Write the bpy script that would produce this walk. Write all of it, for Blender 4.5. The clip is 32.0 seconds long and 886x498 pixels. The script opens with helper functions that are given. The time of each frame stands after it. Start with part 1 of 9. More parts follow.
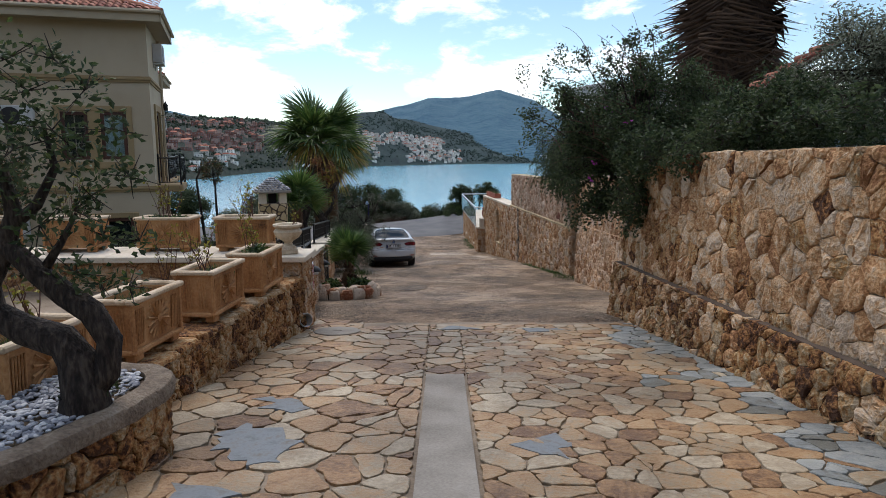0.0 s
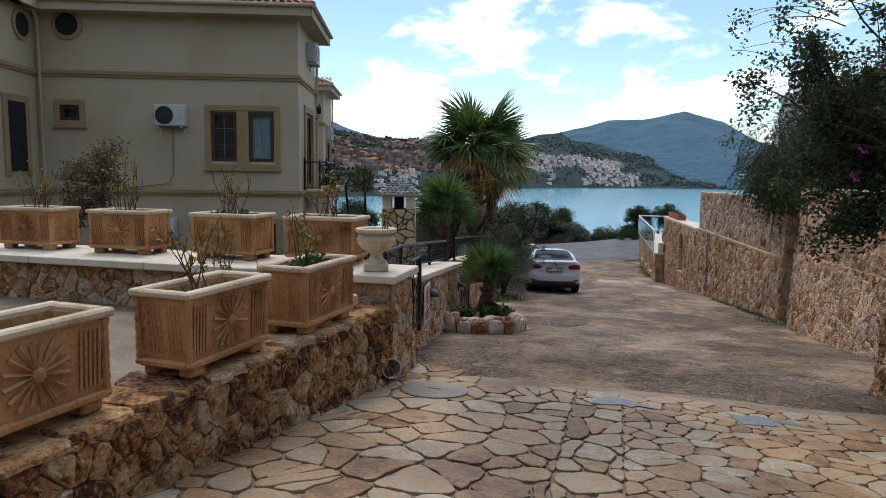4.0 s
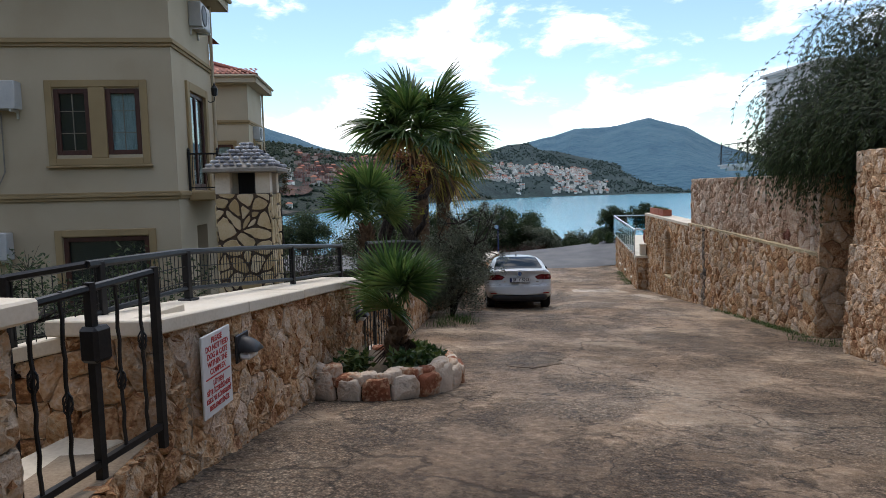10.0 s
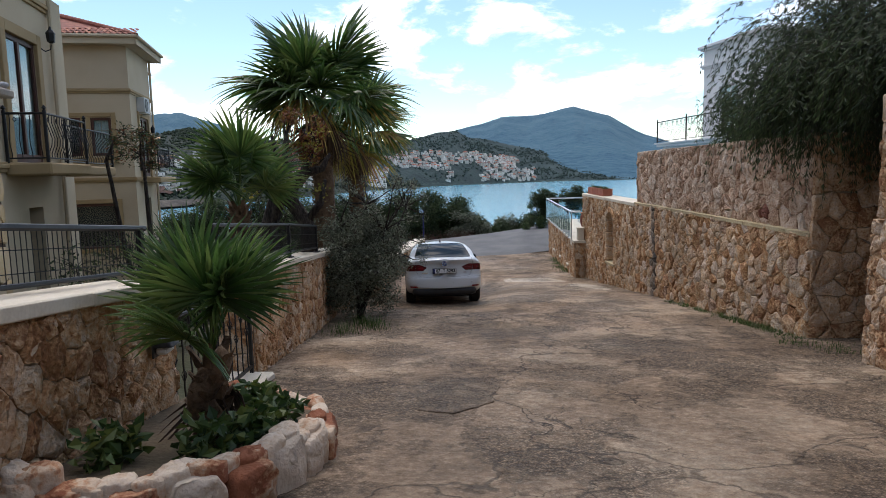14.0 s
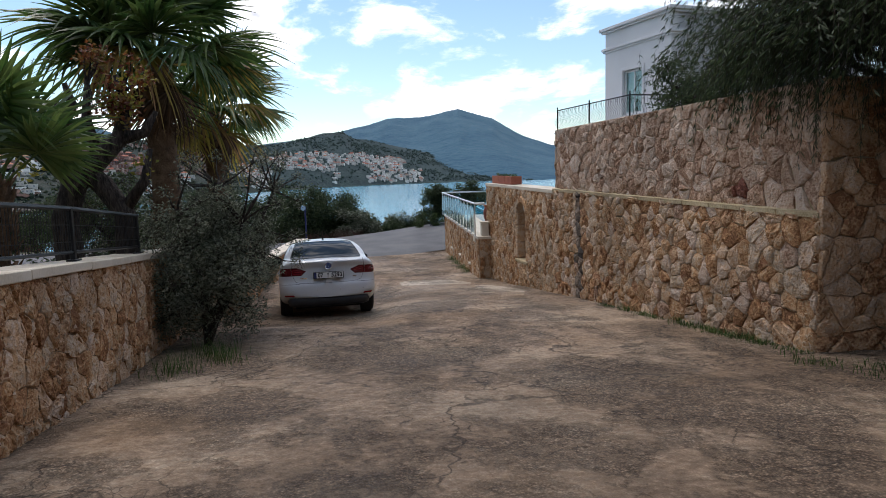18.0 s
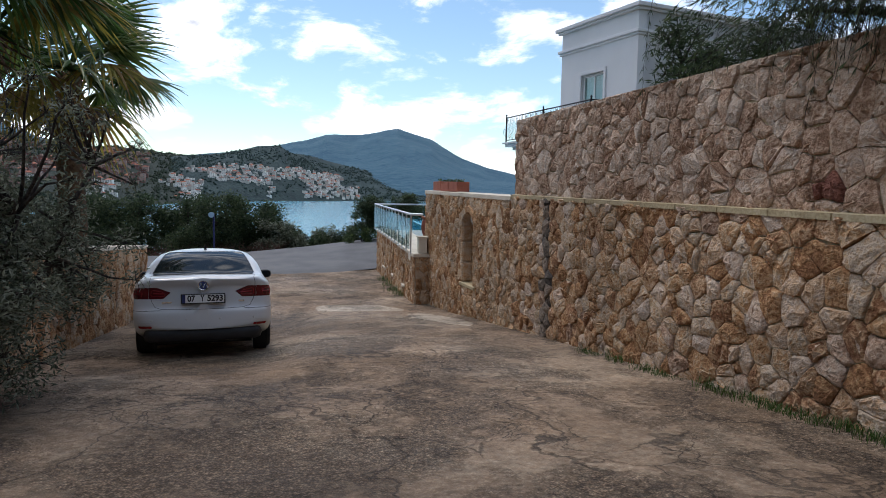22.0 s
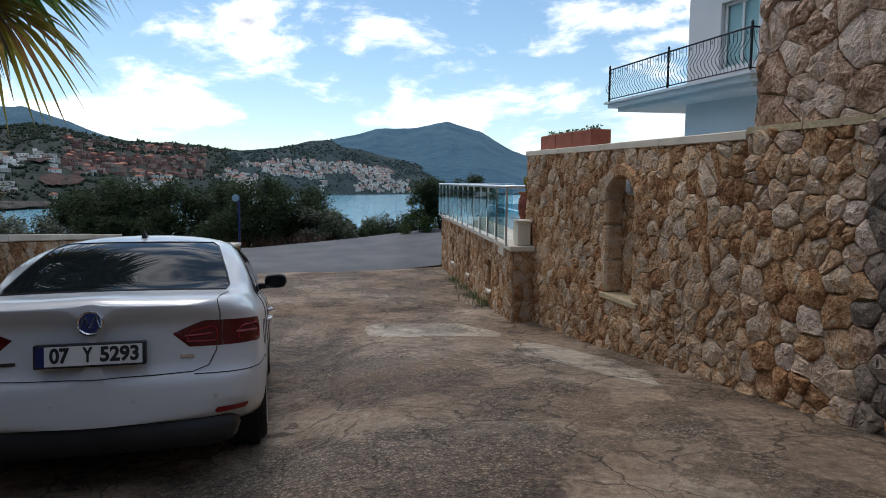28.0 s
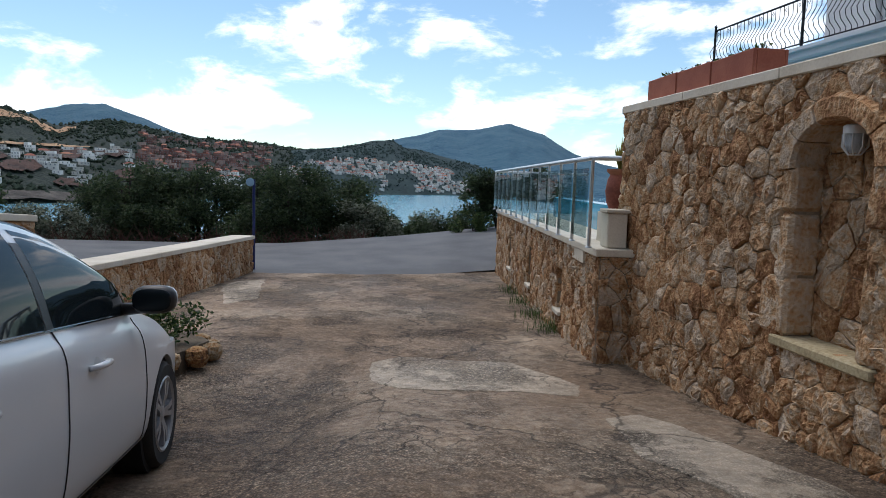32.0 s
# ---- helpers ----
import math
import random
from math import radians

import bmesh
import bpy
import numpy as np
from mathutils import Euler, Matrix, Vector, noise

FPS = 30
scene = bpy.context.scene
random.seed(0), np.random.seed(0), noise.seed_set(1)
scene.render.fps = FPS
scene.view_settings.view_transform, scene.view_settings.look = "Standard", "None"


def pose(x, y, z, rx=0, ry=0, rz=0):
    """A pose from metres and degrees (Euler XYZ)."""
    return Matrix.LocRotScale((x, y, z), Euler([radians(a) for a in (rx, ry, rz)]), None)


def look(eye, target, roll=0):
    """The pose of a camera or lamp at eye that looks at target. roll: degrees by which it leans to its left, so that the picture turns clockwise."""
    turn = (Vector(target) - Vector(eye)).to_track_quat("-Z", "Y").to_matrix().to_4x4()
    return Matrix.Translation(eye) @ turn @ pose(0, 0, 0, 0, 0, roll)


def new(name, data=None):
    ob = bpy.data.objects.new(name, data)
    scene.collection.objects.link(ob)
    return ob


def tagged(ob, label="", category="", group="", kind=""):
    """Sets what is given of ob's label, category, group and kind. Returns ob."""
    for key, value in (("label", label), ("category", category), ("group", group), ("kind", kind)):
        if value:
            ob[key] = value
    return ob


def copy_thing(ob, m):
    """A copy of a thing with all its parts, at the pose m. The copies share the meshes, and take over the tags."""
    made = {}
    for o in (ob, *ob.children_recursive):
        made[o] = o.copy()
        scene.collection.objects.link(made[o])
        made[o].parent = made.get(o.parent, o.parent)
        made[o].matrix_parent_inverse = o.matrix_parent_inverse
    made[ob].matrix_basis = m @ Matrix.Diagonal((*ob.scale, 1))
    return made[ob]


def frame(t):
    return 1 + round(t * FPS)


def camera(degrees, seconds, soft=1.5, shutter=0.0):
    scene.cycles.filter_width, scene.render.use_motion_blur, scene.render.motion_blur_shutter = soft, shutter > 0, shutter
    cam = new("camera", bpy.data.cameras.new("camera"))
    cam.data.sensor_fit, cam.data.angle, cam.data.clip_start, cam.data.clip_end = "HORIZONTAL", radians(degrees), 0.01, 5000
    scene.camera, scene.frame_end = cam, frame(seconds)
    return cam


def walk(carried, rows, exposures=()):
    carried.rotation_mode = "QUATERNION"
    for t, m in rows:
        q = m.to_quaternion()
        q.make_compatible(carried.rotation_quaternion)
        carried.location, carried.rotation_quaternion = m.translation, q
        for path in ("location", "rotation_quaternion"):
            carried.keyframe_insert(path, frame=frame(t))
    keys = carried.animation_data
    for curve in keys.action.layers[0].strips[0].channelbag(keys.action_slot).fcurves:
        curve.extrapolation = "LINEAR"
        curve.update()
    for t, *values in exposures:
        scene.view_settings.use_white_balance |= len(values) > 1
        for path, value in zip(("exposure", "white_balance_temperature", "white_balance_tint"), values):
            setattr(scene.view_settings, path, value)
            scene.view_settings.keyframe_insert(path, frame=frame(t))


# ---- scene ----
from mathutils.bvhtree import BVHTree

cam = camera(67.3, 32.0, soft=0.9)
METRES, EYE, TILT, LEAN, TURN = 26.6, 1.425, 0.0, 0.0, 0.0
ROWS = [
    (0.0, 0.0, 0.0, 0.0, -0.04, -8.33, 0.28),
    (0.5, 0.0003, 0.0135, -0.0024, 3.39, -8.45, 0.33),
    (1.0, 0.0008, 0.0268, -0.0035, 5.65, -8.49, 0.53),
    (1.5, 0.0023, 0.0412, -0.0054, 10.0, -7.75, -0.05),
    (2.0, 0.0029, 0.0549, -0.0071, 11.35, -7.81, -0.57),
    (2.5, 0.0046, 0.0681, -0.0094, 12.39, -7.23, -0.51),
    (4.5, 0.0043, 0.126, -0.0176, 15.36, -6.39, -0.74),
    (5.0, 0.0036, 0.1397, -0.0195, 16.49, -5.87, -0.47),
    (5.5, 0.0039, 0.1528, -0.021, 19.01, -4.65, -0.45),
    (6.0, 0.0038, 0.1668, -0.0229, 19.03, -4.11, -0.66),
    (6.5, 0.0053, 0.181, -0.025, 19.25, -3.92, -0.09),
    (7.0, 0.0055, 0.1945, -0.0273, 19.37, -4.35, 0.2),
    (7.5, 0.006, 0.2089, -0.0289, 18.87, -4.49, 0.43),
    (8.0, 0.0059, 0.2228, -0.0304, 18.41, -5.0, 0.49),
    (8.5, 0.0034, 0.237, -0.0323, 17.82, -5.18, 0.5),
    (9.0, 0.0028, 0.2516, -0.0345, 16.28, -5.28, 1.2),
    (9.5, 0.0009, 0.2656, -0.0364, 14.72, -6.03, 1.15),
    (10.0, -0.0018, 0.2798, -0.0377, 12.29, -5.42, 1.21),
    (10.5, -0.0034, 0.2942, -0.0393, 11.51, -5.45, 1.56),
    (11.0, -0.0053, 0.3084, -0.0415, 11.37, -5.55, 1.52),
    (11.5, -0.0039, 0.3221, -0.0431, 10.19, -5.81, 1.85),
    (12.0, -0.0034, 0.3355, -0.0445, 9.18, -6.36, 1.77),
    (12.5, -0.0049, 0.3494, -0.0454, 7.61, -6.34, 1.7),
    (13.0, -0.0053, 0.3629, -0.0474, 6.68, -6.51, 1.87),
    (13.5, -0.0063, 0.3774, -0.0491, 6.6, -6.83, 1.52),
    (15.5, -0.0123, 0.436, -0.0561, 4.62, -5.21, 2.11),
    (16.0, -0.0151, 0.4513, -0.0583, 2.9, -5.32, 2.42),
    (16.5, -0.0179, 0.4656, -0.0603, -2.03, -6.3, 2.56),
    (17.0, -0.0184, 0.4799, -0.0624, -2.79, -6.49, 2.52),
    (17.5, -0.0197, 0.4938, -0.0649, -2.79, -6.46, 1.73),
    (18.0, -0.0173, 0.508, -0.0674, -3.38, -6.69, 1.45),
    (18.5, -0.0142, 0.5239, -0.0694, -3.67, -6.42, 1.2),
    (19.0, -0.0136, 0.5393, -0.0713, -4.37, -5.42, 0.43),
    (19.5, -0.0121, 0.554, -0.0739, -2.82, -4.61, 0.49),
    (20.0, -0.011, 0.5695, -0.0767, -0.35, -4.67, 0.09),
    (20.5, -0.0101, 0.5849, -0.0781, -0.23, -5.14, 0.04),
    (21.0, -0.0084, 0.6017, -0.0798, -0.85, -5.95, -0.14),
    (21.5, -0.0068, 0.6184, -0.0813, -4.72, -6.19, -0.62),
    (22.0, -0.0038, 0.6349, -0.0826, -8.71, -5.0, -1.02),
    (22.5, -0.0017, 0.652, -0.0855, -11.52, -4.87, -0.93),
    (23.0, 0.0012, 0.6688, -0.0868, -13.92, -5.43, -0.86),
    (23.5, 0.0035, 0.686, -0.0877, -14.28, -5.32, -0.95),
    (24.0, 0.0027, 0.7037, -0.0889, -14.24, -5.23, -1.16),
    (24.5, 0.0042, 0.7208, -0.09, -13.8, -4.98, -1.2),
    (25.0, 0.0037, 0.738, -0.0919, -13.56, -4.62, -1.19),
    (25.5, 0.0021, 0.7556, -0.0936, -13.15, -4.45, -1.04),
    (26.0, -0.0, 0.7738, -0.096, -9.79, -5.06, -0.75),
    (26.5, -0.0015, 0.7921, -0.0977, -8.41, -5.23, -0.8),
    (28.5, -0.0114, 0.8659, -0.1055, -3.78, -5.72, -0.52),
    (29.0, -0.0106, 0.883, -0.1073, -3.74, -5.32, -0.69),
    (29.5, -0.0089, 0.9004, -0.1087, -2.53, -5.3, -0.92),
    (30.0, -0.0062, 0.9177, -0.1097, -1.22, -5.82, -1.35),
    (30.5, -0.0005, 0.9345, -0.1118, -1.28, -5.85, -1.44),
    (31.0, 0.0028, 0.9521, -0.1142, -1.32, -5.91, -1.77),
    (31.5, 0.0045, 0.9688, -0.1157, -1.27, -5.83, -1.58),
    (32.0, 0.0042, 0.986, -0.1179, 0.71, -5.61, -1.73),
]
walk(cam, [(t, pose(0, 0, EYE, TILT, LEAN, TURN) @ pose(METRES * x, METRES * y, METRES * z, 90 + pitch, roll, yaw)) for t, x, y, z, yaw, pitch, roll in ROWS], exposures=[(0.0, -0.12, 6320, 14), (6.0, -0.08, 6220, 13), (13.0, 0.03, 6320, 14), (17.5, -0.12, 6320, 15), (20.0, -0.26, 6320, 15), (22.0, -0.22, 6170, 14), (24.5, -0.28, 6120, 14), (26.0, -0.42, 6170, 13), (29.0, -0.42, 6070, 12), (32.0, -0.32, 6070, 12)])

# ---- world and sun ----
SUN_AZ, SUN_EL = -26.0, 62.0
world = bpy.data.worlds.new("sky")
scene.world = world
world.use_nodes = True


def build_sky():
    nt = world.node_tree
    nt.nodes.clear()
    N, L = nt.nodes.new, nt.links.new
    out, bg = N("ShaderNodeOutputWorld"), N("ShaderNodeBackground")
    sky = N("ShaderNodeTexSky")
    sky.sky_type, sky.sun_disc = "NISHITA", False
    sky.sun_elevation, sky.sun_rotation = radians(SUN_EL), radians(SUN_AZ)
    sky.air_density, sky.dust_density, sky.ozone_density = 1.0, 0.1, 2.0
    co, sep = N("ShaderNodeTexCoord"), N("ShaderNodeSeparateXYZ")
    L(co.outputs["Generated"], sep.inputs[0])
    flat = N("ShaderNodeVectorMath")
    flat.operation = "MULTIPLY"
    L(co.outputs["Generated"], flat.inputs[0])
    flat.inputs[1].default_value = (1.0, 1.0, 2.3)
    shift = N("ShaderNodeVectorMath")
    L(flat.outputs[0], shift.inputs[0])
    shift.inputs[1].default_value = (3.7, 1.9, 0.4)
    big = N("ShaderNodeTexNoise")
    big.inputs["Scale"].default_value, big.inputs["Detail"].default_value = 5.6, 9.0
    big.inputs["Roughness"].default_value, big.inputs["Distortion"].default_value = 0.6, 0.25
    L(shift.outputs[0], big.inputs["Vector"])
    # clouds are brightest towards the sun and greyer away from it
    dot = N("ShaderNodeVectorMath")
    dot.operation = "DOT_PRODUCT"
    L(co.outputs["Generated"], dot.inputs[0])
    dot.inputs[1].default_value = (math.sin(radians(SUN_AZ)) * math.cos(radians(SUN_EL)), math.cos(radians(SUN_AZ)) * math.cos(radians(SUN_EL)), math.sin(radians(SUN_EL)))
    fwd = N("ShaderNodeMapRange")
    fwd.inputs["From Min"].default_value, fwd.inputs["From Max"].default_value = -0.6, 0.9
    fwd.inputs["To Min"].default_value, fwd.inputs["To Max"].default_value = 0.42, 1.05
    L(dot.outputs["Value"], fwd.inputs["Value"])
    # and lie thicker on that side
    bias = N("ShaderNodeMapRange")
    bias.inputs["From Min"].default_value, bias.inputs["From Max"].default_value = 0.45, 0.95
    bias.inputs["To Min"].default_value, bias.inputs["To Max"].default_value = -0.03, 0.03
    L(dot.outputs["Value"], bias.inputs["Value"])
    cover = N("ShaderNodeMath")
    L(big.outputs[0], cover.inputs[0])
    L(bias.outputs[0], cover.inputs[1])
    ramp = N("ShaderNodeValToRGB")
    ramp.color_ramp.interpolation = "EASE"
    ramp.color_ramp.elements[0].position, ramp.color_ramp.elements[1].position = 0.45, 0.63
    L(cover.outputs[0], ramp.inputs[0])
    inner = N("ShaderNodeValToRGB")
    inner.color_ramp.elements[0].position, inner.color_ramp.elements[1].position = 0.57, 0.72
    inner.color_ramp.elements[0].color, inner.color_ramp.elements[1].color = (25, 24.6, 24, 1), (9.5, 9.9, 10.6, 1)
    L(big.outputs[0], inner.inputs[0])
    mix = N("ShaderNodeMix")
    mix.data_type = "RGBA"
    L(ramp.outputs[0], mix.inputs["Factor"])
    boost = N("ShaderNodeMix")
    boost.data_type, boost.blend_type = "RGBA", "MULTIPLY"
    boost.inputs["Factor"].default_value = 1.0
    L(sky.outputs[0], boost.inputs["A"])
    boost.inputs["B"].default_value = (1.75, 1.8, 1.65, 1)
    L(boost.outputs["Result"], mix.inputs["A"])
    lit = N("ShaderNodeVectorMath")
    lit.operation = "SCALE"
    L(inner.outputs[0], lit.inputs[0])
    L(fwd.outputs[0], lit.inputs["Scale"])
    L(lit.outputs[0], mix.inputs["B"])
    L(mix.outputs["Result"], bg.inputs[0])
    bg.inputs[1].default_value = 0.1
    L(bg.outputs[0], out.inputs[0])


build_sky()
sun = new("sun", bpy.data.lights.new("sun", "SUN"))
sun.data.energy, sun.data.angle, sun.data.color = 1.7, radians(24), (1.0, 0.92, 0.82)
sun.matrix_world = look((0, 0, 60), (-60 * math.sin(radians(SUN_AZ)) / math.tan(radians(SUN_EL)), -60 * math.cos(radians(SUN_AZ)) / math.tan(radians(SUN_EL)), 0))

# ---- materials ----


def mat(name, cols, rough=0.85, metal=0.0, scale=3.0, fine=40.0, bump=0.3, vary=0.0, spec=0.4, stops=None, dist=0.01, stretch=None, blend=0.35, stain=0.0, thin=0.0):
    """Two scales of noise run through a colour ramp, fine relief, and an optional shift of value from piece to piece."""
    m = bpy.data.materials.new(name)
    m.use_nodes = True
    nt = m.node_tree
    N, L = nt.nodes.new, nt.links.new
    b = nt.nodes["Principled BSDF"]
    geo = N("ShaderNodeNewGeometry")
    pos = geo.outputs["Position"]
    if stretch:
        st = N("ShaderNodeVectorMath")
        st.operation = "MULTIPLY"
        L(pos, st.inputs[0])
        st.inputs[1].default_value = stretch
        pos = st.outputs[0]
    n1, n2 = N("ShaderNodeTexNoise"), N("ShaderNodeTexNoise")
    n1.inputs["Scale"].default_value, n1.inputs["Detail"].default_value = scale, 5.0
    n2.inputs["Scale"].default_value, n2.inputs["Detail"].default_value = fine, 4.0
    L(pos, n1.inputs["Vector"])
    L(pos, n2.inputs["Vector"])
    mixn = N("ShaderNodeMix")
    mixn.inputs["Factor"].default_value = blend
    L(n1.outputs[0], mixn.inputs["A"])
    L(n2.outputs[0], mixn.inputs["B"])
    value = mixn.outputs["Result"]
    if vary:
        info = N("ShaderNodeObjectInfo")
        s = N("ShaderNodeMath")
        L(info.outputs["Random"], s.inputs[0])
        L(geo.outputs["Random Per Island"], s.inputs[1])
        fr = N("ShaderNodeMath")
        fr.operation = "FRACT"
        L(s.outputs[0], fr.inputs[0])
        ma = N("ShaderNodeMath")
        ma.operation = "MULTIPLY_ADD"
        L(fr.outputs[0], ma.inputs[0])
        ma.inputs[1].default_value = vary
        L(value, ma.inputs[2])
        sub = N("ShaderNodeMath")
        sub.operation = "SUBTRACT"
        L(ma.outputs[0], sub.inputs[0])
        sub.inputs[1].default_value = vary / 2
        value = sub.outputs[0]
    ramp = N("ShaderNodeValToRGB")
    el = ramp.color_ramp.elements
    n = len(cols)
    where = stops or [0.32 + 0.36 * i / max(1, n - 1) for i in range(n)]
    while len(el) < n:
        el.new(0.5)
    for i, c in enumerate(cols):
        el[i].position, el[i].color = where[i], (*c, 1)
    L(value, ramp.inputs[0])
    tone = ramp.outputs[0]
    if stain:
        n3, mr, sc = N("ShaderNodeTexNoise"), N("ShaderNodeMapRange"), N("ShaderNodeVectorMath")
        n3.inputs["Scale"].default_value, n3.inputs["Detail"].default_value = 0.7, 6.0
        L(geo.outputs["Position"], n3.inputs["Vector"])
        mr.inputs["From Min"].default_value, mr.inputs["From Max"].default_value = 0.38, 0.62
        mr.inputs["To Min"].default_value, mr.inputs["To Max"].default_value = 1 - stain, 1 + stain * 0.4
        L(n3.outputs[0], mr.inputs["Value"])
        sc.operation = "SCALE"
        L(tone, sc.inputs[0])
        L(mr.outputs[0], sc.inputs["Scale"])
        tone = sc.outputs[0]
    L(tone, b.inputs["Base Color"])
    if thin:
        tl, ms = N("ShaderNodeBsdfTranslucent"), N("ShaderNodeMixShader")
        ms.inputs[0].default_value = thin
        bright = N("ShaderNodeVectorMath")
        bright.operation = "SCALE"
        bright.inputs["Scale"].default_value = 1.25
        L(tone, bright.inputs[0])
        L(bright.outputs[0], tl.inputs[0])
        L(b.outputs[0], ms.inputs[1])
        L(tl.outputs[0], ms.inputs[2])
        L(ms.outputs[0], nt.nodes["Material Output"].inputs["Surface"])
    b.inputs["Roughness"].default_value, b.inputs["Metallic"].default_value = rough, metal
    b.inputs["Specular IOR Level"].default_value = spec
    if bump:
        bp = N("ShaderNodeBump")
        bp.inputs["Strength"].default_value, bp.inputs["Distance"].default_value = bump, dist
        L(mixn.outputs["Result"], bp.inputs["Height"])
        L(bp.outputs[0], b.inputs["Normal"])
    return m


def glass_mat(name, tint=(0.8, 0.9, 0.9), rough=0.02):
    m = bpy.data.materials.new(name)
    m.use_nodes = True
    nt = m.node_tree
    nt.nodes.clear()
    out, mixs = nt.nodes.new("ShaderNodeOutputMaterial"), nt.nodes.new("ShaderNodeMixShader")
    tr, gl, fr = nt.nodes.new("ShaderNodeBsdfTransparent"), nt.nodes.new("ShaderNodeBsdfGlossy"), nt.nodes.new("ShaderNodeLayerWeight")
    pw, ma = nt.nodes.new("ShaderNodeMath"), nt.nodes.new("ShaderNodeMath")
    tr.inputs[0].default_value = (*tint, 1)
    gl.inputs["Roughness"].default_value = rough
    pw.operation, ma.operation = "POWER", "MULTIPLY_ADD"
    nt.links.new(fr.outputs["Facing"], pw.inputs[0])
    pw.inputs[1].default_value = 4.5
    nt.links.new(pw.outputs[0], ma.inputs[0])
    ma.inputs[1].default_value, ma.inputs[2].default_value = 0.85, 0.045
    nt.links.new(ma.outputs[0], mixs.inputs[0])
    nt.links.new(tr.outputs[0], mixs.inputs[1])
    nt.links.new(gl.outputs[0], mixs.inputs[2])
    nt.links.new(mixs.outputs[0], out.inputs[0])
    return m


STONE = mat("rubble_stone", [(0.256, 0.118, 0.050), (0.421, 0.224, 0.100), (0.513, 0.313, 0.162), (0.540, 0.380, 0.236), (0.568, 0.447, 0.331)], 0.92, scale=9.0, fine=34, bump=1.0, vary=0.28, dist=0.055, blend=0.5, stain=0.25, stops=[0.34, 0.43, 0.5, 0.57, 0.66])
STONE_WET = mat("stained_stone", [(0.035, 0.028, 0.024), (0.1, 0.078, 0.06), (0.26, 0.2, 0.15)], 0.8, scale=7, fine=42, bump=1.0, vary=0.5, dist=0.045)
STONE_PALE = mat("pale_rubble_stone", [(0.275, 0.127, 0.059), (0.503, 0.306, 0.163), (0.576, 0.395, 0.251), (0.622, 0.484, 0.368)], 0.92, scale=9.0, fine=34, bump=1.0, vary=0.28, dist=0.055, blend=0.5, stain=0.25, stops=[0.34, 0.44, 0.54, 0.66])
STONE_GREY = mat("pinkish_grey_stone", [(0.269, 0.154, 0.094), (0.467, 0.313, 0.213), (0.539, 0.399, 0.295), (0.593, 0.481, 0.384)], 0.92, scale=9.0, fine=34, bump=1.0, vary=0.28, dist=0.055, blend=0.5, stain=0.2, stops=[0.34, 0.44, 0.54, 0.66])
MORTAR = mat("lime_mortar", [(0.14, 0.1, 0.065), (0.25, 0.19, 0.13), (0.35, 0.28, 0.2)], 0.95, scale=3, fine=60, bump=0.8)
LEDGE = mat("tan_mortar", [(0.24, 0.18, 0.1), (0.42, 0.34, 0.2), (0.54, 0.46, 0.31)], 0.95, scale=3, fine=40, bump=0.8, blend=0.5, stain=0.25)
MORTAR_DARK = mat("dark_mortar", [(0.06, 0.04, 0.03), (0.1, 0.075, 0.055)], 0.95, scale=5, fine=60, bump=0.6)
COPING = mat("cream_coping", [(0.5, 0.43, 0.33), (0.62, 0.55, 0.44), (0.68, 0.62, 0.52)], 0.8, scale=2.2, fine=50, bump=0.25)
FLAG = mat("flagstone", [(0.13, 0.066, 0.03), (0.27, 0.155, 0.07), (0.33, 0.215, 0.11), (0.28, 0.225, 0.15), (0.4, 0.33, 0.23)], 0.6, scale=8, fine=38, bump=1.0, vary=0.5, stain=0.42, blend=0.45, dist=0.03, stops=[0.22, 0.38, 0.52, 0.66, 0.8], spec=0.5)
CEMENT = mat("grey_cement", [(0.14, 0.12, 0.1), (0.22, 0.2, 0.17), (0.3, 0.275, 0.24)], 0.8, scale=2.0, fine=60, bump=0.4)
ASPHALT = mat("asphalt", [(0.075, 0.075, 0.078), (0.11, 0.11, 0.112), (0.15, 0.145, 0.14)], 0.85, scale=0.8, fine=120, bump=0.4)
# stained brown stone; on the upper wall it also carries painted-in shade
STONE_RUST = mat("stained_shaded_brown_stone", [(0.06, 0.024, 0.01), (0.26, 0.115, 0.04), (0.38, 0.21, 0.08), (0.37, 0.255, 0.135), (0.47, 0.37, 0.25)], 0.9, scale=10.0, fine=34, bump=1.0, vary=0.24, dist=0.055, blend=0.5, stain=0.25, stops=[0.36, 0.45, 0.52, 0.58, 0.68])
STONE_RED = mat("iron_red_stone", [(0.09, 0.032, 0.022), (0.19, 0.07, 0.045), (0.27, 0.13, 0.09)], 0.92, scale=9.0, fine=34, bump=1.0, dist=0.055, blend=0.5, stain=0.25)
RIMCEMENT = mat("worn_brown_cement", [(0.075, 0.055, 0.038), (0.15, 0.115, 0.082), (0.23, 0.19, 0.145)], 0.9, scale=8, fine=45, bump=1.0, dist=0.03, blend=0.5, stain=0.3)
SOIL = mat("garden_soil", [(0.05, 0.035, 0.02), (0.09, 0.065, 0.04), (0.13, 0.1, 0.06)], 0.95, scale=2, fine=30, bump=0.9, dist=0.03)
SCRUB = mat("scrub_ground", [(0.03, 0.035, 0.015), (0.06, 0.06, 0.03), (0.12, 0.1, 0.06)], 0.95, scale=0.7, fine=9, bump=0.8, dist=0.1)
RENDER = mat("beige_render", [(0.4, 0.325, 0.222), (0.455, 0.38, 0.268), (0.49, 0.42, 0.305)], 0.9, scale=0.7, fine=90, bump=0.12)
RENDER_DK = mat("ochre_trim", [(0.28, 0.2, 0.1), (0.36, 0.265, 0.14)], 0.85, scale=1.5, fine=80, bump=0.12)
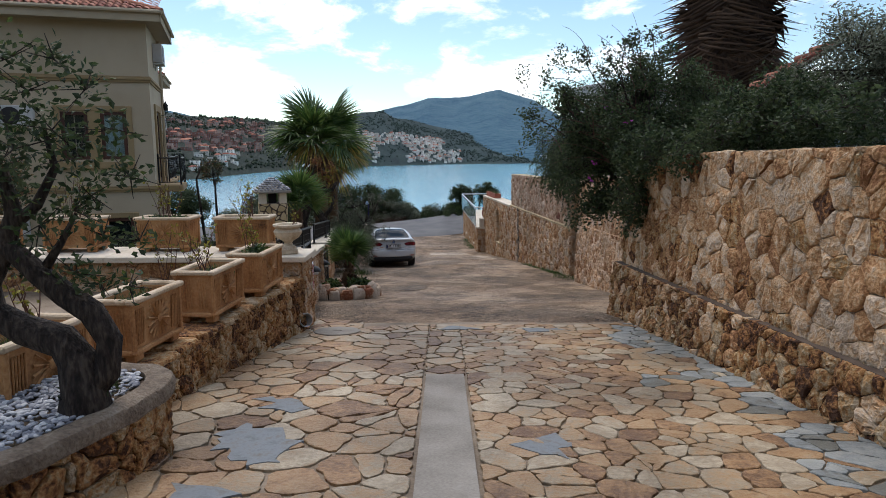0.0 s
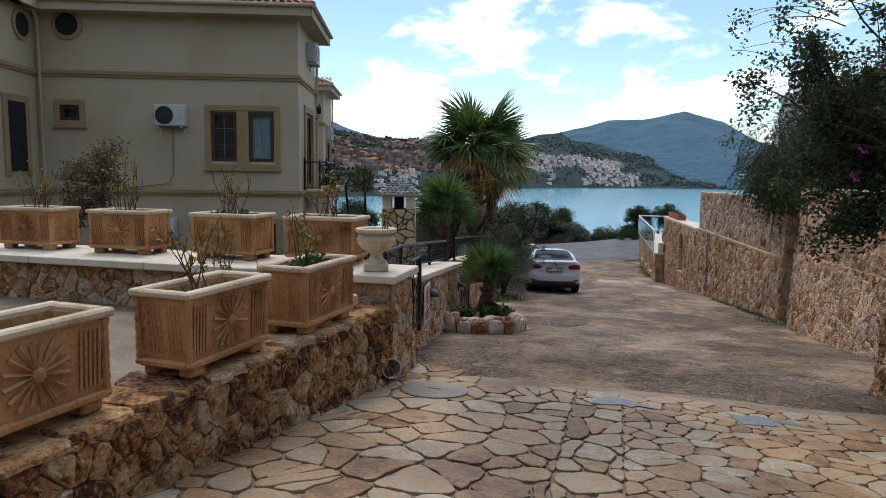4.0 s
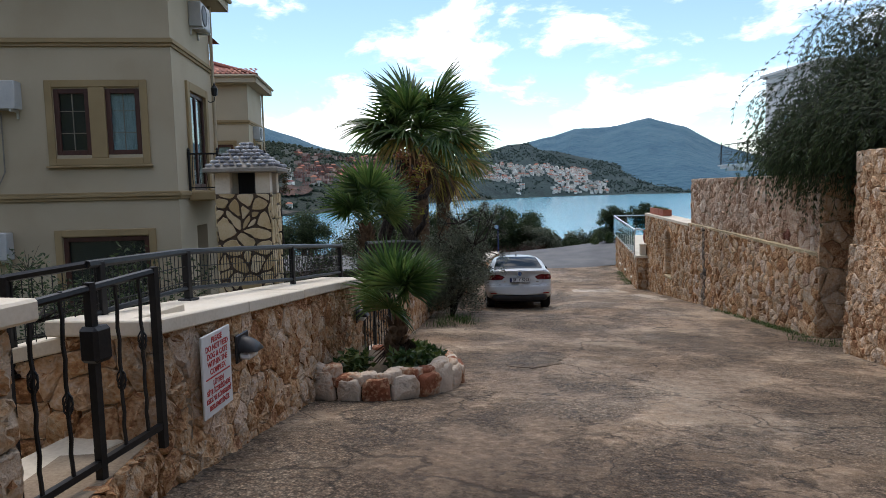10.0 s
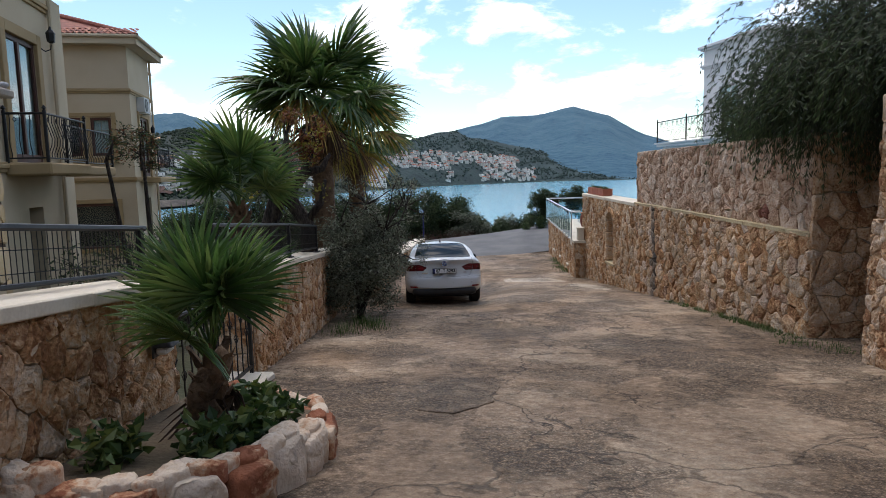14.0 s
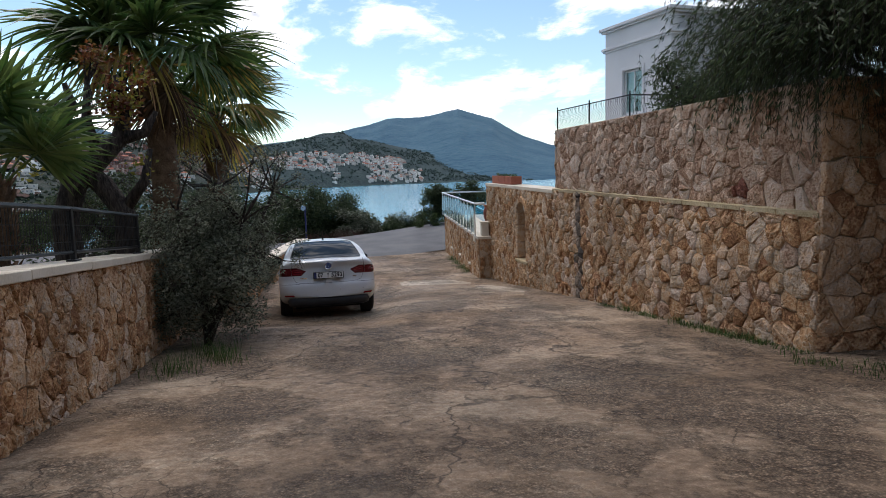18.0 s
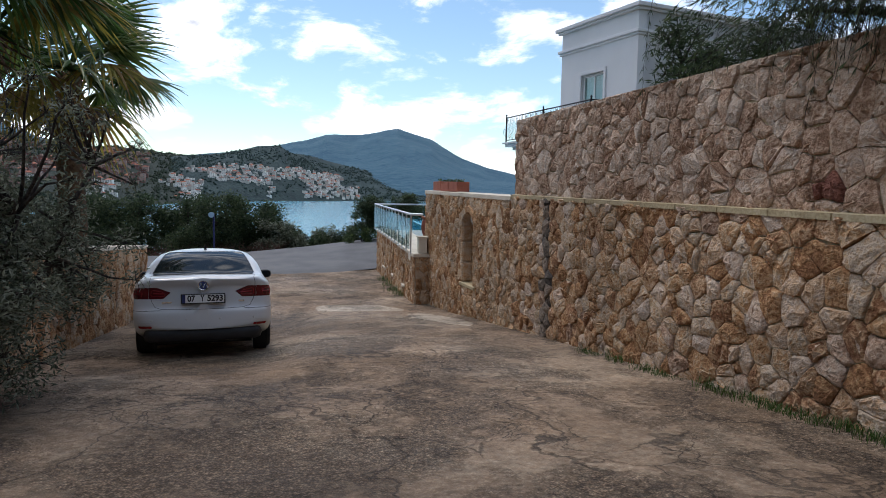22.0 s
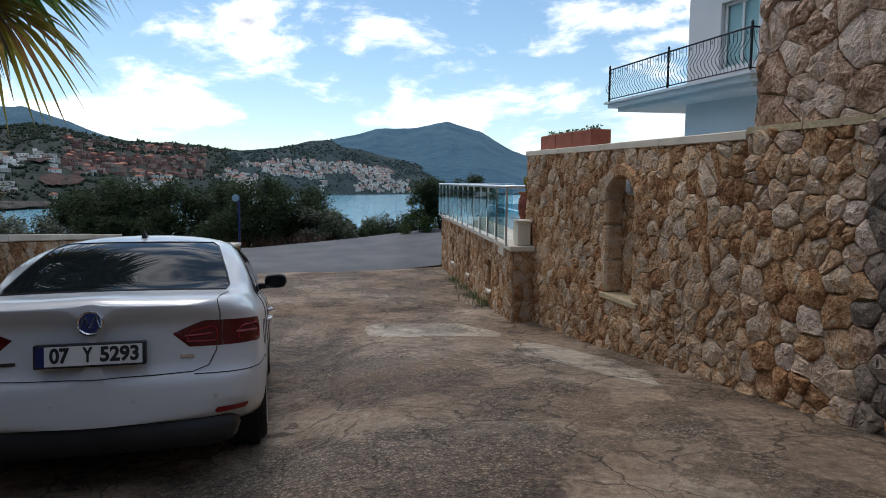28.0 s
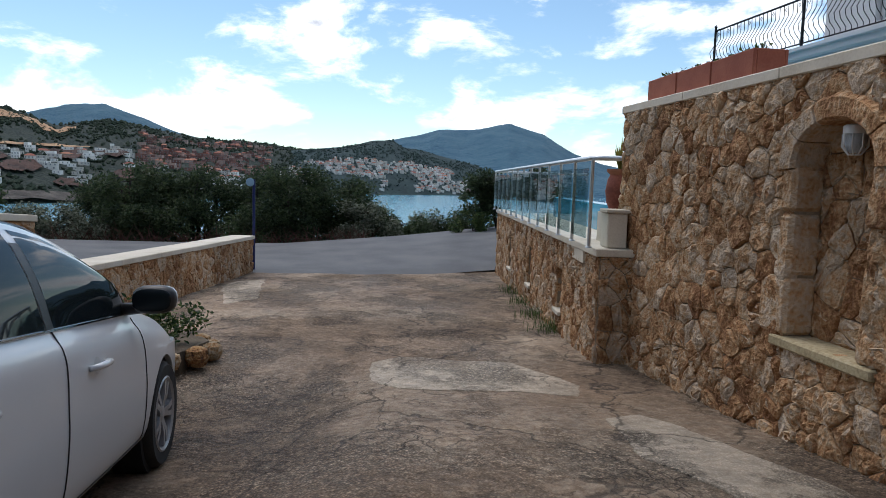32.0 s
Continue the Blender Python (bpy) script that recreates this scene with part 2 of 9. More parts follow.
WHITE_RENDER = mat("white_render", [(0.6, 0.6, 0.6), (0.68, 0.68, 0.68)], 0.85, scale=0.8, fine=80, bump=0.1)
TILE = mat("roof_tile", [(0.2, 0.06, 0.04), (0.33, 0.11, 0.07), (0.4, 0.17, 0.1)], 0.8, scale=4, fine=30, bump=0.4, vary=0.4)
WOOD = mat("dark_wood", [(0.045, 0.017, 0.012), (0.085, 0.032, 0.022)], 0.5, scale=2, fine=25, bump=0.2, stretch=(6, 6, 1))
# near-black for hollows; the shade of unlit rooms is put into this colour
DARK = mat("unlit_hollow_black", [(0.012, 0.012, 0.014), (0.02, 0.02, 0.022)], 0.9, bump=0)
CURTAIN = mat("net_curtain", [(0.26, 0.28, 0.31), (0.56, 0.59, 0.62)], 0.9, scale=6, fine=40, bump=0.2, stretch=(6, 6, 0.5))
PANE = glass_mat("window_glass")
TERRACOTTA = mat("sandy_terracotta", [(0.09, 0.045, 0.02), (0.29, 0.135, 0.052), (0.42, 0.215, 0.085), (0.52, 0.31, 0.15)], 0.85, scale=3.2, fine=45, bump=0.3, stops=[0.3, 0.4, 0.52, 0.68])
RIM = mat("pale_cast_rim", [(0.32, 0.22, 0.13), (0.52, 0.41, 0.28), (0.6, 0.5, 0.38)], 0.8, scale=4, fine=50, bump=0.25)
URN_STONE = mat("weathered_urn", [(0.36, 0.27, 0.17), (0.52, 0.43, 0.31), (0.62, 0.55, 0.43)], 0.85, scale=9, fine=60, bump=0.4)
IRON = mat("black_iron", [(0.014, 0.015, 0.017), (0.03, 0.03, 0.032)], 0.45, 0.6, scale=8, fine=60, bump=0.15)
GREYMETAL = mat("pale_metal", [(0.55, 0.57, 0.58), (0.68, 0.7, 0.7)], 0.35, 0.85, scale=8, fine=60, bump=0.05)
CASING = mat("aged_white_casing", [(0.42, 0.43, 0.43), (0.55, 0.55, 0.54)], 0.5, scale=3, fine=40, bump=0.03)
WHITEPLASTIC = mat("white_plastic", [(0.62, 0.63, 0.62), (0.72, 0.72, 0.7)], 0.5, scale=3, fine=40, bump=0.03)
BLACKPLASTIC = mat("black_plastic", [(0.012, 0.012, 0.013), (0.025, 0.025, 0.027)], 0.45, scale=6, fine=60, bump=0.1)
BARK = mat("bark", [(0.012, 0.009, 0.008), (0.034, 0.026, 0.021), (0.075, 0.06, 0.048)], 0.95, scale=9, fine=30, bump=1.0, dist=0.06, stretch=(2, 2, 0.5), blend=0.5, stops=[0.4, 0.5, 0.6])
PALM_BARK = mat("palm_fibre", [(0.04, 0.022, 0.012), (0.11, 0.065, 0.035), (0.17, 0.11, 0.065)], 0.95, scale=8, fine=40, bump=1.0, dist=0.04)
LEAF = mat("green_leaf", [(0.02, 0.045, 0.012), (0.045, 0.085, 0.02), (0.1, 0.13, 0.03)], 0.5, scale=1.6, fine=12, bump=0.1, vary=0.5, thin=0.28)
LEAF_DARK = mat("dark_leaf", [(0.022, 0.038, 0.016), (0.044, 0.068, 0.028), (0.075, 0.1, 0.045)], 0.6, scale=1.4, fine=10, bump=0.1, vary=0.5, spec=0.35, thin=0.4)
LEAF_OLIVE = mat("olive_leaf", [(0.06, 0.072, 0.046), (0.13, 0.145, 0.098), (0.24, 0.26, 0.195)], 0.7, scale=1.4, fine=10, bump=0.1, vary=0.6, spec=0.35, thin=0.4)
LEAF_YELLOW = mat("yellowing_leaf", [(0.14, 0.14, 0.02), (0.28, 0.24, 0.03)], 0.55, scale=3, fine=12, bump=0.1, vary=0.5, thin=0.28)
LEAF_RUST = mat("rust_leaf", [(0.1, 0.03, 0.012), (0.22, 0.08, 0.025), (0.16, 0.11, 0.03)], 0.6, scale=3, fine=12, bump=0.1, vary=0.6, thin=0.28)
FROND = mat("palm_frond", [(0.032, 0.07, 0.018), (0.062, 0.12, 0.027), (0.115, 0.165, 0.045)], 0.42, scale=1.2, fine=9, bump=0.05, vary=0.5, spec=0.5, thin=0.38)
FROND_OLD = mat("yellow_frond", [(0.2, 0.17, 0.03), (0.36, 0.29, 0.06), (0.26, 0.15, 0.06)], 0.6, scale=2, fine=9, bump=0.05, vary=0.5, thin=0.45)
FROND_DEAD = mat("dead_frond", [(0.05, 0.03, 0.02), (0.1, 0.06, 0.036)], 0.9, scale=2, fine=9, bump=0.1, vary=0.5)
GRASS = mat("grass_blade", [(0.020, 0.050, 0.006), (0.043, 0.085, 0.010), (0.070, 0.115, 0.022)], 0.6, scale=6, fine=30, bump=0, vary=0.5, thin=0.28)
TWIG = mat("reddish_twig", [(0.07, 0.028, 0.02), (0.13, 0.06, 0.045)], 0.8, scale=6, fine=40, bump=0.2)
PURPLE = mat("purple_bract", [(0.22, 0.02, 0.24), (0.34, 0.05, 0.3)], 0.6, scale=6, fine=30, bump=0, thin=0.28)
PEBBLE = mat("white_pebble", [(0.14, 0.15, 0.175), (0.28, 0.29, 0.32), (0.46, 0.47, 0.48)], 0.7, scale=8, fine=60, bump=0.15, vary=0.5)
SLATE = mat("blue_cement_smear", [(0.113, 0.126, 0.133), (0.173, 0.192, 0.206), (0.133, 0.119, 0.099)], 0.75, scale=9, fine=50, bump=0.4)

# ---- mesh helpers ----
GY = [-60, -28.5, 0, 4.09, 9.5, 12.9, 14.7, 20.9, 26.6, 32.3, 35.2, 39, 43.5, 60]
GZ = [6.8, 3.23, -0.02, -0.475, -1.0, -1.48, -1.76, -2.49, -3.0, -3.59, -3.75, -3.9, -4.05, -4.3]


def gz(y):
    """Height of the lane's surface along its length."""
    return sum(float(np.interp(y + d, GY, GZ)) for d in (-0.6, 0, 0.6)) / 3


class Geo:
    """Collects vertices and faces, then becomes one mesh."""

    def __init__(self):
        self.v, self.f, self.mi, self.cur = [], [], [], 0

    def add(self, verts, faces, m=None):
        k = len(self.v)
        self.v += [tuple(m @ Vector(p)) for p in verts] if m is not None else [tuple(p) for p in verts]
        self.f += [tuple(k + i for i in f) for f in faces]
        self.mi += [self.cur] * len(faces)
        return self

    def box(self, x0, x1, y0, y1, z0, z1, b=0.0, m=None):
        if b <= 0:
            p = [(x, y, z) for x in (x0, x1) for y in (y0, y1) for z in (z0, z1)]
            return self.add(p, [(0, 1, 3, 2), (4, 6, 7, 5), (0, 4, 5, 1), (2, 3, 7, 6), (0, 2, 6, 4), (1, 5, 7, 3)], m)
        c = ((x0 + x1) / 2, (y0 + y1) / 2, (z0 + z1) / 2)
        h = (abs(x1 - x0) / 2, abs(y1 - y0) / 2, abs(z1 - z0) / 2)
        b = min(b, 0.9 * min(h))
        idx, verts = {}, []
        for sx in (-1, 1):
            for sy in (-1, 1):
                for sz in (-1, 1):
                    for a in range(3):
                        idx[sx, sy, sz, a] = len(verts)
                        s = (sx, sy, sz)
                        verts.append(tuple(c[i] + s[i] * (h[i] if i == a else h[i] - b) for i in range(3)))
        faces = []
        for a in range(3):
            o1, o2 = (a + 1) % 3, (a + 2) % 3
            for sa in (-1, 1):
                loop = []
                for p, q in ((-1, -1), (1, -1), (1, 1), (-1, 1)):
                    s = [0, 0, 0]
                    s[a], s[o1], s[o2] = sa, p, q
                    loop.append(idx[s[0], s[1], s[2], a])
                faces.append(tuple(loop if sa > 0 else loop[::-1]))
        for a in range(3):
            o1, o2 = (a + 1) % 3, (a + 2) % 3
            for p in (-1, 1):
                for q in (-1, 1):
                    loop = []
                    for sa, w in ((-1, o1), (1, o1), (1, o2), (-1, o2)):
                        s = [0, 0, 0]
                        s[a], s[o1], s[o2] = sa, p, q
                        loop.append(idx[s[0], s[1], s[2], w])
                    faces.append(tuple(loop if p * q < 0 else loop[::-1]))
        for sx in (-1, 1):
            for sy in (-1, 1):
                for sz in (-1, 1):
                    loop = [idx[sx, sy, sz, a] for a in range(3)]
                    faces.append(tuple(loop if sx * sy * sz > 0 else loop[::-1]))
        return self.add(verts, faces, m)

    def prism(self, poly, z0, z1, m=None):
        """Upright prism over a polygon; z0 and z1 may be functions of x, y."""
        n = len(poly)
        lo = [(x, y, z0(x, y) if callable(z0) else z0) for x, y in poly]
        hi = [(x, y, z1(x, y) if callable(z1) else z1) for x, y in poly]
        return self.add(lo + hi, [tuple(range(n))[::-1], tuple(range(n, 2 * n))] + [(i, (i + 1) % n, n + (i + 1) % n, n + i) for i in range(n)], m)

    def tube(self, pts, r, n=6, m=None, cap=True):
        pts = [Vector(p) for p in pts]
        rs = r if isinstance(r, (list, tuple)) else [r] * len(pts)
        verts, faces = [], []
        side = None
        for i, p in enumerate(pts):
            d = (pts[min(i + 1, len(pts) - 1)] - pts[max(i - 1, 0)])
            d = d.normalized() if d.length > 1e-9 else Vector((0, 0, 1))
            if side is None:
                side = d.orthogonal().normalized()
            side = (side - d * side.dot(d))
            side = side.normalized() if side.length > 1e-6 else d.orthogonal().normalized()
            up = d.cross(side)
            for k in range(n):
                a = 2 * math.pi * k / n
                verts.append(p + (side * math.cos(a) + up * math.sin(a)) * rs[i])
        for i in range(len(pts) - 1):
            for k in range(n):
                a, b = i * n + k, i * n + (k + 1) % n
                faces.append((a, b, b + n, a + n))
        if cap:
            faces.append(tuple(range(n))[::-1])
            faces.append(tuple(range((len(pts) - 1) * n, len(pts) * n)))
        return self.add(verts, faces, m)

    def lathe(self, prof, n=20, m=None, wob=None):
        verts, faces = [], []
        for r, z in prof:
            for k in range(n):
                a = 2 * math.pi * k / n
                rr = r * (1 + (wob(a, z) if wob else 0))
                verts.append((rr * math.cos(a), rr * math.sin(a), z))
        for i in range(len(prof) - 1):
            for k in range(n):
                a, b = i * n + k, i * n + (k + 1) % n
                faces.append((a, b, b + n, a + n))
        faces.append(tuple(range(n))[::-1])
        faces.append(tuple(range((len(prof) - 1) * n, len(prof) * n)))
        return self.add(verts, faces, m)

    def mesh(self, name, mats, smooth=False, fix=True):
        me = bpy.data.meshes.new(name)
        me.from_pydata(self.v, [], self.f)
        mats = mats if isinstance(mats, (list, tuple)) else [mats]
        for mm in mats:
            me.materials.append(mm)
        if len(mats) > 1:
            me.polygons.foreach_set("material_index", self.mi)
        if fix and len(self.f) < 60000:
            bm = bmesh.new()
            bm.from_mesh(me)
            bmesh.ops.recalc_face_normals(bm, faces=bm.faces)
            bm.to_mesh(me)
            bm.free()
        if smooth:
            me.polygons.foreach_set("use_smooth", [True] * len(me.polygons))
            if smooth != "all":
                me.set_sharp_from_angle(angle=radians(40))
        return me


def thing(name, label, category, at=(0, 0, 0), group="", kind="", geo=None, material=None, smooth=False):
    """A top-level thing: an Empty at its base, or a mesh of its own."""
    ob = new(name, geo.mesh(name, material, smooth) if geo else None)
    if not geo:
        ob.empty_display_size = 0.1
        ob.location = at
    return tagged(ob, label, category, group, kind)


def part(name, geo, material, parent, label="", smooth=False, kind="", local=False, fix=True):
    """One mesh under a thing or a part; its vertices are in the world's metres unless local."""
    ob = new(name, geo if isinstance(geo, bpy.types.Mesh) else geo.mesh(name, material, smooth, fix))
    ob.parent = parent
    if not local:
        m, p = Matrix.Identity(4), parent
        chain = []
        while p:
            chain.append(p)
            p = p.parent
        for q in reversed(chain):
            m = m @ q.matrix_parent_inverse @ q.matrix_basis
        ob.matrix_parent_inverse = m.inverted()
    return tagged(ob, label, kind=kind)


# ---- irregular pieces: cells between jittered seeds ----


def clip(poly, px, py, nx, ny):
    """Keeps the part of a polygon where (p - (px, py)) . n <= 0."""
    out = []
    for i in range(len(poly)):
        a, b = poly[i], poly[(i + 1) % len(poly)]
        da, db = (a[0] - px) * nx + (a[1] - py) * ny, (b[0] - px) * nx + (b[1] - py) * ny
        if da <= 0:
            out.append(a)
        if (da < 0 < db) or (db < 0 < da):
            t = da / (da - db)
            out.append((a[0] + t * (b[0] - a[0]), a[1] + t * (b[1] - a[1])))
    return out


def cells(region, sx, sy, seed, jitter=0.7, drop=0.16, keep=None, extra=0.2, relax=0):
    """Cells of a convex region, about sx by sy each."""
    r = random.Random(seed)
    x0, x1 = min(p[0] for p in region), max(p[0] for p in region)
    y0, y1 = min(p[1] for p in region), max(p[1] for p in region)
    seeds, row = [], 0
    y = y0 - 0.5 * sy
    while y < y1 + sy:
        x = x0 - sx * (0.5 + 0.5 * (row % 2))
        while x < x1 + sx:
            if r.random() > drop:
                seeds.append((x + r.uniform(-jitter, jitter) * sx, y + r.uniform(-jitter, jitter) * sy))
                if r.random() < extra:
                    seeds.append((seeds[-1][0] + r.choice((-1, 1)) * r.uniform(0.25, 0.45) * sx, seeds[-1][1] + r.uniform(-0.4, 0.4) * sy))
            x += sx * r.uniform(0.7, 1.3)
        y += sy * r.uniform(0.8, 1.15)
        row += 1
    cs = max(sx, sy)

    def around(i, g):
        x, y = seeds[i]
        gx, gy = int(x // cs), int(y // cs)
        near = [j for a in range(-3, 4) for b in range(-3, 4) for j in g.get((gx + a, gy + b), ()) if j != i]
        near.sort(key=lambda j: (seeds[j][0] - x) ** 2 + (seeds[j][1] - y) ** 2)
        poly = [(x - 2 * cs, y - 2 * cs), (x + 2 * cs, y - 2 * cs), (x + 2 * cs, y + 2 * cs), (x - 2 * cs, y + 2 * cs)]
        for j in near[:18]:
            qx, qy = seeds[j]
            poly = clip(poly, (x + qx) / 2, (y + qy) / 2, qx - x, qy - y)
            if len(poly) < 3:
                break
        return poly

    for turn in range(relax + 1):
        g = {}
        for i, (x, y) in enumerate(seeds):
            g.setdefault((int(x // cs), int(y // cs)), []).append(i)
        found = [around(i, g) for i in range(len(seeds))]
        if turn < relax:
            seeds = [(0.6 * q[0] + 0.4 * sum(p[0] for p in c) / len(c), 0.6 * q[1] + 0.4 * sum(p[1] for p in c) / len(c)) if len(c) > 2 else q for q, c in zip(seeds, found)]
    out = []
    for poly in found:
        if len(poly) < 3:
            continue
        n = len(region)
        area2 = sum(region[k][0] * region[(k + 1) % n][1] - region[(k + 1) % n][0] * region[k][1] for k in range(n))
        sgn = 1 if area2 > 0 else -1
        for k in range(n):
            a, b = region[k], region[(k + 1) % n]
            if len(poly) >= 3:
                poly = clip(poly, a[0], a[1], sgn * (b[1] - a[1]), -sgn * (b[0] - a[0]))
        if len(poly) < 3:
            continue
        ar = abs(sum(poly[k][0] * poly[(k + 1) % len(poly)][1] - poly[(k + 1) % len(poly)][0] * poly[k][1] for k in range(len(poly)))) / 2
        if ar > 0.05 * sx * sy:
            cx, cy = sum(p[0] for p in poly) / len(poly), sum(p[1] for p in poly) / len(poly)
            if keep is None or keep(cx, cy):
                out.append(poly)
    return out


def soften(poly, joint, cut=0.13, nip=0.022):
    """Draws a cell in by the joint and rounds its corners."""
    cx, cy = sum(p[0] for p in poly) / len(poly), sum(p[1] for p in poly) / len(poly)
    out = []
    for x, y in poly:
        d = math.hypot(x - cx, y - cy) or 1e-6
        k = max(0.35, 1 - joint / d)
        out.append((cx + (x - cx) * k, cy + (y - cy) * k))
    r = []
    n = len(out)
    for i in range(n):
        a, b = out[i], out[(i + 1) % n]
        if math.hypot(a[0] - b[0], a[1] - b[1]) < 0.03:
            r.append(((a[0] + b[0]) / 2, (a[1] + b[1]) / 2))
            continue
        k = min(cut, nip / math.hypot(a[0] - b[0], a[1] - b[1]))
        r.append((a[0] + (b[0] - a[0]) * k, a[1] + (b[1] - a[1]) * k))
        r.append((b[0] + (a[0] - b[0]) * k, b[1] + (a[1] - b[1]) * k))
    return r


def stone_geo(poly, place, r, joint=0.005, proud=0.035, sink=0.05, rough=0.012, flat=0.0, g=None):
    """A rough block over a cell: place(s, t, d) gives the point d in front of the wall."""
    g = g or Geo()
    q = soften(poly, joint, *((0.2, 0.045) if flat else (0.12, 0.022)))
    p = []
    for i in range(len(q)):
        a, b = q[i], q[(i + 1) % len(q)]
        l = math.hypot(b[0] - a[0], b[1] - a[1])
        p.append(a)
        for t in ((0.33, 0.67) if flat and l > 0.12 else (0.5,) if l > 0.06 else ()):
            j = r.uniform(-0.09, 0.07) * l
            p.append((a[0] + (b[0] - a[0]) * t + j * (b[1] - a[1]) / l, a[1] + (b[1] - a[1]) * t - j * (b[0] - a[0]) / l))
    n = len(p)
    if n < 3:
        return g
    cx, cy = sum(q[0] for q in p) / n, sum(q[1] for q in p) / n
    h = proud * r.uniform(0.6, 1.1)
    tx, ty = r.uniform(-0.09, 0.09), r.uniform(-0.09, 0.09)
    size = sum(math.hypot(x - cx, y - cy) for x, y in p) / n
    # hewn facets: planes that cut the face away towards its edge
    chips = [] if flat else [(r.uniform(0, 6.28), r.uniform(0.1, 0.6) * size, r.uniform(0.25, 0.75)) for _ in range(4)]

    def face(x, y, z):
        z += (tx * (x - cx) + ty * (y - cy)) * (1 - flat)
        for a, c, k in chips:
            z -= k * max(0.0, (x - cx) * math.cos(a) + (y - cy) * math.sin(a) - c) * 0.4
        return z

    bev = min(0.16, 0.006 / max(size, 0.02)) * r.uniform(0.8, 1.5)
    rings = [(1.0, -sink, 0.0), (1.0, h * 0.55, 0.4), (1 - bev, h * 0.9, 0.5), (1 - 2.2 * bev, h, 0.7), (0.66, h * 1.01, 1.0), (0.34, h * 1.02, 1.0)] if not flat else [(1.0, -sink, 0.0), (1.0, h * 0.5, 0.0), (0.95, h, 0.0)]
    v, f = [], []
    for j, (k, z, w) in enumerate(rings):
        for x, y in p:
            x, y = cx + (x - cx) * k, cy + (y - cy) * k
            v.append(place(x, y, max(min(z, 0.55 * h), face(x, y, z)) + r.uniform(-rough, rough) * w * (1 - flat) if j else z))
    v.append(place(cx, cy, face(cx, cy, h * 1.05) + r.uniform(-0.5, 1.0) * rough * (1 - flat)))
    m = len(rings)
    for i in range(n):
        j = (i + 1) % n
        f += [(q * n + i, q * n + j, (q + 1) * n + j, (q + 1) * n + i) for q in range(m - 1)] + [((m - 1) * n + i, (m - 1) * n + j, m * n)]
    return g.add(v, f)


def pieces(polys, place, material, parent, seed, name="stone", limit=300, order=None, **kw):
    """The nearest pieces as parts of their own, the rest joined into one."""
    r = random.Random(seed)
    pick = material if callable(material) else (lambda q: material)
    usual = pick([(1e9, 0)])
    if order:
        polys = sorted(polys, key=lambda q: (pick(q) is usual, order(q)))
    for poly in polys[:limit]:
        part(name, stone_geo(poly, place, r, **kw), pick(poly), parent, fix=False, smooth=not kw.get("flat"))
    material = usual
    if polys[limit:]:
        g = Geo()
        for poly in polys[limit:]:
            stone_geo(poly, place, r, g=g, **kw)
        part(name + "s", g, material, parent, kind="stuff", fix=False, smooth=not kw.get("flat") and "all")


# ---- foliage ----


def leaf_quads(g, c, size, r, long=2.2):
    """One small bent leaf at c."""
    a = Vector((r.gauss(0, 1), r.gauss(0, 1), r.gauss(0, 0.7)))
    a = a.normalized() if a.length > 1e-6 else Vector((1, 0, 0))
    b = a.orthogonal().normalized()
    b = (Matrix.Rotation(r.uniform(0, 6.28), 3, a) @ b)
    L, W = size * r.uniform(0.7, 1.3), size / long * r.uniform(0.8, 1.2)
    nrm = a.cross(b) * (W * 0.25)
    c = Vector(c)
    g.add([c, c + a * L * 0.5 + b * W * 0.5 + nrm, c + a * L, c + a * L * 0.5 - b * W * 0.5 + nrm], [(0, 1, 2), (0, 2, 3)])


def crown(centres, count, size, seed, long=2.2, flat=1.0):
    """Leaves scattered in uneven clumps: centres of (x, y, z, radius)."""
    r = random.Random(seed)
    g = Geo()
    w = [c[3] ** 2 for c in centres]
    for _ in range(count):
        x, y, z, q = r.choices(centres, w)[0]
        d = Vector((r.gauss(0, 1), r.gauss(0, 1), r.gauss(0, 1))).normalized() * q * (r.random() ** 0.45)
        leaf_quads(g, (x + d.x, y + d.y, z + d.z * flat), size, r, long)
    return g


def limb(g, p0, p1, r0, r1, r, bend=0.12, n=6, seg=6):
    p0, p1 = Vector(p0), Vector(p1)
    d = (p1 - p0).length
    pts = []
    off = Vector((0, 0, 0))
    for i in range(seg + 1):
        t = i / seg
        if 0 < i < seg:
            off = off + Vector((r.uniform(-1, 1), r.uniform(-1, 1), r.uniform(-0.6, 0.6))) * bend * d / seg
        pts.append(p0.lerp(p1, t) + off * (1 - abs(2 * t - 1)) if i in (0, seg) else p0.lerp(p1, t) + off)
    g.tube(pts, [r0 + (r1 - r0) * i / seg for i in range(seg + 1)], n)
    return pts

# ---- lane, ground, sea, far shore ----
LEFT_Y = [-60, 3, 9.3, 10.3, 15, 16.5, 23.5, 34, 42.5, 60]
LEFT_X = [-4.2, -2.6, -1.9, -2.2, -2.8, -2.95, -3.95, -4.9, -5.0, -5.0]
RIGHT_Y = [-60, -6, 10.1, 10.2, 15, 18.2, 18.3, 20.2, 20.3, 34, 34.1, 44, 60]
RIGHT_X = [5.0, 3.3, 2.72, 4.0, 4.0, 3.85, 4.9, 4.9, 4.0, 2.15, 1.8, 1.45, 1.45]
left_x = lambda y: float(np.interp(y, LEFT_Y, LEFT_X))
right_x = lambda y: float(np.interp(y, RIGHT_Y, RIGHT_X))


def smooth01(t):
    t = max(0.0, min(1.0, t))
    return t * t * (3 - 2 * t)


def cross_z(x, y):
    """The crossing road climbs to the right."""
    return -4.02 + 0.085 * max(-2.0, min(14.0, x + 5)) * smooth01((y - 43) / 7)


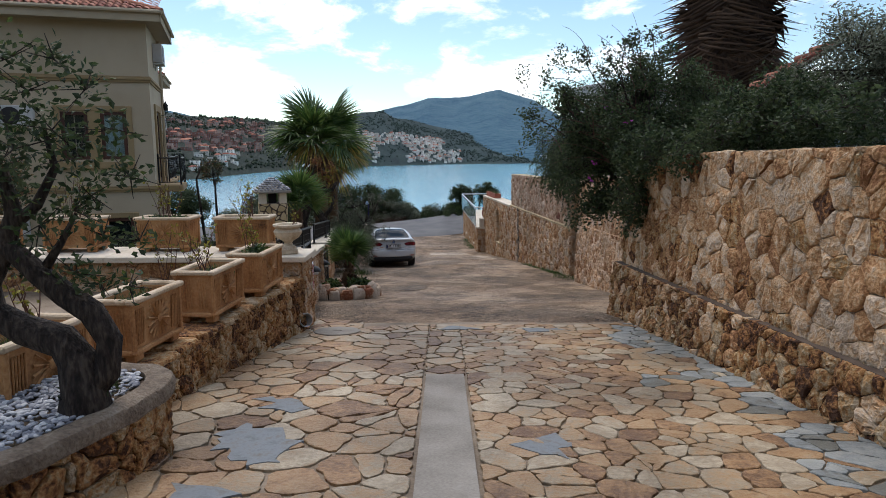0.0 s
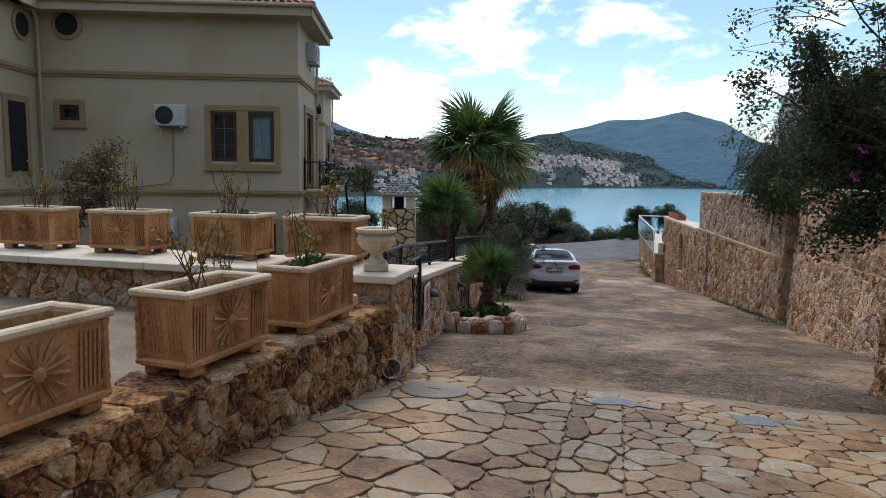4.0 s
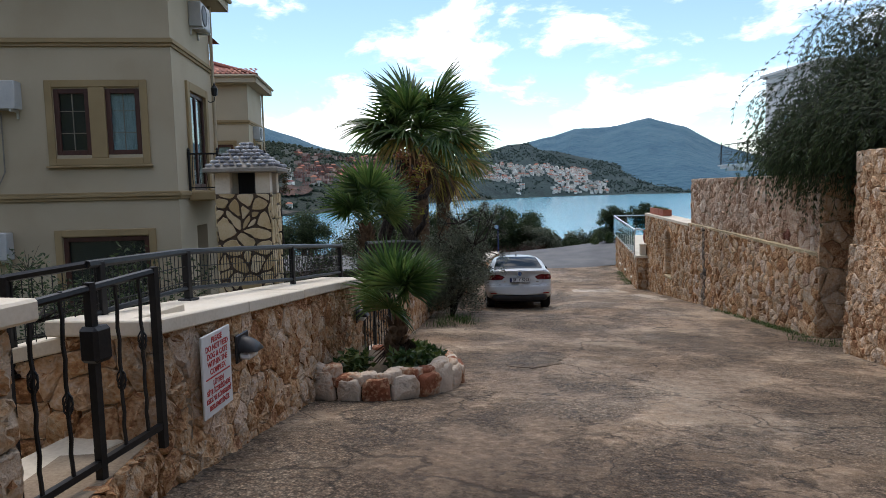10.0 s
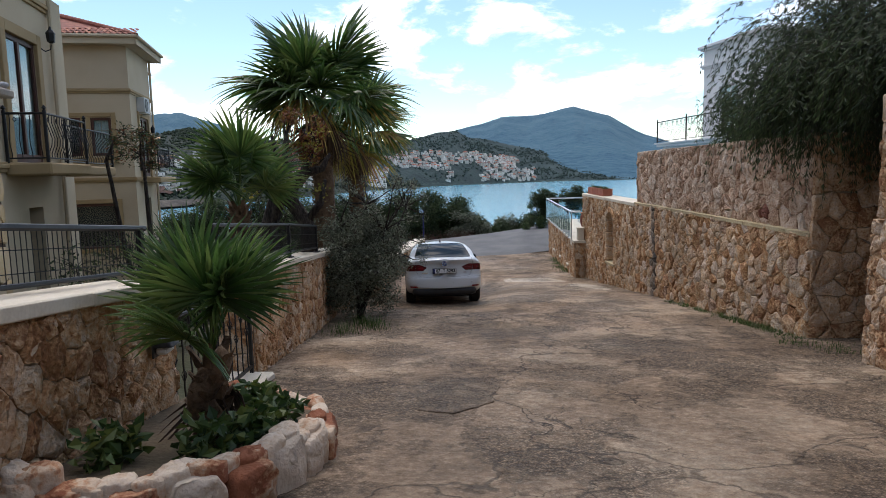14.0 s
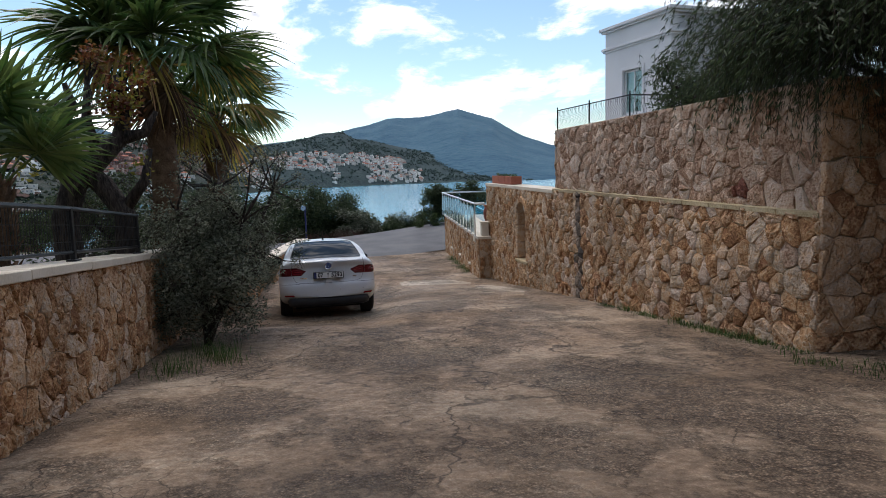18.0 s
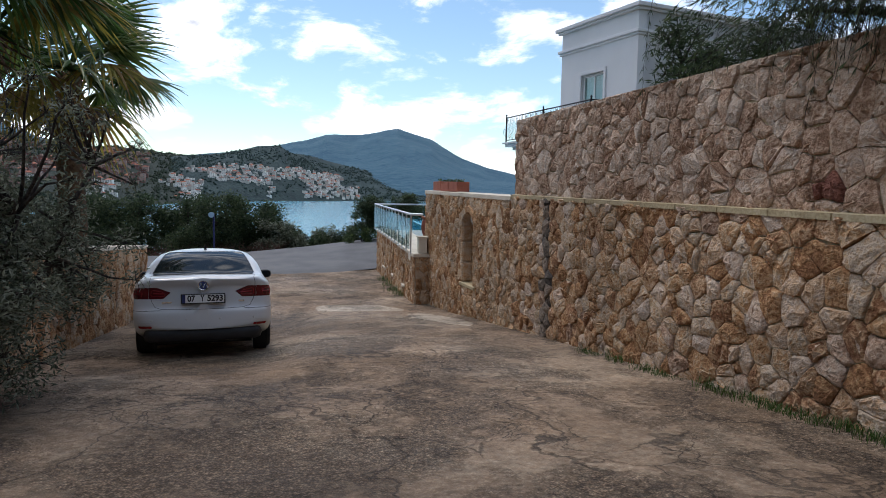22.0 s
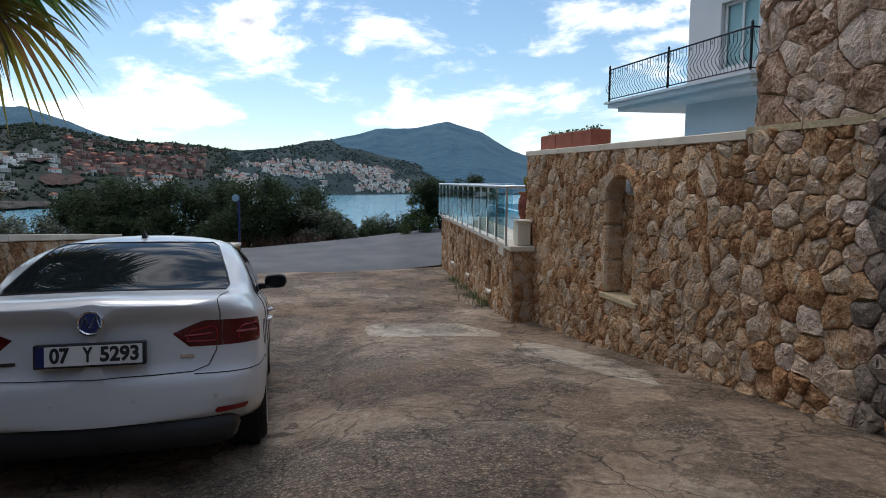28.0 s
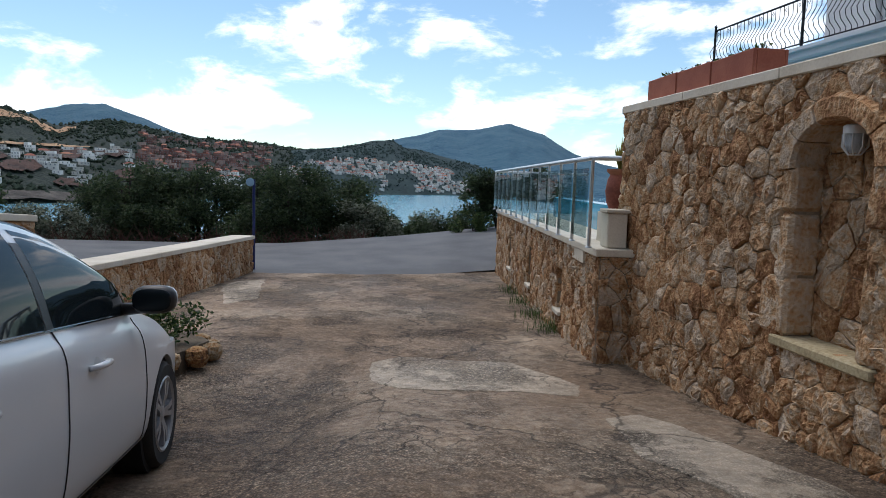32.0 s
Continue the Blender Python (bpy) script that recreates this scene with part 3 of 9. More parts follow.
def ground_z(x, y):
    lane = gz(y)
    if y > 43.5:
        road = cross_z(x, y)
        lane = lane + (road - lane) * smooth01((y - 43.5) / 2)
        if y > 51.5:
            lane = lane - 0.3 * (y - 51.5) - 0.0012 * (y - 51.5) ** 2
    lx, rx = left_x(y), right_x(y)
    z = lane
    if x < lx - 0.1:
        z = lane - smooth01((lx - 0.1 - x) / 0.2) * (0.25 if y < 43 else 0) - smooth01((lx - x - 2) / 8) * (2.6 if y < 50 else 0)
    if y < 44 and lx - 0.6 < x < rx + 1.1:
        z = lane - 0.35
    if x > rx + 1.1 and y < 44:
        top = 1.0 if y < 9.5 else 0.4 if y < 17.8 else 0.1 if y < 27.6 else -1.1 if y < 33.4 else -2.7
        z = max(top, lane - 0.35)
    # unseen bank added behind the lane's head to cut sky light from there
    if y < -9:
        z += min(16.0, 0.55 * (-9 - y))
    return max(z, -60.0)


def sheet(xs, ys, zf):
    g = Geo()
    nx = len(xs)
    verts = [(x, y, zf(x, y)) for y in ys for x in xs]
    faces = [(j * nx + i, j * nx + i + 1, (j + 1) * nx + i + 1, (j + 1) * nx + i) for j in range(len(ys) - 1) for i in range(nx - 1)]
    return g.add(verts, faces)


gx = sorted(set([-700, -350, -180, -90, -50, -35, -26] + [round(-22 + 0.5 * i, 2) for i in range(60)] + [9, 11, 14, 20, 35, 70, 150, 350, 700]))
gy = sorted(set([-300, -150, -90, -60, -40, -28, -20, -14] + [round(-10 + 0.6 * i, 2) for i in range(120)] + [63, 67, 72, 80, 95, 115, 140, 170, 220, 300]))
tagged(new("ground", sheet(gx, gy, lambda x, y: ground_z(x, y) - 0.06 + 0.02 * noise.noise((x, y, 0))).mesh("ground", SCRUB, "all", fix=False)), "dry scrubby hillside ground falling away to the sea", "ground", kind="structure")


def road_material(name, warm, pale, dark, gravel, gold):
    """Worn poured concrete: a pale skin that has flaked off over coarse gravel, stains and wandering cracks."""
    m = mat(name, [dark, warm, pale], 0.7, scale=0.5, fine=16, bump=0.35, dist=0.012, stops=[0.35, 0.5, 0.65], stain=0.18, spec=0.3, blend=0.42)
    nt = m.node_tree
    N, L = nt.nodes.new, nt.links.new
    b = nt.nodes["Principled BSDF"]
    col = b.inputs["Base Color"].links[0].from_socket
    pos = N("ShaderNodeNewGeometry").outputs["Position"]

    def noise_at(scale, detail, vec, rough=0.6):
        t = N("ShaderNodeTexNoise")
        t.inputs["Scale"].default_value, t.inputs["Detail"].default_value, t.inputs["Roughness"].default_value = scale, detail, rough
        L(vec, t.inputs["Vector"])
        return t.outputs[0]

    def ranged(value, a, z, lo, hi):
        t = N("ShaderNodeMapRange")
        for k, v in (("From Min", a), ("From Max", z), ("To Min", lo), ("To Max", hi)):
            t.inputs[k].default_value = v
        L(value, t.inputs["Value"])
        return t.outputs[0]

    def maths(op, a, z):
        t = N("ShaderNodeMath")
        t.operation = op
        for k, v in enumerate((a, z)):
            if isinstance(v, (int, float)):
                t.inputs[k].default_value = v
            else:
                L(v, t.inputs[k])
        return t.outputs[0]

    def scaled(c, f):
        t = N("ShaderNodeVectorMath")
        t.operation = "SCALE"
        L(c, t.inputs[0])
        L(f, t.inputs["Scale"])
        return t.outputs[0]

    def tinted(f, c, rgb):
        t = N("ShaderNodeMix")
        t.data_type = "RGBA"
        L(f, t.inputs["Factor"])
        L(c, t.inputs["A"])
        t.inputs["B"].default_value = (*rgb, 1)
        return t.outputs["Result"]

    # the lane wears along its length
    along = N("ShaderNodeVectorMath")
    along.operation = "MULTIPLY"
    L(pos, along.inputs[0])
    along.inputs[1].default_value = (1.15, 0.85, 1.0)
    along = along.outputs[0]
    flake = noise_at(0.75, 12.0, along, 0.66)
    bare = ranged(flake, 0.47, 0.55, 0.0, 1.0)
    edge = ranged(maths("ABSOLUTE", maths("SUBTRACT", flake, 0.49), 0.0), 0.0, 0.012, 1.0, 0.0)
    # gravel shows where the skin is gone
    vor, vor2 = N("ShaderNodeTexVoronoi"), N("ShaderNodeTexVoronoi")
    vor.inputs["Scale"].default_value, vor2.inputs["Scale"].default_value = gravel, gravel * 0.42
    L(pos, vor.inputs["Vector"])
    L(pos, vor2.inputs["Vector"])
    grit = maths("MULTIPLY", ranged(vor.outputs["Distance"], 0.1, 0.6, 1.5, 0.5), ranged(vor2.outputs["Distance"], 0.1, 0.6, 1.35, 0.62))
    soft = maths("ADD", maths("MULTIPLY", maths("SUBTRACT", grit, 1.0), ranged(bare, 0, 1, 0.3, 1.0)), 1.0)
    col = scaled(col, soft)
    col = scaled(col, ranged(bare, 0, 1, 1.05, 0.9))
    # earth washed into hollows, and damp stains
    col = tinted(ranged(noise_at(0.55, 8.0, pos), 0.54, 0.7, 0.0, 0.45), col, gold)
    col = scaled(col, ranged(noise_at(0.33, 9.0, along, 0.62), 0.4, 0.62, 0.82, 1.1))
    col = scaled(col, ranged(noise_at(5.0, 8.0, pos, 0.7), 0.34, 0.66, 0.74, 1.24))
    # cracks
    warp = N("ShaderNodeTexNoise")
    warp.inputs["Scale"].default_value, warp.inputs["Detail"].default_value = 1.5, 8.0
    L(pos, warp.inputs["Vector"])
    off = N("ShaderNodeVectorMath")
    off.operation = "MULTIPLY_ADD"
    L(warp.outputs["Color"], off.inputs[0])
    off.inputs[1].default_value = (1.5, 1.5, 0.0)
    L(pos, off.inputs[2])
    flatten = N("ShaderNodeVectorMath")
    flatten.operation = "MULTIPLY"
    L(off.outputs[0], flatten.inputs[0])
    flatten.inputs[1].default_value = (1, 0.8, 0)
    where = noise_at(0.6, 2.0, pos)
    lines = [maths("MULTIPLY", edge, 0.3)]
    for scale, wide, keep in ((0.42, 0.009, 0.3), (1.7, 0.02, 0.49), (5.0, 0.05, 0.56)):
        ed = N("ShaderNodeTexVoronoi")
        ed.feature = "DISTANCE_TO_EDGE"
        ed.inputs["Scale"].default_value = scale
        L(flatten.outputs[0], ed.inputs["Vector"])
        lines.append(maths("MULTIPLY", ranged(ed.outputs["Distance"], wide * 0.3, wide, 0.6, 0.0), ranged(where, keep, keep + 0.07, 0.0, 1.0)))
    for ln in lines:
        col = tinted(ln, col, (0.028, 0.021, 0.016))
    # relief: gravel proud, flaked skin a step down, cracks deep
    last = b.inputs["Normal"].links[0].from_node
    for height, dist in ((maths("MULTIPLY", vor2.outputs["Distance"], ranged(bare, 0, 1, 0.35, 1.0)), 0.022), (bare, 0.012), (lines[1], 0.02), (lines[2], 0.015), (maths("SUBTRACT", 1.0, noise_at(6.0, 10.0, pos, 0.72)), 0.1)):
        bn = N("ShaderNodeBump")
        bn.inputs["Strength"].default_value, bn.inputs["Distance"].default_value, bn.invert = 0.9, dist, True
        L(height, bn.inputs["Height"])
        L(last.outputs[0], bn.inputs["Normal"])
        last = bn
    L(last.outputs[0], b.inputs["Normal"])
    L(ranged(noise_at(0.45, 6.0, along), 0.38, 0.62, 0.68, 0.92), b.inputs["Roughness"])
    L(col, b.inputs["Base Color"])
    return m


ROAD = road_material("worn_concrete", (0.37, 0.265, 0.178), (0.5, 0.395, 0.285), (0.215, 0.145, 0.092), 62, (0.315, 0.2, 0.11))
POURED = road_material("poured_concrete", (0.62, 0.51, 0.385), (0.72, 0.61, 0.48), (0.5, 0.39, 0.28), 75, (0.26, 0.19, 0.12))
FLAG_BLUE = mat("slate_flagstone", [(0.13, 0.13, 0.11), (0.2, 0.22, 0.22), (0.28, 0.29, 0.27)], 0.6, scale=7, fine=38, bump=1.0, vary=0.4, stain=0.4, dist=0.03)
BED = mat("paving_cement", [(0.13, 0.095, 0.062), (0.215, 0.165, 0.115), (0.29, 0.24, 0.18)], 0.85, scale=3.0, fine=45, bump=0.8, dist=0.02, stain=0.35)


def dip(x, y):
    """The lane falls away towards its far side beside the parked car."""
    return -0.19 * smooth01((-0.2 - x) / 1.15) * smooth01((y - 23.5) / 2.5) * smooth01((34.0 - y) / 2.5)


def lane_sheet(y0, y1, step, lift, wig):
    ys = [y0 + (y1 - y0) * i / int((y1 - y0) / step) for i in range(int((y1 - y0) / step) + 1)]
    g, nx = Geo(), 26
    verts = []
    for y in ys:
        a, b = left_x(y) - 0.25, right_x(y) + 0.25
        for i in range(nx + 1):
            x = a + (b - a) * i / nx
            verts.append((x, y, gz(y) + dip(x, y) + (lift(y) if callable(lift) else lift) + wig * (noise.noise((x * 0.9, y * 0.9, 2)) + 0.5 * noise.noise((x * 3, y * 3, 5)))))
    n = nx + 1
    return g.add(verts, [(j * n + i, j * n + i + 1, (j + 1) * n + i + 1, (j + 1) * n + i) for j in range(len(ys) - 1) for i in range(nx)])


road = tagged(new("road", lane_sheet(8.7, 45.6, 0.2, lambda y: -0.045 * (1 - smooth01((y - 8.7) / 0.8)), 0.016).mesh("road", ROAD, "all", fix=False)), "worn cracked concrete lane sloping down to the sea", "road", kind="structure")
paved = tagged(new("pavement", lane_sheet(-9, 9.3, 0.25, -0.012, 0.006).mesh("pavement", BED, "all", fix=False)), "cement-bedded crazy paving at the top of the lane", "pavement", kind="structure")

g = Geo()
axs = [-60 + 2.0 * i for i in range(61)]
ays = [0, 0.5, 1, 2, 3, 4, 5, 6, 7, 8, 9]
near_edge = lambda x: float(np.interp(x, [-60, -5, -1.7, 1.45, 60], [36, 41.9, 42.4, 44.4, 62]))
verts = [(x, near_edge(x) + a, -0.06 * (a == 0) + max(cross_z(x, near_edge(x) + a), gz(near_edge(x) + a)) + 0.022) for a in ays for x in axs]
n = len(axs)
g.add(verts, [(j * n + i, j * n + i + 1, (j + 1) * n + i + 1, (j + 1) * n + i) for j in range(len(ays) - 1) for i in range(n - 1)])
tagged(new("asphalt_road", g.mesh("asphalt_road", ASPHALT, "all", fix=False)), "grey asphalt road crossing the foot of the lane", "road", kind="structure")

SEA_Z = -26.0
WATER = bpy.data.materials.new("sea_water")
WATER.use_nodes = True


def build_water():
    nt = WATER.node_tree
    b = nt.nodes["Principled BSDF"]
    b.inputs["Base Color"].default_value = (0.15, 0.38, 0.48, 1)
    b.inputs["Roughness"].default_value = 0.16
    n, bp, geo = nt.nodes.new("ShaderNodeTexNoise"), nt.nodes.new("ShaderNodeBump"), nt.nodes.new("ShaderNodeNewGeometry")
    n.inputs["Scale"].default_value, n.inputs["Detail"].default_value = 0.25, 6
    nt.links.new(geo.outputs["Position"], n.inputs["Vector"])
    nt.links.new(n.outputs[0], bp.inputs["Height"])
    bp.inputs["Strength"].default_value, bp.inputs["Distance"].default_value = 0.35, 0.6
    nt.links.new(bp.outputs[0], b.inputs["Normal"])


build_water()
tagged(new("water", sheet([-4500, -1500, -300, 0, 300, 1500, 4500], [20, 200, 500, 1000, 2000, 4800], lambda x, y: SEA_Z).mesh("water", WATER, fix=False)), "calm pale blue sea in a sheltered bay", "sea", kind="structure")

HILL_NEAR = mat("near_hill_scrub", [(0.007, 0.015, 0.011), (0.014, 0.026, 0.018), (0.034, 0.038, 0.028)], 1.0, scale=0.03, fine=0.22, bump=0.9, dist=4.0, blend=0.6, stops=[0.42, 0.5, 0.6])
# distance haze is mixed as blue into the headland and mountain colours
HILL_MID = mat("haze_tinted_wooded_hill", [(0.01, 0.025, 0.027), (0.018, 0.039, 0.04), (0.032, 0.055, 0.052)], 1.0, scale=0.02, fine=0.16, bump=0.9, dist=5.0, blend=0.6, stops=[0.42, 0.5, 0.6])
HILL_FAR = mat("haze_blue_mountain", [(0.022, 0.08, 0.13), (0.042, 0.108, 0.155), (0.068, 0.135, 0.175)], 1.0, scale=0.006, fine=0.045, bump=1.0, dist=30.0, stops=[0.36, 0.52, 0.7])
QUARRY = mat("cut_earth", [(0.3, 0.16, 0.08), (0.46, 0.3, 0.17)], 1.0, scale=0.05, fine=0.4, bump=0.8, dist=1.0)
VIEW = (0.0, 14.0, -0.2)


def ridge(name, label, table, shore, deep, material, seed, rough=0.05, step=0.25):
    """A hill: its crest by bearing and elevation, its shore by bearing and distance, and how deep it is."""
    az, el = [p[0] for p in table], [p[1] for p in table]
    sa, sd = [p[0] for p in shore], [p[1] for p in shore]

    def surf(a, t):
        d0 = float(np.interp(a, sa, sd))
        d = d0 + t * deep
        top = math.tan(radians(float(np.interp(a, az, el)))) * (d0 + deep) + VIEW[2]
        z = SEA_Z - 1 + (top - SEA_Z + 1) * (t ** 0.85) if t <= 1 else top - (t - 1) * 0.35 * deep
        hgt = max(0.0, top - SEA_Z)
        q = (a * 0.55 + seed, t * 3.0, seed * 1.7)
        z += rough * hgt * (noise.noise(q) + 0.5 * noise.noise((q[0] * 2.7, q[1] * 2.7, q[2])) + 0.25 * noise.noise((q[0] * 7, q[1] * 6, q[2]))) * min(1, t * 2) * (0.35 if t > 0.9 else 1)
        return Vector((VIEW[0] + d * math.sin(radians(a)), VIEW[1] + d * math.cos(radians(a)), z))

    n = int((az[-1] - az[0]) / step) + 1
    ts = [0, 0.08, 0.16, 0.25, 0.34, 0.43, 0.52, 0.61, 0.7, 0.79, 0.87, 0.94, 1.0, 1.12, 1.5]
    verts = [surf(az[0] + (az[-1] - az[0]) * i / (n - 1), t) for t in ts for i in range(n)]
    g = Geo().add(verts, [(j * n + i, j * n + i + 1, (j + 1) * n + i + 1, (j + 1) * n + i) for j in range(len(ts) - 1) for i in range(n - 1)])
    tagged(new(name, g.mesh(name, material, "all", fix=False)), label, "hill", kind="structure")
    return surf


ridge("backdrop_mountain", "mountain across the bay, its blue-grey colour holding the haze", [(-60, 2.4), (-38, 3.0), (-33, 4.0), (-29.6, 5.0), (-27.4, 5.2), (-25, 4.4), (-22, 3.3), (-18, 2.4), (-12, 2.5), (-7, 3.0), (-4, 3.75), (-1.2, 4.45), (2.2, 4.6), (3.6, 4.95), (4.8, 5.12), (6.2, 4.75), (7.6, 4.3), (8.8, 3.55), (10.4, 2.7), (12.6, 1.95), (16, 1.2), (40, 0.9), (70, 0.8)], [(-40, 2300), (9, 1500), (16, 1600), (70, 1800)], 1500, HILL_FAR, 3, 0.05)
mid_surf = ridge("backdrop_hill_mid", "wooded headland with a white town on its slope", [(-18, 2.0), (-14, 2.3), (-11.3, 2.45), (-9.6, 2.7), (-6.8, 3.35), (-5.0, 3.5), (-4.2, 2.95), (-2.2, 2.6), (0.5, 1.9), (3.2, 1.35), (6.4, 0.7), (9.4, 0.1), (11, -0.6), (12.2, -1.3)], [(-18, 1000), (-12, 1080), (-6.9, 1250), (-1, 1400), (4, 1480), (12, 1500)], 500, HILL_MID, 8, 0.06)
near_surf = ridge("backdrop_hill_near", "scrubby hillside with terraced villas", [(-80, 6), (-50, 5.5), (-34, 4.5), (-32, 3.95), (-30.4, 3.3), (-28.6, 3.7), (-26.9, 4.0), (-24.9, 3.7), (-22.5, 3.2), (-18.7, 2.85), (-17.2, 2.95), (-14.3, 2.65), (-11.5, 2.2), (-9, 1.2), (-7.5, -0.6)], [(-80, 560), (-40, 560), (-31, 600), (-20, 740), (-15, 950), (-12, 1080), (-7, 1200)], 620, HILL_NEAR, 5, 0.05)

VILLA_WHITE = mat("whitewashed_villa", [(0.5, 0.47, 0.42), (0.82, 0.8, 0.76)], 0.9, scale=0.02, fine=0.3, bump=0, vary=0.5)
VILLA_RED = mat("terracotta_villa", [(0.15, 0.07, 0.055), (0.25, 0.125, 0.1), (0.42, 0.3, 0.25)], 0.9, scale=0.02, fine=0.3, bump=0, vary=0.6)
VILLA_WIN = mat("villa_window", [(0.16, 0.17, 0.19), (0.26, 0.27, 0.28)], 0.5, bump=0)


def town(name, label, surf, a0, a1, t0, t1, count, wall, roof, seed, size=9.0, gap=0.0):
    r = random.Random(seed)
    g = Geo()
    used = []
    for _ in range(count * 4):
        if len(used) >= count:
            break
        a, t = r.uniform(a0, a1), r.uniform(t0, t1)
        if noise.noise((a * 0.35 + seed, t * 4, 1)) < gap:
            continue
        p = surf(a, t)
        if any((p.x - q[0]) ** 2 + (p.y - q[1]) ** 2 < (size * 0.95) ** 2 for q in used):
            continue
        used.append((p.x, p.y))
        w, d, st = size * r.uniform(0.6, 1.4), size * r.uniform(0.5, 0.9), r.choice((1, 1, 2))
        h = 3.0 * st
        m = pose(p.x, p.y, p.z - 3, 0, 0, -a + r.uniform(-25, 25))
        g.cur = 0
        g.box(-w / 2, w / 2, -d / 2, d / 2, 0, h + 3, m=m)
        if r.random() < 0.3:
            g.box(-w / 2, w * r.uniform(-0.2, 0.2), -d / 2, d / 2, h + 3, h + 5.6, m=m)
        g.cur = 1
        if r.random() < roof:
            e = 0.6
            g.add([(-w / 2 - e, -d / 2 - e, h + 3), (w / 2 + e, -d / 2 - e, h + 3), (w / 2 + e, d / 2 + e, h + 3), (-w / 2 - e, d / 2 + e, h + 3), (-w / 4, 0, h + 5), (w / 4, 0, h + 5)], [(0, 1, 5, 4), (1, 2, 5), (2, 3, 4, 5), (3, 0, 4), (0, 3, 2, 1)], m)
        g.cur = 2
        for s in range(st):
            k = r.choice((2, 3, 3))
            for i in range(k):
                x = -w / 2 + w * (i + 0.5) / k
                g.box(x - w * 0.055, x + w * 0.055, -d / 2 - 0.12, -d / 2 + 0.2, 3.7 + 3 * s, 5.2 + 3 * s, m=m)
    tagged(new(name, g.mesh(name, [wall, TILE, VILLA_WIN], fix=False)), label, "town", kind="stuff")


town("far_white_town", "dense white flat-roofed town on the far headland", mid_surf, -13.5, 1.6, 0.03, 0.6, 430, VILLA_WHITE, 0.35, 4, 7.0, -0.05)
town("far_red_villas", "terraced brick-red villas on the hillside", near_surf, -24.7, -15.0, 0.24, 0.82, 270, VILLA_RED, 0.14, 9, 8.0, -0.32)
town("far_white_villas", "white villas stepping down to the shore", near_surf, -40, -25.2, 0.05, 0.42, 95, VILLA_WHITE, 0.12, 12, 9.0, -0.12)
town("far_shore_villas", "pale villas scattered near the bay", near_surf, -24, -11, 0.06, 0.3, 34, VILLA_WHITE, 0.5, 15, 8.0, -0.05)

FARTREE = mat("far_tree_green", [(0.014, 0.026, 0.016), (0.026, 0.04, 0.024), (0.042, 0.054, 0.032)], 1.0, scale=0.3, fine=2, bump=0, blend=0.4)
# headland trees: a bluer green with the haze put into it
HAZYTREE = mat("haze_tinted_tree_green", [(0.02, 0.042, 0.038), (0.034, 0.058, 0.052), (0.05, 0.07, 0.06)], 1.0, scale=0.3, fine=2, bump=0, blend=0.4)


def woods(name, label, surf, a0, a1, t0, t1, count, size, seed, green, built):
    """Trees and scrub on a far slope, each an uneven low crown, thicker in some places."""
    r = random.Random(seed)
    g = Geo()
    for _ in range(count):
        a, t = r.uniform(a0, a1), r.uniform(t0, t1)
        if noise.noise((a * 0.5, t * 6, seed)) < r.uniform(-0.5, 0.25):
            continue
        if built[0] < a < built[1] and built[2] < t < built[3] and r.random() < 0.72:
            continue
        p = surf(a, t)
        k = size * r.uniform(0.45, 1.2)
        b = len(g.v)
        ring = [p + Vector((k * r.uniform(0.35, 0.65) * math.cos(q), k * r.uniform(0.35, 0.65) * math.sin(q), k * r.uniform(0.1, 0.5))) for q in (0.3, 1.5, 2.8, 4.0, 5.2)]
        g.add([p - Vector((0, 0, 2))] + ring + [p + Vector((r.uniform(-0.2, 0.2) * k, r.uniform(-0.2, 0.2) * k, k * r.uniform(0.6, 0.95)))], [(0, 1 + (i + 1) % 5, 1 + i) for i in range(5)] + [(6, 1 + i, 1 + (i + 1) % 5) for i in range(5)])
    tagged(new(name, g.mesh(name, green, fix=False)), label, "woods", kind="stuff")


woods("far_woods", "dark green trees among the villas of the near hillside", near_surf, -40, -8, 0.04, 1.0, 9000, 5.0, 21, FARTREE, (-37, -14.8, 0.1, 0.6))
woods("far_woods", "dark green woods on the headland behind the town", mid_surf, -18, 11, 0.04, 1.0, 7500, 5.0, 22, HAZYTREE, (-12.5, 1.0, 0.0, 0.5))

g = Geo()
n = 40
lo = [near_surf(-40 + 11.0 * i / n, 0.76) + Vector((0, -3, 2)) for i in range(n + 1)]
hi = [near_surf(-40 + 11.0 * i / n, 0.86) + Vector((0, -2, 3 + 2.0 * noise.noise((i * 0.6, 1, 1)))) for i in range(n + 1)]
g.add(lo + hi, [(i, i + 1, n + 2 + i, n + 1 + i) for i in range(n)])
tagged(new("far_quarry_cut", g.mesh("far_quarry_cut", QUARRY)), "bare orange earth cutting on the hillside", "earth cutting", kind="structure")


def slope_at(surf, a, el):
    """The point of a hill's slope at a bearing and an elevation."""
    lo, hi = 0.0, 1.0
    for _ in range(18):
        t = (lo + hi) / 2
        q = surf(a, t)
        if math.degrees(math.atan2(q.z - VIEW[2], math.hypot(q.x - VIEW[0], q.y - VIEW[1]))) < el:
            lo = t
        else:
            hi = t
    return surf(a, lo)


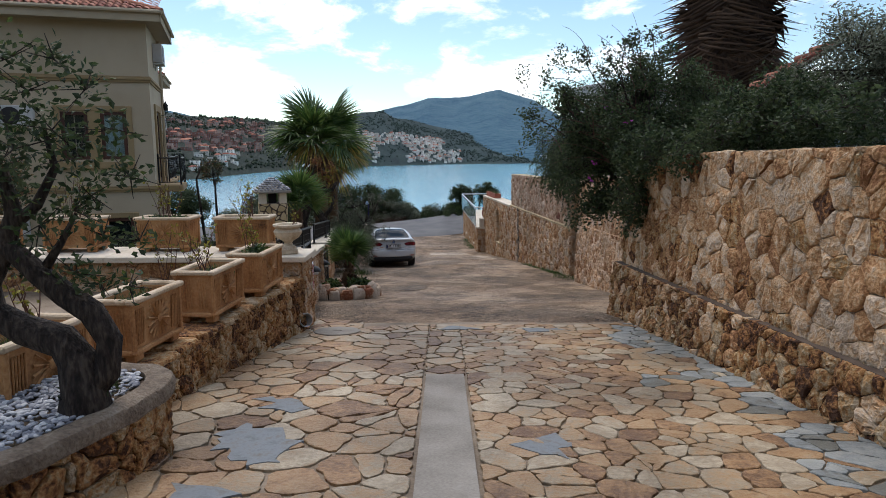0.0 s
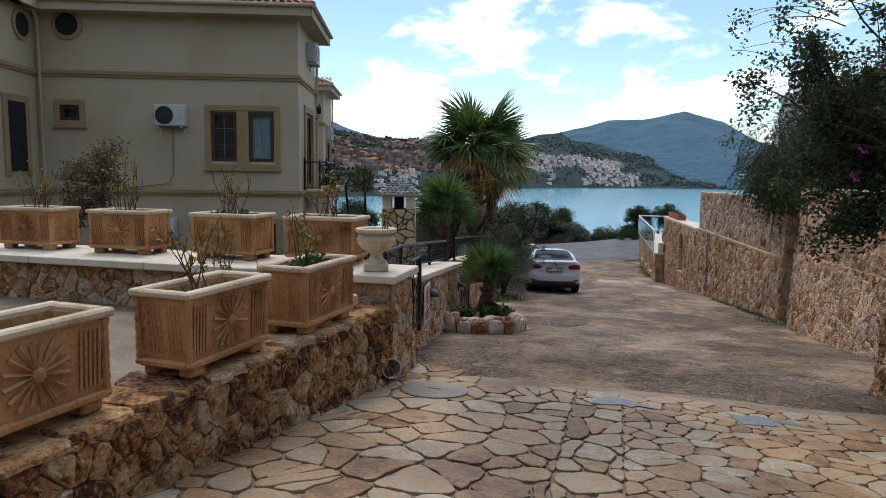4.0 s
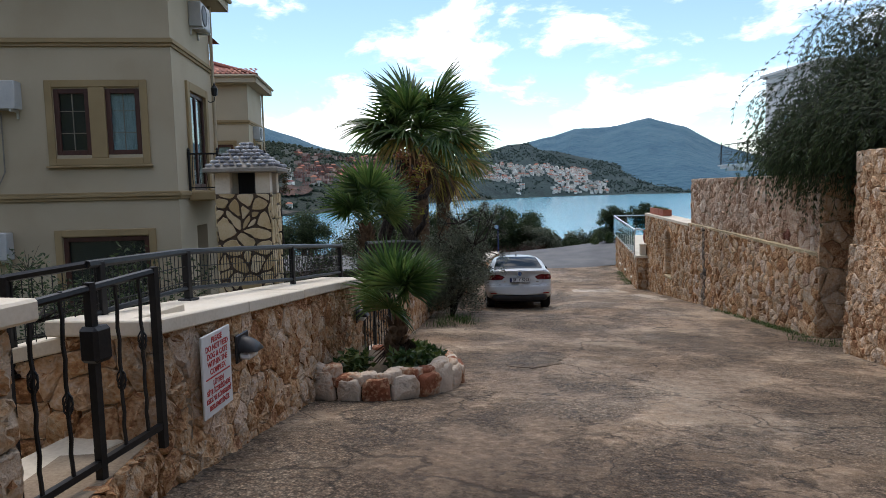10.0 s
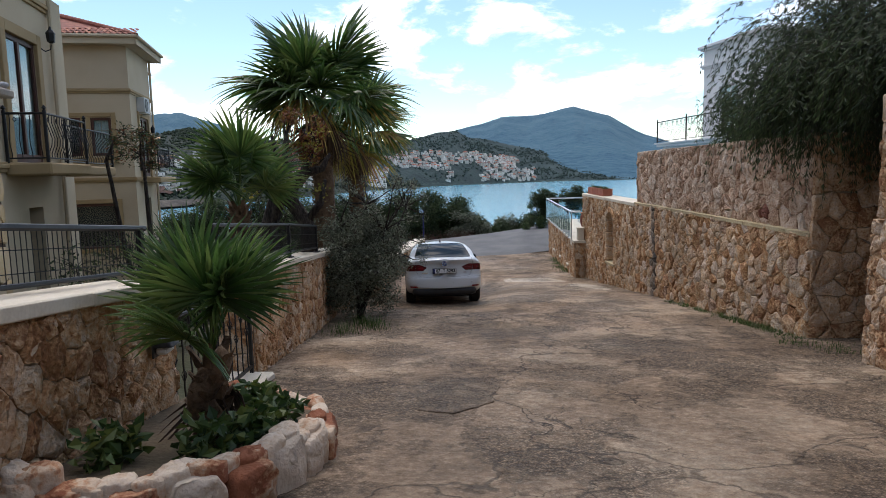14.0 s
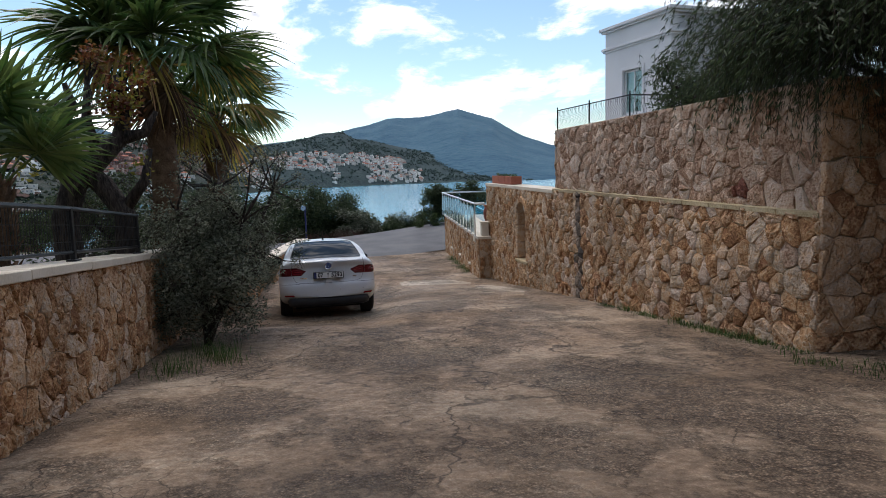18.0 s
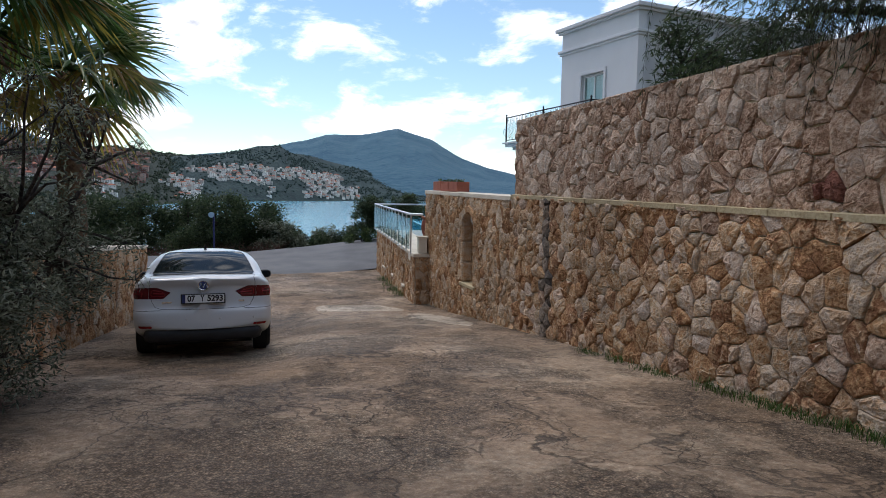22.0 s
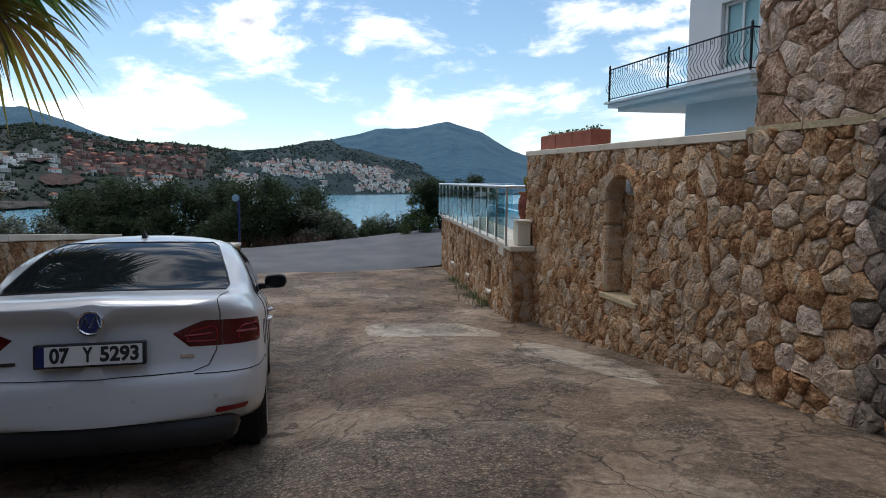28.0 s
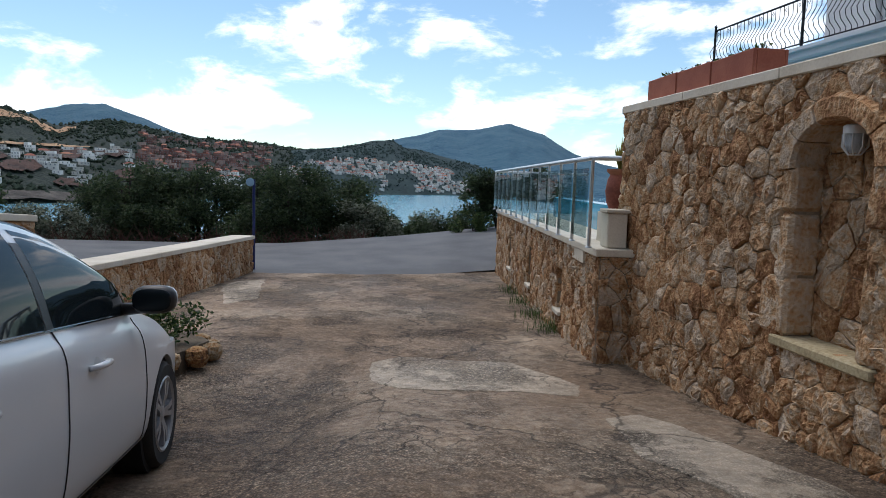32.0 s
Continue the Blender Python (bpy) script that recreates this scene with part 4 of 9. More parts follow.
def bare_slope(name, label, a0, a1, low, high, material, seed):
    """Bare ground on the near hill: a strip with a ragged lower and upper edge."""
    n, k = max(10, int((a1 - a0) / 0.12)), 5
    rows_ = []
    for i in range(n + 1):
        u = i / n
        a = a0 + (a1 - a0) * u
        mid, half = (low + high) / 2, (high - low) / 2 * min(1.0, 4.5 * min(u, 1 - u) + 0.12)
        e0 = mid - half * (1 + 0.5 * noise.noise((u * 7, seed, 0.3)))
        e1 = mid + half * (1 + 0.5 * noise.noise((u * 6, seed, 4.3)))
        rows_.append([slope_at(near_surf, a, e0 + (e1 - e0) * j / k) + Vector((0, -4.5, 2.5 + 0.8 * noise.noise((u * 15, j * 1.3, seed)))) for j in range(k + 1)])
    g = Geo().add([q for row in rows_ for q in row], [(i * (k + 1) + j, (i + 1) * (k + 1) + j, (i + 1) * (k + 1) + j + 1, i * (k + 1) + j + 1) for i in range(n) for j in range(k)])
    tagged(new(name, g.mesh(name, material, fix=False)), label, "bare ground", kind="structure")


RED_EARTH = mat("red_earth", [(0.018, 0.014, 0.011), (0.06, 0.03, 0.021), (0.105, 0.056, 0.04)], 1.0, scale=0.07, fine=0.4, bump=0.9, dist=1.5)
SHORE_ROCK = mat("shore_rock", [(0.03, 0.027, 0.025), (0.07, 0.06, 0.05), (0.13, 0.11, 0.09)], 1.0, scale=0.09, fine=0.5, bump=1.0, dist=1.5)
for a0, a1, low, high, seed in ((-30.7, -28.4, 0.75, 1.5, 1), (-27.8, -25.3, 1.08, 1.6, 2), (-26.3, -23.4, -0.6, 0.2, 3), (-33.5, -30.9, -0.3, 0.5, 4), (-30.2, -27.6, -1.3, -0.75, 5), (-37.0, -33.0, 0.3, 1.2, 6)):
    bare_slope("far_red_earth", "bare red earth terrace among the villas", a0, a1, low, high, RED_EARTH, seed)
bare_slope("far_earth_track", "pale earth track along the hillside", -37.0, -27.9, 1.6, 1.78, QUARRY, 7)
bare_slope("far_shore_rock", "grey-brown rocky shore below the villas", -38.0, -24.5, -2.35, -1.75, SHORE_ROCK, 8)


# ---- houses ----


def holed(L0, L1, z0, z1, y0, y1, holes):
    """A straight wall in its own frame, one skin, with openings (s0, s1, z0, z1) cut through it."""
    g = Geo()
    ss = sorted({L0, L1, *[h[0] for h in holes], *[h[1] for h in holes]})
    zs = sorted({z0, z1, *[h[2] for h in holes], *[h[3] for h in holes]})
    n, k = len(ss), len(zs)
    g.v = [(x, y, z) for y in (y0, y1) for z in zs for x in ss]
    at = lambda i, j, back: back * n * k + j * n + i

    def solid(i, j):
        if not (0 <= i < n - 1 and 0 <= j < k - 1):
            return False
        x, z = (ss[i] + ss[i + 1]) / 2, (zs[j] + zs[j + 1]) / 2
        return not any(h[0] < x < h[1] and h[2] < z < h[3] for h in holes)

    for i in range(n - 1):
        for j in range(k - 1):
            if not solid(i, j):
                continue
            c = [(i, j), (i + 1, j), (i + 1, j + 1), (i, j + 1)]
            g.f += [tuple(at(*p, 0) for p in c), tuple(at(*p, 1) for p in c[::-1])]
            for (a, b), (di, dj) in zip(zip(c, c[1:] + c[:1]), ((0, -1), (1, 0), (0, 1), (-1, 0))):
                if not solid(i + di, j + dj):
                    g.f.append((at(*a, 0), at(*a, 1), at(*b, 1), at(*b, 0)))
    g.mi = [0] * len(g.f)
    return g


def moved(g, m):
    g.v = [tuple(m @ Vector(p)) for p in g.v]
    return g


def window(parent, m, s0, s1, z0, z1, curtain=True, bars=True, sill=True):
    """A brown casement set into an opening: frame, glazing bars, pane, curtain."""
    # without a curtain the backing is near-black, standing in for the unlit room
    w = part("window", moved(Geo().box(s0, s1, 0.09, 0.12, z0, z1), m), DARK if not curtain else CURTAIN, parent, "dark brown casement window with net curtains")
    f = 0.1
    for a, b, c, d in ((s0, s0 + f, z0, z1), (s1 - f, s1, z0, z1), (s0 + f, s1 - f, z0, z0 + f), (s0 + f, s1 - f, z1 - f, z1)):
        part("frame", moved(Geo().box(a, b, 0.0, 0.06, c, d, 0.008), m), WOOD, w)
    if bars:
        part("glazing_bar", moved(Geo().box((s0 + s1) / 2 - 0.008, (s0 + s1) / 2 + 0.008, 0.03, 0.05, z0 + f, z1 - f), m), CEMENT, w)
        for k in (1, 2):
            z = z0 + (z1 - z0) * k / 3
            part("glazing_bar", moved(Geo().box(s0 + f, s1 - f, 0.032, 0.048, z - 0.007, z + 0.007), m), CEMENT, w)
    p = part("pane", moved(Geo().box(s0 + f, s1 - f, 0.054, 0.058, z0 + f, z1 - f), m), PANE, w)
    p.visible_shadow = False


def trim_frame(parent, m, s0, s1, z0, z1, wide=0.16, out=0.05, sill=True):
    for a, b, c, d in ((s0, s0 + wide, z0, z1), (s1 - wide, s1, z0, z1), (s0 + wide, s1 - wide, z0, z0 + wide), (s0 + wide, s1 - wide, z1 - wide, z1)):
        part("window_surround", moved(Geo().box(a, b, -out, 0.02, c, d, 0.01), m), RENDER_DK, parent)
    if sill:
        part("window_sill", moved(Geo().box(s0 - 0.04, s1 + 0.04, -out - 0.05, 0.0, z0 - 0.05, z0 - 0.002, 0.01), m), RENDER_DK, parent)


def moulding(parent, m, s0, s1, y0, z, out=0.08, side=None):
    for k, (o, h0, h1) in enumerate(((out * 0.55, -0.02, 0.05), (out, 0.05, 0.12), (out * 0.6, 0.12, 0.16))):
        part("string_course", moved(Geo().box(s0 - (0), s1 + o, y0 - o, y0 + 0.02, z + h0, z + h1, 0.008), m), RENDER_DK, parent)


def roof_tiles(parent, m, s0, s1, y0, z0, rise, depth, seed, cols=None):
    """Rows of half-round tiles up one slope."""
    r = random.Random(seed)
    n = cols or int((s1 - s0) / 0.2)
    rows = max(2, int(depth / 0.34))
    tile = Geo()
    k = 6
    prof = [(-0.1 + 0.2 * i / k, 0.055 * math.sin(math.pi * i / k)) for i in range(k + 1)]
    tile.add([(x, y, z + (0.025 if y == 0 else 0)) for y in (0, 0.38) for x, z in prof], [(i, i + 1, k + 2 + i, k + 1 + i) for i in range(k)])
    slope = math.degrees(math.atan2(rise, depth))
    ln = math.hypot(rise, depth) / rows
    me = tile.mesh("roof_tile", TILE, "all", fix=False)
    rest = Geo()
    for j in range(rows):
        for i in range(n):
            mm = m @ pose(s0 + (i + 0.5) * (s1 - s0) / n, y0 + depth * j / rows, z0 + rise * j / rows + r.uniform(-0.006, 0.006), slope, 0, r.uniform(-1.5, 1.5))
            if j < 3:
                ob = part("roof_tile", me, TILE, parent, local=True)
                ob.matrix_parent_inverse = Matrix.Identity(4)
                ob.matrix_basis = Matrix.Translation(-Vector(parent.location)) @ mm
            else:
                rest.add([v for v in tile.v], tile.f, mm)
    if rest.v:
        part("upper_roof_tiles", rest, TILE, parent, kind="stuff", fix=False)


def ac_unit(m, label, fan=True):
    a = thing("air_conditioner", label, "air conditioner", at=m.translation, group="outdoor air conditioners")
    part("casing", moved(Geo().box(-0.42, 0.42, -0.3, 0.0, 0, 0.58, 0.02), m), CASING, a, smooth=True)
    part("fan_ring", moved(Geo().lathe([(0.22, 0), (0.235, 0.012), (0.25, 0)], 24), m @ pose(-0.14, -0.302, 0.29, 90)), BLACKPLASTIC, a)
    part("fan_grille", moved(Geo().lathe([(0.215, 0.0), (0.2, 0.01), (0.03, 0.016)], 24), m @ pose(-0.14, -0.3, 0.29, 90)), BLACKPLASTIC, a)
    for s in (-0.32, 0.32):
        part("bracket", moved(Geo().box(s - 0.02, s + 0.02, -0.32, 0.0, -0.05, -0.003).box(s - 0.02, s + 0.02, -0.04, 0.0, -0.18, -0.05), m), GREYMETAL, a)
    part("side_panel", moved(Geo().box(0.27, 0.41, -0.306, -0.3, 0.05, 0.5, 0.004), m), CASING, a)
    return a


def lantern(m, label="black iron wall lantern with amber glass"):
    a = thing("wall_lantern", label, "lamp", at=m.translation, group="wall lanterns")
    part("arm", moved(Geo().tube([(0, 0, -0.1), (0, -0.08, -0.16), (0, -0.18, -0.12), (0, -0.2, -0.02)], 0.012, 6), m), IRON, a)
    part("cage", moved(Geo().lathe([(0.03, 0), (0.075, 0.03), (0.09, 0.2), (0.03, 0.28), (0.015, 0.33)], 6), m @ pose(0, -0.2, 0)), IRON, a)
    part("glass", moved(Geo().lathe([(0.066, 0.05), (0.084, 0.19)], 6), m @ pose(0, -0.2, 0) @ Matrix.Scale(1.06, 4)), TERRACOTTA, a)


def belly_railing(parent, pts, z, h, bar_gap=0.12, belly=0.12, posts=True, out=1):
    """Black railing with bowed bars between corner posts along pts (x, y)."""
    for i in range(len(pts) - 1):
        a, b = Vector((*pts[i], 0)), Vector((*pts[i + 1], 0))
        L = (b - a).length
        d = (b - a) / L
        nrm = Vector((d.y, -d.x, 0)) * out
        at = lambda s, o, zz: a + d * s + nrm * o + Vector((0, 0, zz))
        part("top_rail", Geo().tube([at(0, 0, z + h), at(L, 0, z + h)], 0.022, 6), IRON, parent)
        part("bottom_rail", Geo().tube([at(0, 0, z + 0.08), at(L, 0, z + 0.08)], 0.015, 6), IRON, parent)
        n = max(1, int(L / bar_gap))
        for k in range(n):
            s = L * (k + 0.5) / n
            part("bar", Geo().tube([at(s, 0, z + 0.08), at(s, 0, z + 0.16), at(s, belly * 0.8, z + 0.3), at(s, belly, z + 0.42), at(s, belly * 0.4, z + 0.58), at(s, -0.01, z + 0.72), at(s, 0, z + h)], 0.0075, 4), IRON, parent)
        for k in range(0, n, 3):
            s = L * (k + 1.0) / n
            part("scroll", Geo().tube([at(s, 0, z + h - 0.14), at(s + 0.03, 0, z + h - 0.1), at(s, 0, z + h - 0.06), at(s - 0.03, 0, z + h - 0.1), at(s, 0, z + h - 0.14)], 0.006, 4), IRON, parent)
        if posts:
            for s in ((0, L) if i == len(pts) - 2 else (0,)):
                part("post", Geo().tube([at(s, 0, z), at(s, 0, z + h + 0.06)], 0.03, 8).lathe([(0.01, 0), (0.04, 0.03), (0.01, 0.08)], 8, Matrix.Translation(at(s, 0, z + h + 0.06))), IRON, parent)


def villa(name, label, m, detail):
    h = thing(name, label, "house", at=m.translation)
    holes = [(-1.89, -1.17, 1.24, 2.63), (-0.84, -0.14, 1.24, 2.63), (-6.0, -5.47, 2.31, 2.73), (-1.9, -0.12, -2.2, -0.52)]
    part("front_wall", moved(holed(-6.6, 0.56, -3.6, 5.25, 0, 0.25, holes), m), RENDER, h)
    side = m @ Matrix.Translation((0.56, 0, 0)) @ pose(0, 0, 0, 0, 0, 90)
    part("side_wall", moved(holed(0.25, 3.45, -3.6, 5.25, 0.0, 0.25, [(1.15, 2.6, 0.45, 2.75), (1.2, 2.3, -2.2, -0.4)]), side), RENDER, h)
    part("back_block", moved(Geo().box(-6.6, -0.9, 3.45, 9.0, -3.6, 5.0), m), RENDER, h)
    # dark sheet added behind the front wall to stand for room shade
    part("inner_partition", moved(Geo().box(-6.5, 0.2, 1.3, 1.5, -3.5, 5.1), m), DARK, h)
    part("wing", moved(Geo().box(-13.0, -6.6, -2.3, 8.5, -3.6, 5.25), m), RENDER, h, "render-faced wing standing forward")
    # flat near-black panel, the dark inside painted on
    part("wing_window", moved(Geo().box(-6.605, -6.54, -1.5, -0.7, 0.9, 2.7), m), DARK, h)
    for y0, y1, z0, z1 in ((-1.68, -1.5, 0.75, 2.88), (-0.7, -0.52, 0.75, 2.88), (-1.5, -0.7, 2.7, 2.88)):
        part("window_surround", moved(Geo().box(-6.6, -6.53, y0, y1, z0, z1, 0.01), m), RENDER_DK, h)
    for z in (3.52, 0.28):
        moulding(h, m, -6.6, 0.56, 0, z)
        for o, a, b in ((0.045, -0.02, 0.05), (0.08, 0.05, 0.12), (0.05, 0.12, 0.16)):
            part("string_course", moved(Geo().box(0.54, 0.56 + o, 0.0, 3.45, z + a, z + b, 0.008), m), RENDER_DK, h)
            part("string_course", moved(Geo().box(-6.62, -6.6 + o, -2.3, 0.0, z + a, z + b, 0.008), m), RENDER_DK, h)
    trim_frame(h, m, -2.05, 0.03, 1.02, 2.81, 0.15)
    part("window_surround", moved(Geo().box(-1.17, -0.84, -0.045, 0.02, 1.17, 2.66, 0.01), m), RENDER_DK, h)
    trim_frame(h, m, -6.15, -5.31, 2.15, 2.88, 0.15)
    trim_frame(h, m, -2.06, 0.04, -2.36, -0.36, 0.15, sill=False)
    window(h, m, -1.89, -1.17, 1.24, 2.63, curtain=False)
    window(h, m, -0.84, -0.14, 1.24, 2.63)
    window(h, m, -6.0, -5.47, 2.31, 2.73, curtain=False, bars=False)
    window(h, m, -1.9, -0.12, -2.2, -0.52, curtain=False, bars=False)
    # round window
    oc = m @ pose(-5.69, 0.0, 4.9, 90)
    part("round_surround", moved(Geo().lathe([(0.3, 0.05), (0.41, 0.05), (0.41, -0.01), (0.3, -0.01)], 28), oc), RENDER_DK, h, smooth=True)
    # round windows are near-black discs, shade of the room in their colour
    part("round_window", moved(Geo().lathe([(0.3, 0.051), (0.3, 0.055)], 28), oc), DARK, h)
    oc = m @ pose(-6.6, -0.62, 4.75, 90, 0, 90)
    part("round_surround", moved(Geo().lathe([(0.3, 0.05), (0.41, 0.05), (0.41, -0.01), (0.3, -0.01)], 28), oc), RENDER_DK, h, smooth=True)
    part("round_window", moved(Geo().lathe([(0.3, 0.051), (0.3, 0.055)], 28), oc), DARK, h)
    # tall glazed door and its surround on the side
    for a, b, c, d in ((0.95, 1.15, 0.42, 2.95), (2.6, 2.8, 0.42, 2.95), (1.15, 2.6, 2.75, 2.95)):
        part("door_surround", moved(Geo().box(a, b, -0.06, 0.02, c, d, 0.01), side), RENDER_DK, h)
    door = part("balcony_door", moved(Geo().box(1.15, 2.6, 0.1, 0.14, 0.45, 2.75), side), CURTAIN, h, "brown glazed balcony door")
    for a, b, c, d in ((1.15, 1.24, 0.45, 2.75), (2.51, 2.6, 0.45, 2.75), (1.83, 1.92, 0.45, 2.75), (1.24, 2.51, 2.66, 2.75), (1.24, 2.51, 0.45, 0.6)):
        part("frame", moved(Geo().box(a, b, 0.02, 0.08, c, d, 0.006), side), WOOD, door)
    part("pane", moved(Geo().box(1.24, 2.51, 0.05, 0.055, 0.6, 2.66), side), PANE, door)
    # balconies
    for s1, y0, y1 in ((1.3, 0.75, 3.0), (0.75, 3.5, 7.0)):
        sl = part("balcony_slab", moved(Geo().box(-0.9 if y0 > 3 else 0.56, s1, y0, y1, 0.2, 0.42, 0.03), m), RENDER_DK, h, "ochre balcony slab")
        pts = [tuple((m @ Vector(p)).xy) for p in ((0.6, y0 + 0.05, 0), (s1 - 0.06, y0 + 0.05, 0), (s1 - 0.06, y1 - 0.05, 0))]
        belly_railing(sl, pts, 0.42, 0.85, 0.13, 0.07)
    # eaves and roof
    for g in (Geo().box(-6.65, 1.0, -0.45, 0.3, 5.2, 5.26), Geo().box(0.5, 1.0, 0.302, 3.9, 5.2, 5.26)):
        part("soffit", moved(g, m), RENDER, h)
    for g in (Geo().box(-6.65, 1.02, -0.47, -0.43, 5.2, 5.5), Geo().box(0.98, 1.02, -0.47, 3.9, 5.2, 5.5), Geo().box(-13.2, -6.2, -2.75, -2.7, 5.2, 5.5), Geo().box(-6.24, -6.2, -2.75, -0.5, 5.2, 5.5)):
        part("fascia", moved(g, m), RENDER, h)
    part("gutter", moved(Geo().tube([(-6.6, -0.52, 5.47), (1.05, -0.52, 5.47)], 0.06, 8), m), RENDER, h, smooth=True)
    part("gutter", moved(Geo().tube([(1.07, -0.5, 5.47), (1.07, 3.9, 5.47)], 0.06, 8), m), RENDER, h, smooth=True)
    deck = Geo().add([(-6.7, -0.5, 5.46), (1.06, -0.5, 5.46), (1.06, 3.95, 5.46), (-0.4, 3.95, 5.46), (-0.4, 9.2, 5.46), (-6.7, 9.2, 5.46), (-6.7, 4.3, 7.2), (-3.3, 4.3, 7.2)], [(0, 1, 7, 6), (1, 2, 7), (2, 3, 7), (3, 4, 7), (4, 5, 6, 7), (0, 5, 4, 3, 2, 1), (0, 6, 5)])
    part("roof_deck", moved(deck, m), TILE, h)
    part("wing_roof", moved(Geo().add([(-13.2, -2.8, 5.46), (-6.2, -2.8, 5.46), (-6.2, 8.8, 5.46), (-13.2, 8.8, 5.46), (-9.7, 0.5, 7.6), (-9.7, 5.5, 7.6)], [(0, 1, 4), (1, 2, 5, 4), (2, 3, 5), (3, 0, 4, 5), (3, 2, 1, 0)]), m), TILE, h)
    roof_tiles(h, m, -6.6, 0.95, -0.5, 5.5, 1.23 if detail else 0.44, 3.4 if detail else 1.2, 3)
    part("ridge_tiles", moved(Geo().tube([(1.06, -0.5, 5.5), (-3.3, 4.3, 7.28)], 0.09, 8), m), TILE, h, smooth=True)
    part("downpipe", moved(Geo().tube([(-6.42, -0.5, 5.42), (-6.42, -0.3, 5.2), (-6.45, -0.08, 4.95), (-6.45, -0.08, -3.5)], 0.045, 8), m), RENDER, h, smooth=True)
    part("downpipe", moved(Geo().tube([(0.64, 3.35, 5.3), (0.64, 3.35, -3.5)], 0.045, 8), m), RENDER, h, smooth=True)
    return h


H1 = pose(-9.3, 20.25, 0, 0, 0, 18)
villa("house", "two-storey beige rendered villa with a red tile roof", H1, True)
ac_unit(H1 @ pose(-2.93, 0.0, 2.19), "white air conditioner on the beige facade")
ac_unit(H1 @ pose(0.56, 2.0, 4.3, 0, 0, 90), "white air conditioner high on the side wall")
ac_unit(H1 @ pose(-3.3, -0.05, -0.95), "white air conditioner low on the facade")
lantern(H1 @ pose(0.56, 2.95, 2.85, 0, 0, 90))
thing("condensate_hose", "thin grey hose down the facade", "pipe", geo=moved(Geo().tube([(-2.93, -0.05, 2.15), (-2.95, -0.04, 0.9), (-3.1, -0.04, 0.6), (-4.3, -0.04, 0.45)], 0.015, 5), H1), material=CEMENT)
for sx, sz in ((-6.9, 5.9), (-5.4, 5.95)):
    d = thing("satellite_dish", "grey satellite dish on the roof edge", "satellite dish", at=(H1 @ Vector((sx, 0.2, sz))), group="satellite dishes")
    part("dish", moved(Geo().lathe([(0.0, 0.0), (0.15, 0.02), (0.3, 0.08), (0.31, 0.085), (0.15, 0.03), (0.0, 0.01)], 18), H1 @ pose(sx, 0.0, sz + 0.35, 65, 0, 20)), GREYMETAL, d, smooth=True)
    part("mast", moved(Geo().tube([(sx, 0.2, sz - 0.4), (sx, 0.1, sz + 0.35)], 0.02, 6), H1), IRON, d)
    part("feed_arm", moved(Geo().tube([(sx, 0.05, sz + 0.3), (sx + 0.1, -0.35, sz + 0.25)], 0.01, 5), H1), IRON, d)
H2 = pose(-14.9, 33.9, -0.25, 0, 0, 18)
villa("neighbour_house", "further beige villa with a red tile roof", H2, False)
ac_unit(H2 @ pose(0.56, 1.4, 2.9, 0, 0, 90), "white air conditioner on the further villa")
lantern(H2 @ pose(0.56, 2.6, 2.2, 0, 0, 90))

# white house above the lower wall
WA, WB = Vector((7.81, 40.6, 0)), Vector((8.95, 36.75, 0))
wd = (WB - WA).normalized()
WH = Matrix.Translation(WA) @ Matrix(((wd.x, -wd.y, 0, 0), (wd.y, wd.x, 0, 0), (0, 0, 1, 0), (0, 0, 0, 1)))
wh = thing("white_house", "white rendered house with stepped cornices above the wall", "house", at=WA)
Lw = (WB - WA).length
part("left_wall", moved(holed(0, Lw, -2, 5.0, 0, 0.25, [(1.2, 2.45, 1.6, 3.3)]), WH), WHITE_RENDER, wh)
part("main_block", moved(Geo().box(0, Lw, 0.3, 9, -2, 4.95), WH), WHITE_RENDER, wh)
part("front_wall", moved(Geo().box(Lw - 0.25, Lw, 0.25, 9, -2, 5.0), WH), WHITE_RENDER, wh)
for z, o, hh in ((4.98, 0.18, 0.12), (4.9, 0.1, 0.08), (4.22, 0.1, 0.1), (4.14, 0.05, 0.08)):
    part("cornice", moved(Geo().box(-0.05 - o, Lw + o, -o, 9.0, z, z + hh, 0.015), WH), WHITE_RENDER, wh)
for a, b, c, d in ((1.1, 1.22, 1.5, 3.4), (2.43, 2.55, 1.5, 3.4), (1.22, 2.43, 3.28, 3.4), (1.22, 2.43, 1.5, 1.62)):
    part("window_surround", moved(Geo().box(a, b, -0.05, 0.05, c, d, 0.01), WH), WHITE_RENDER, wh)
ww = part("window", moved(Geo().box(1.22, 2.43, 0.16, 0.2, 1.62, 3.28), WH), WHITEPLASTIC, wh, "white-framed window with a pale blind")
for a, b, c, d in ((1.79, 1.86, 1.7, 3.2), (1.22, 1.3, 1.62, 3.28), (2.35, 2.43, 1.62, 3.28), (1.3, 2.35, 1.62, 1.7), (1.3, 2.35, 3.2, 3.28)):
    part("frame", moved(Geo().box(a, b, 0.08, 0.13, c, d, 0.005), WH), WHITEPLASTIC, ww)
part("pane", moved(Geo().box(1.22, 2.43, 0.1, 0.105, 1.62, 3.28), WH), PANE, ww)
g = Geo().prism([(6.3, 42.7), (7.5, 36.75), (11.5, 37.5), (11.0, 43.1)], 0.98, 1.1)
slab = part("balcony_slab", g, WHITE_RENDER, wh, "white moulded balcony slab")
part("slab_moulding", Geo().prism([(6.2, 42.8), (7.41, 36.62), (11.6, 37.4), (11.0, 43.2)], 1.1, 1.16), WHITE_RENDER, slab)
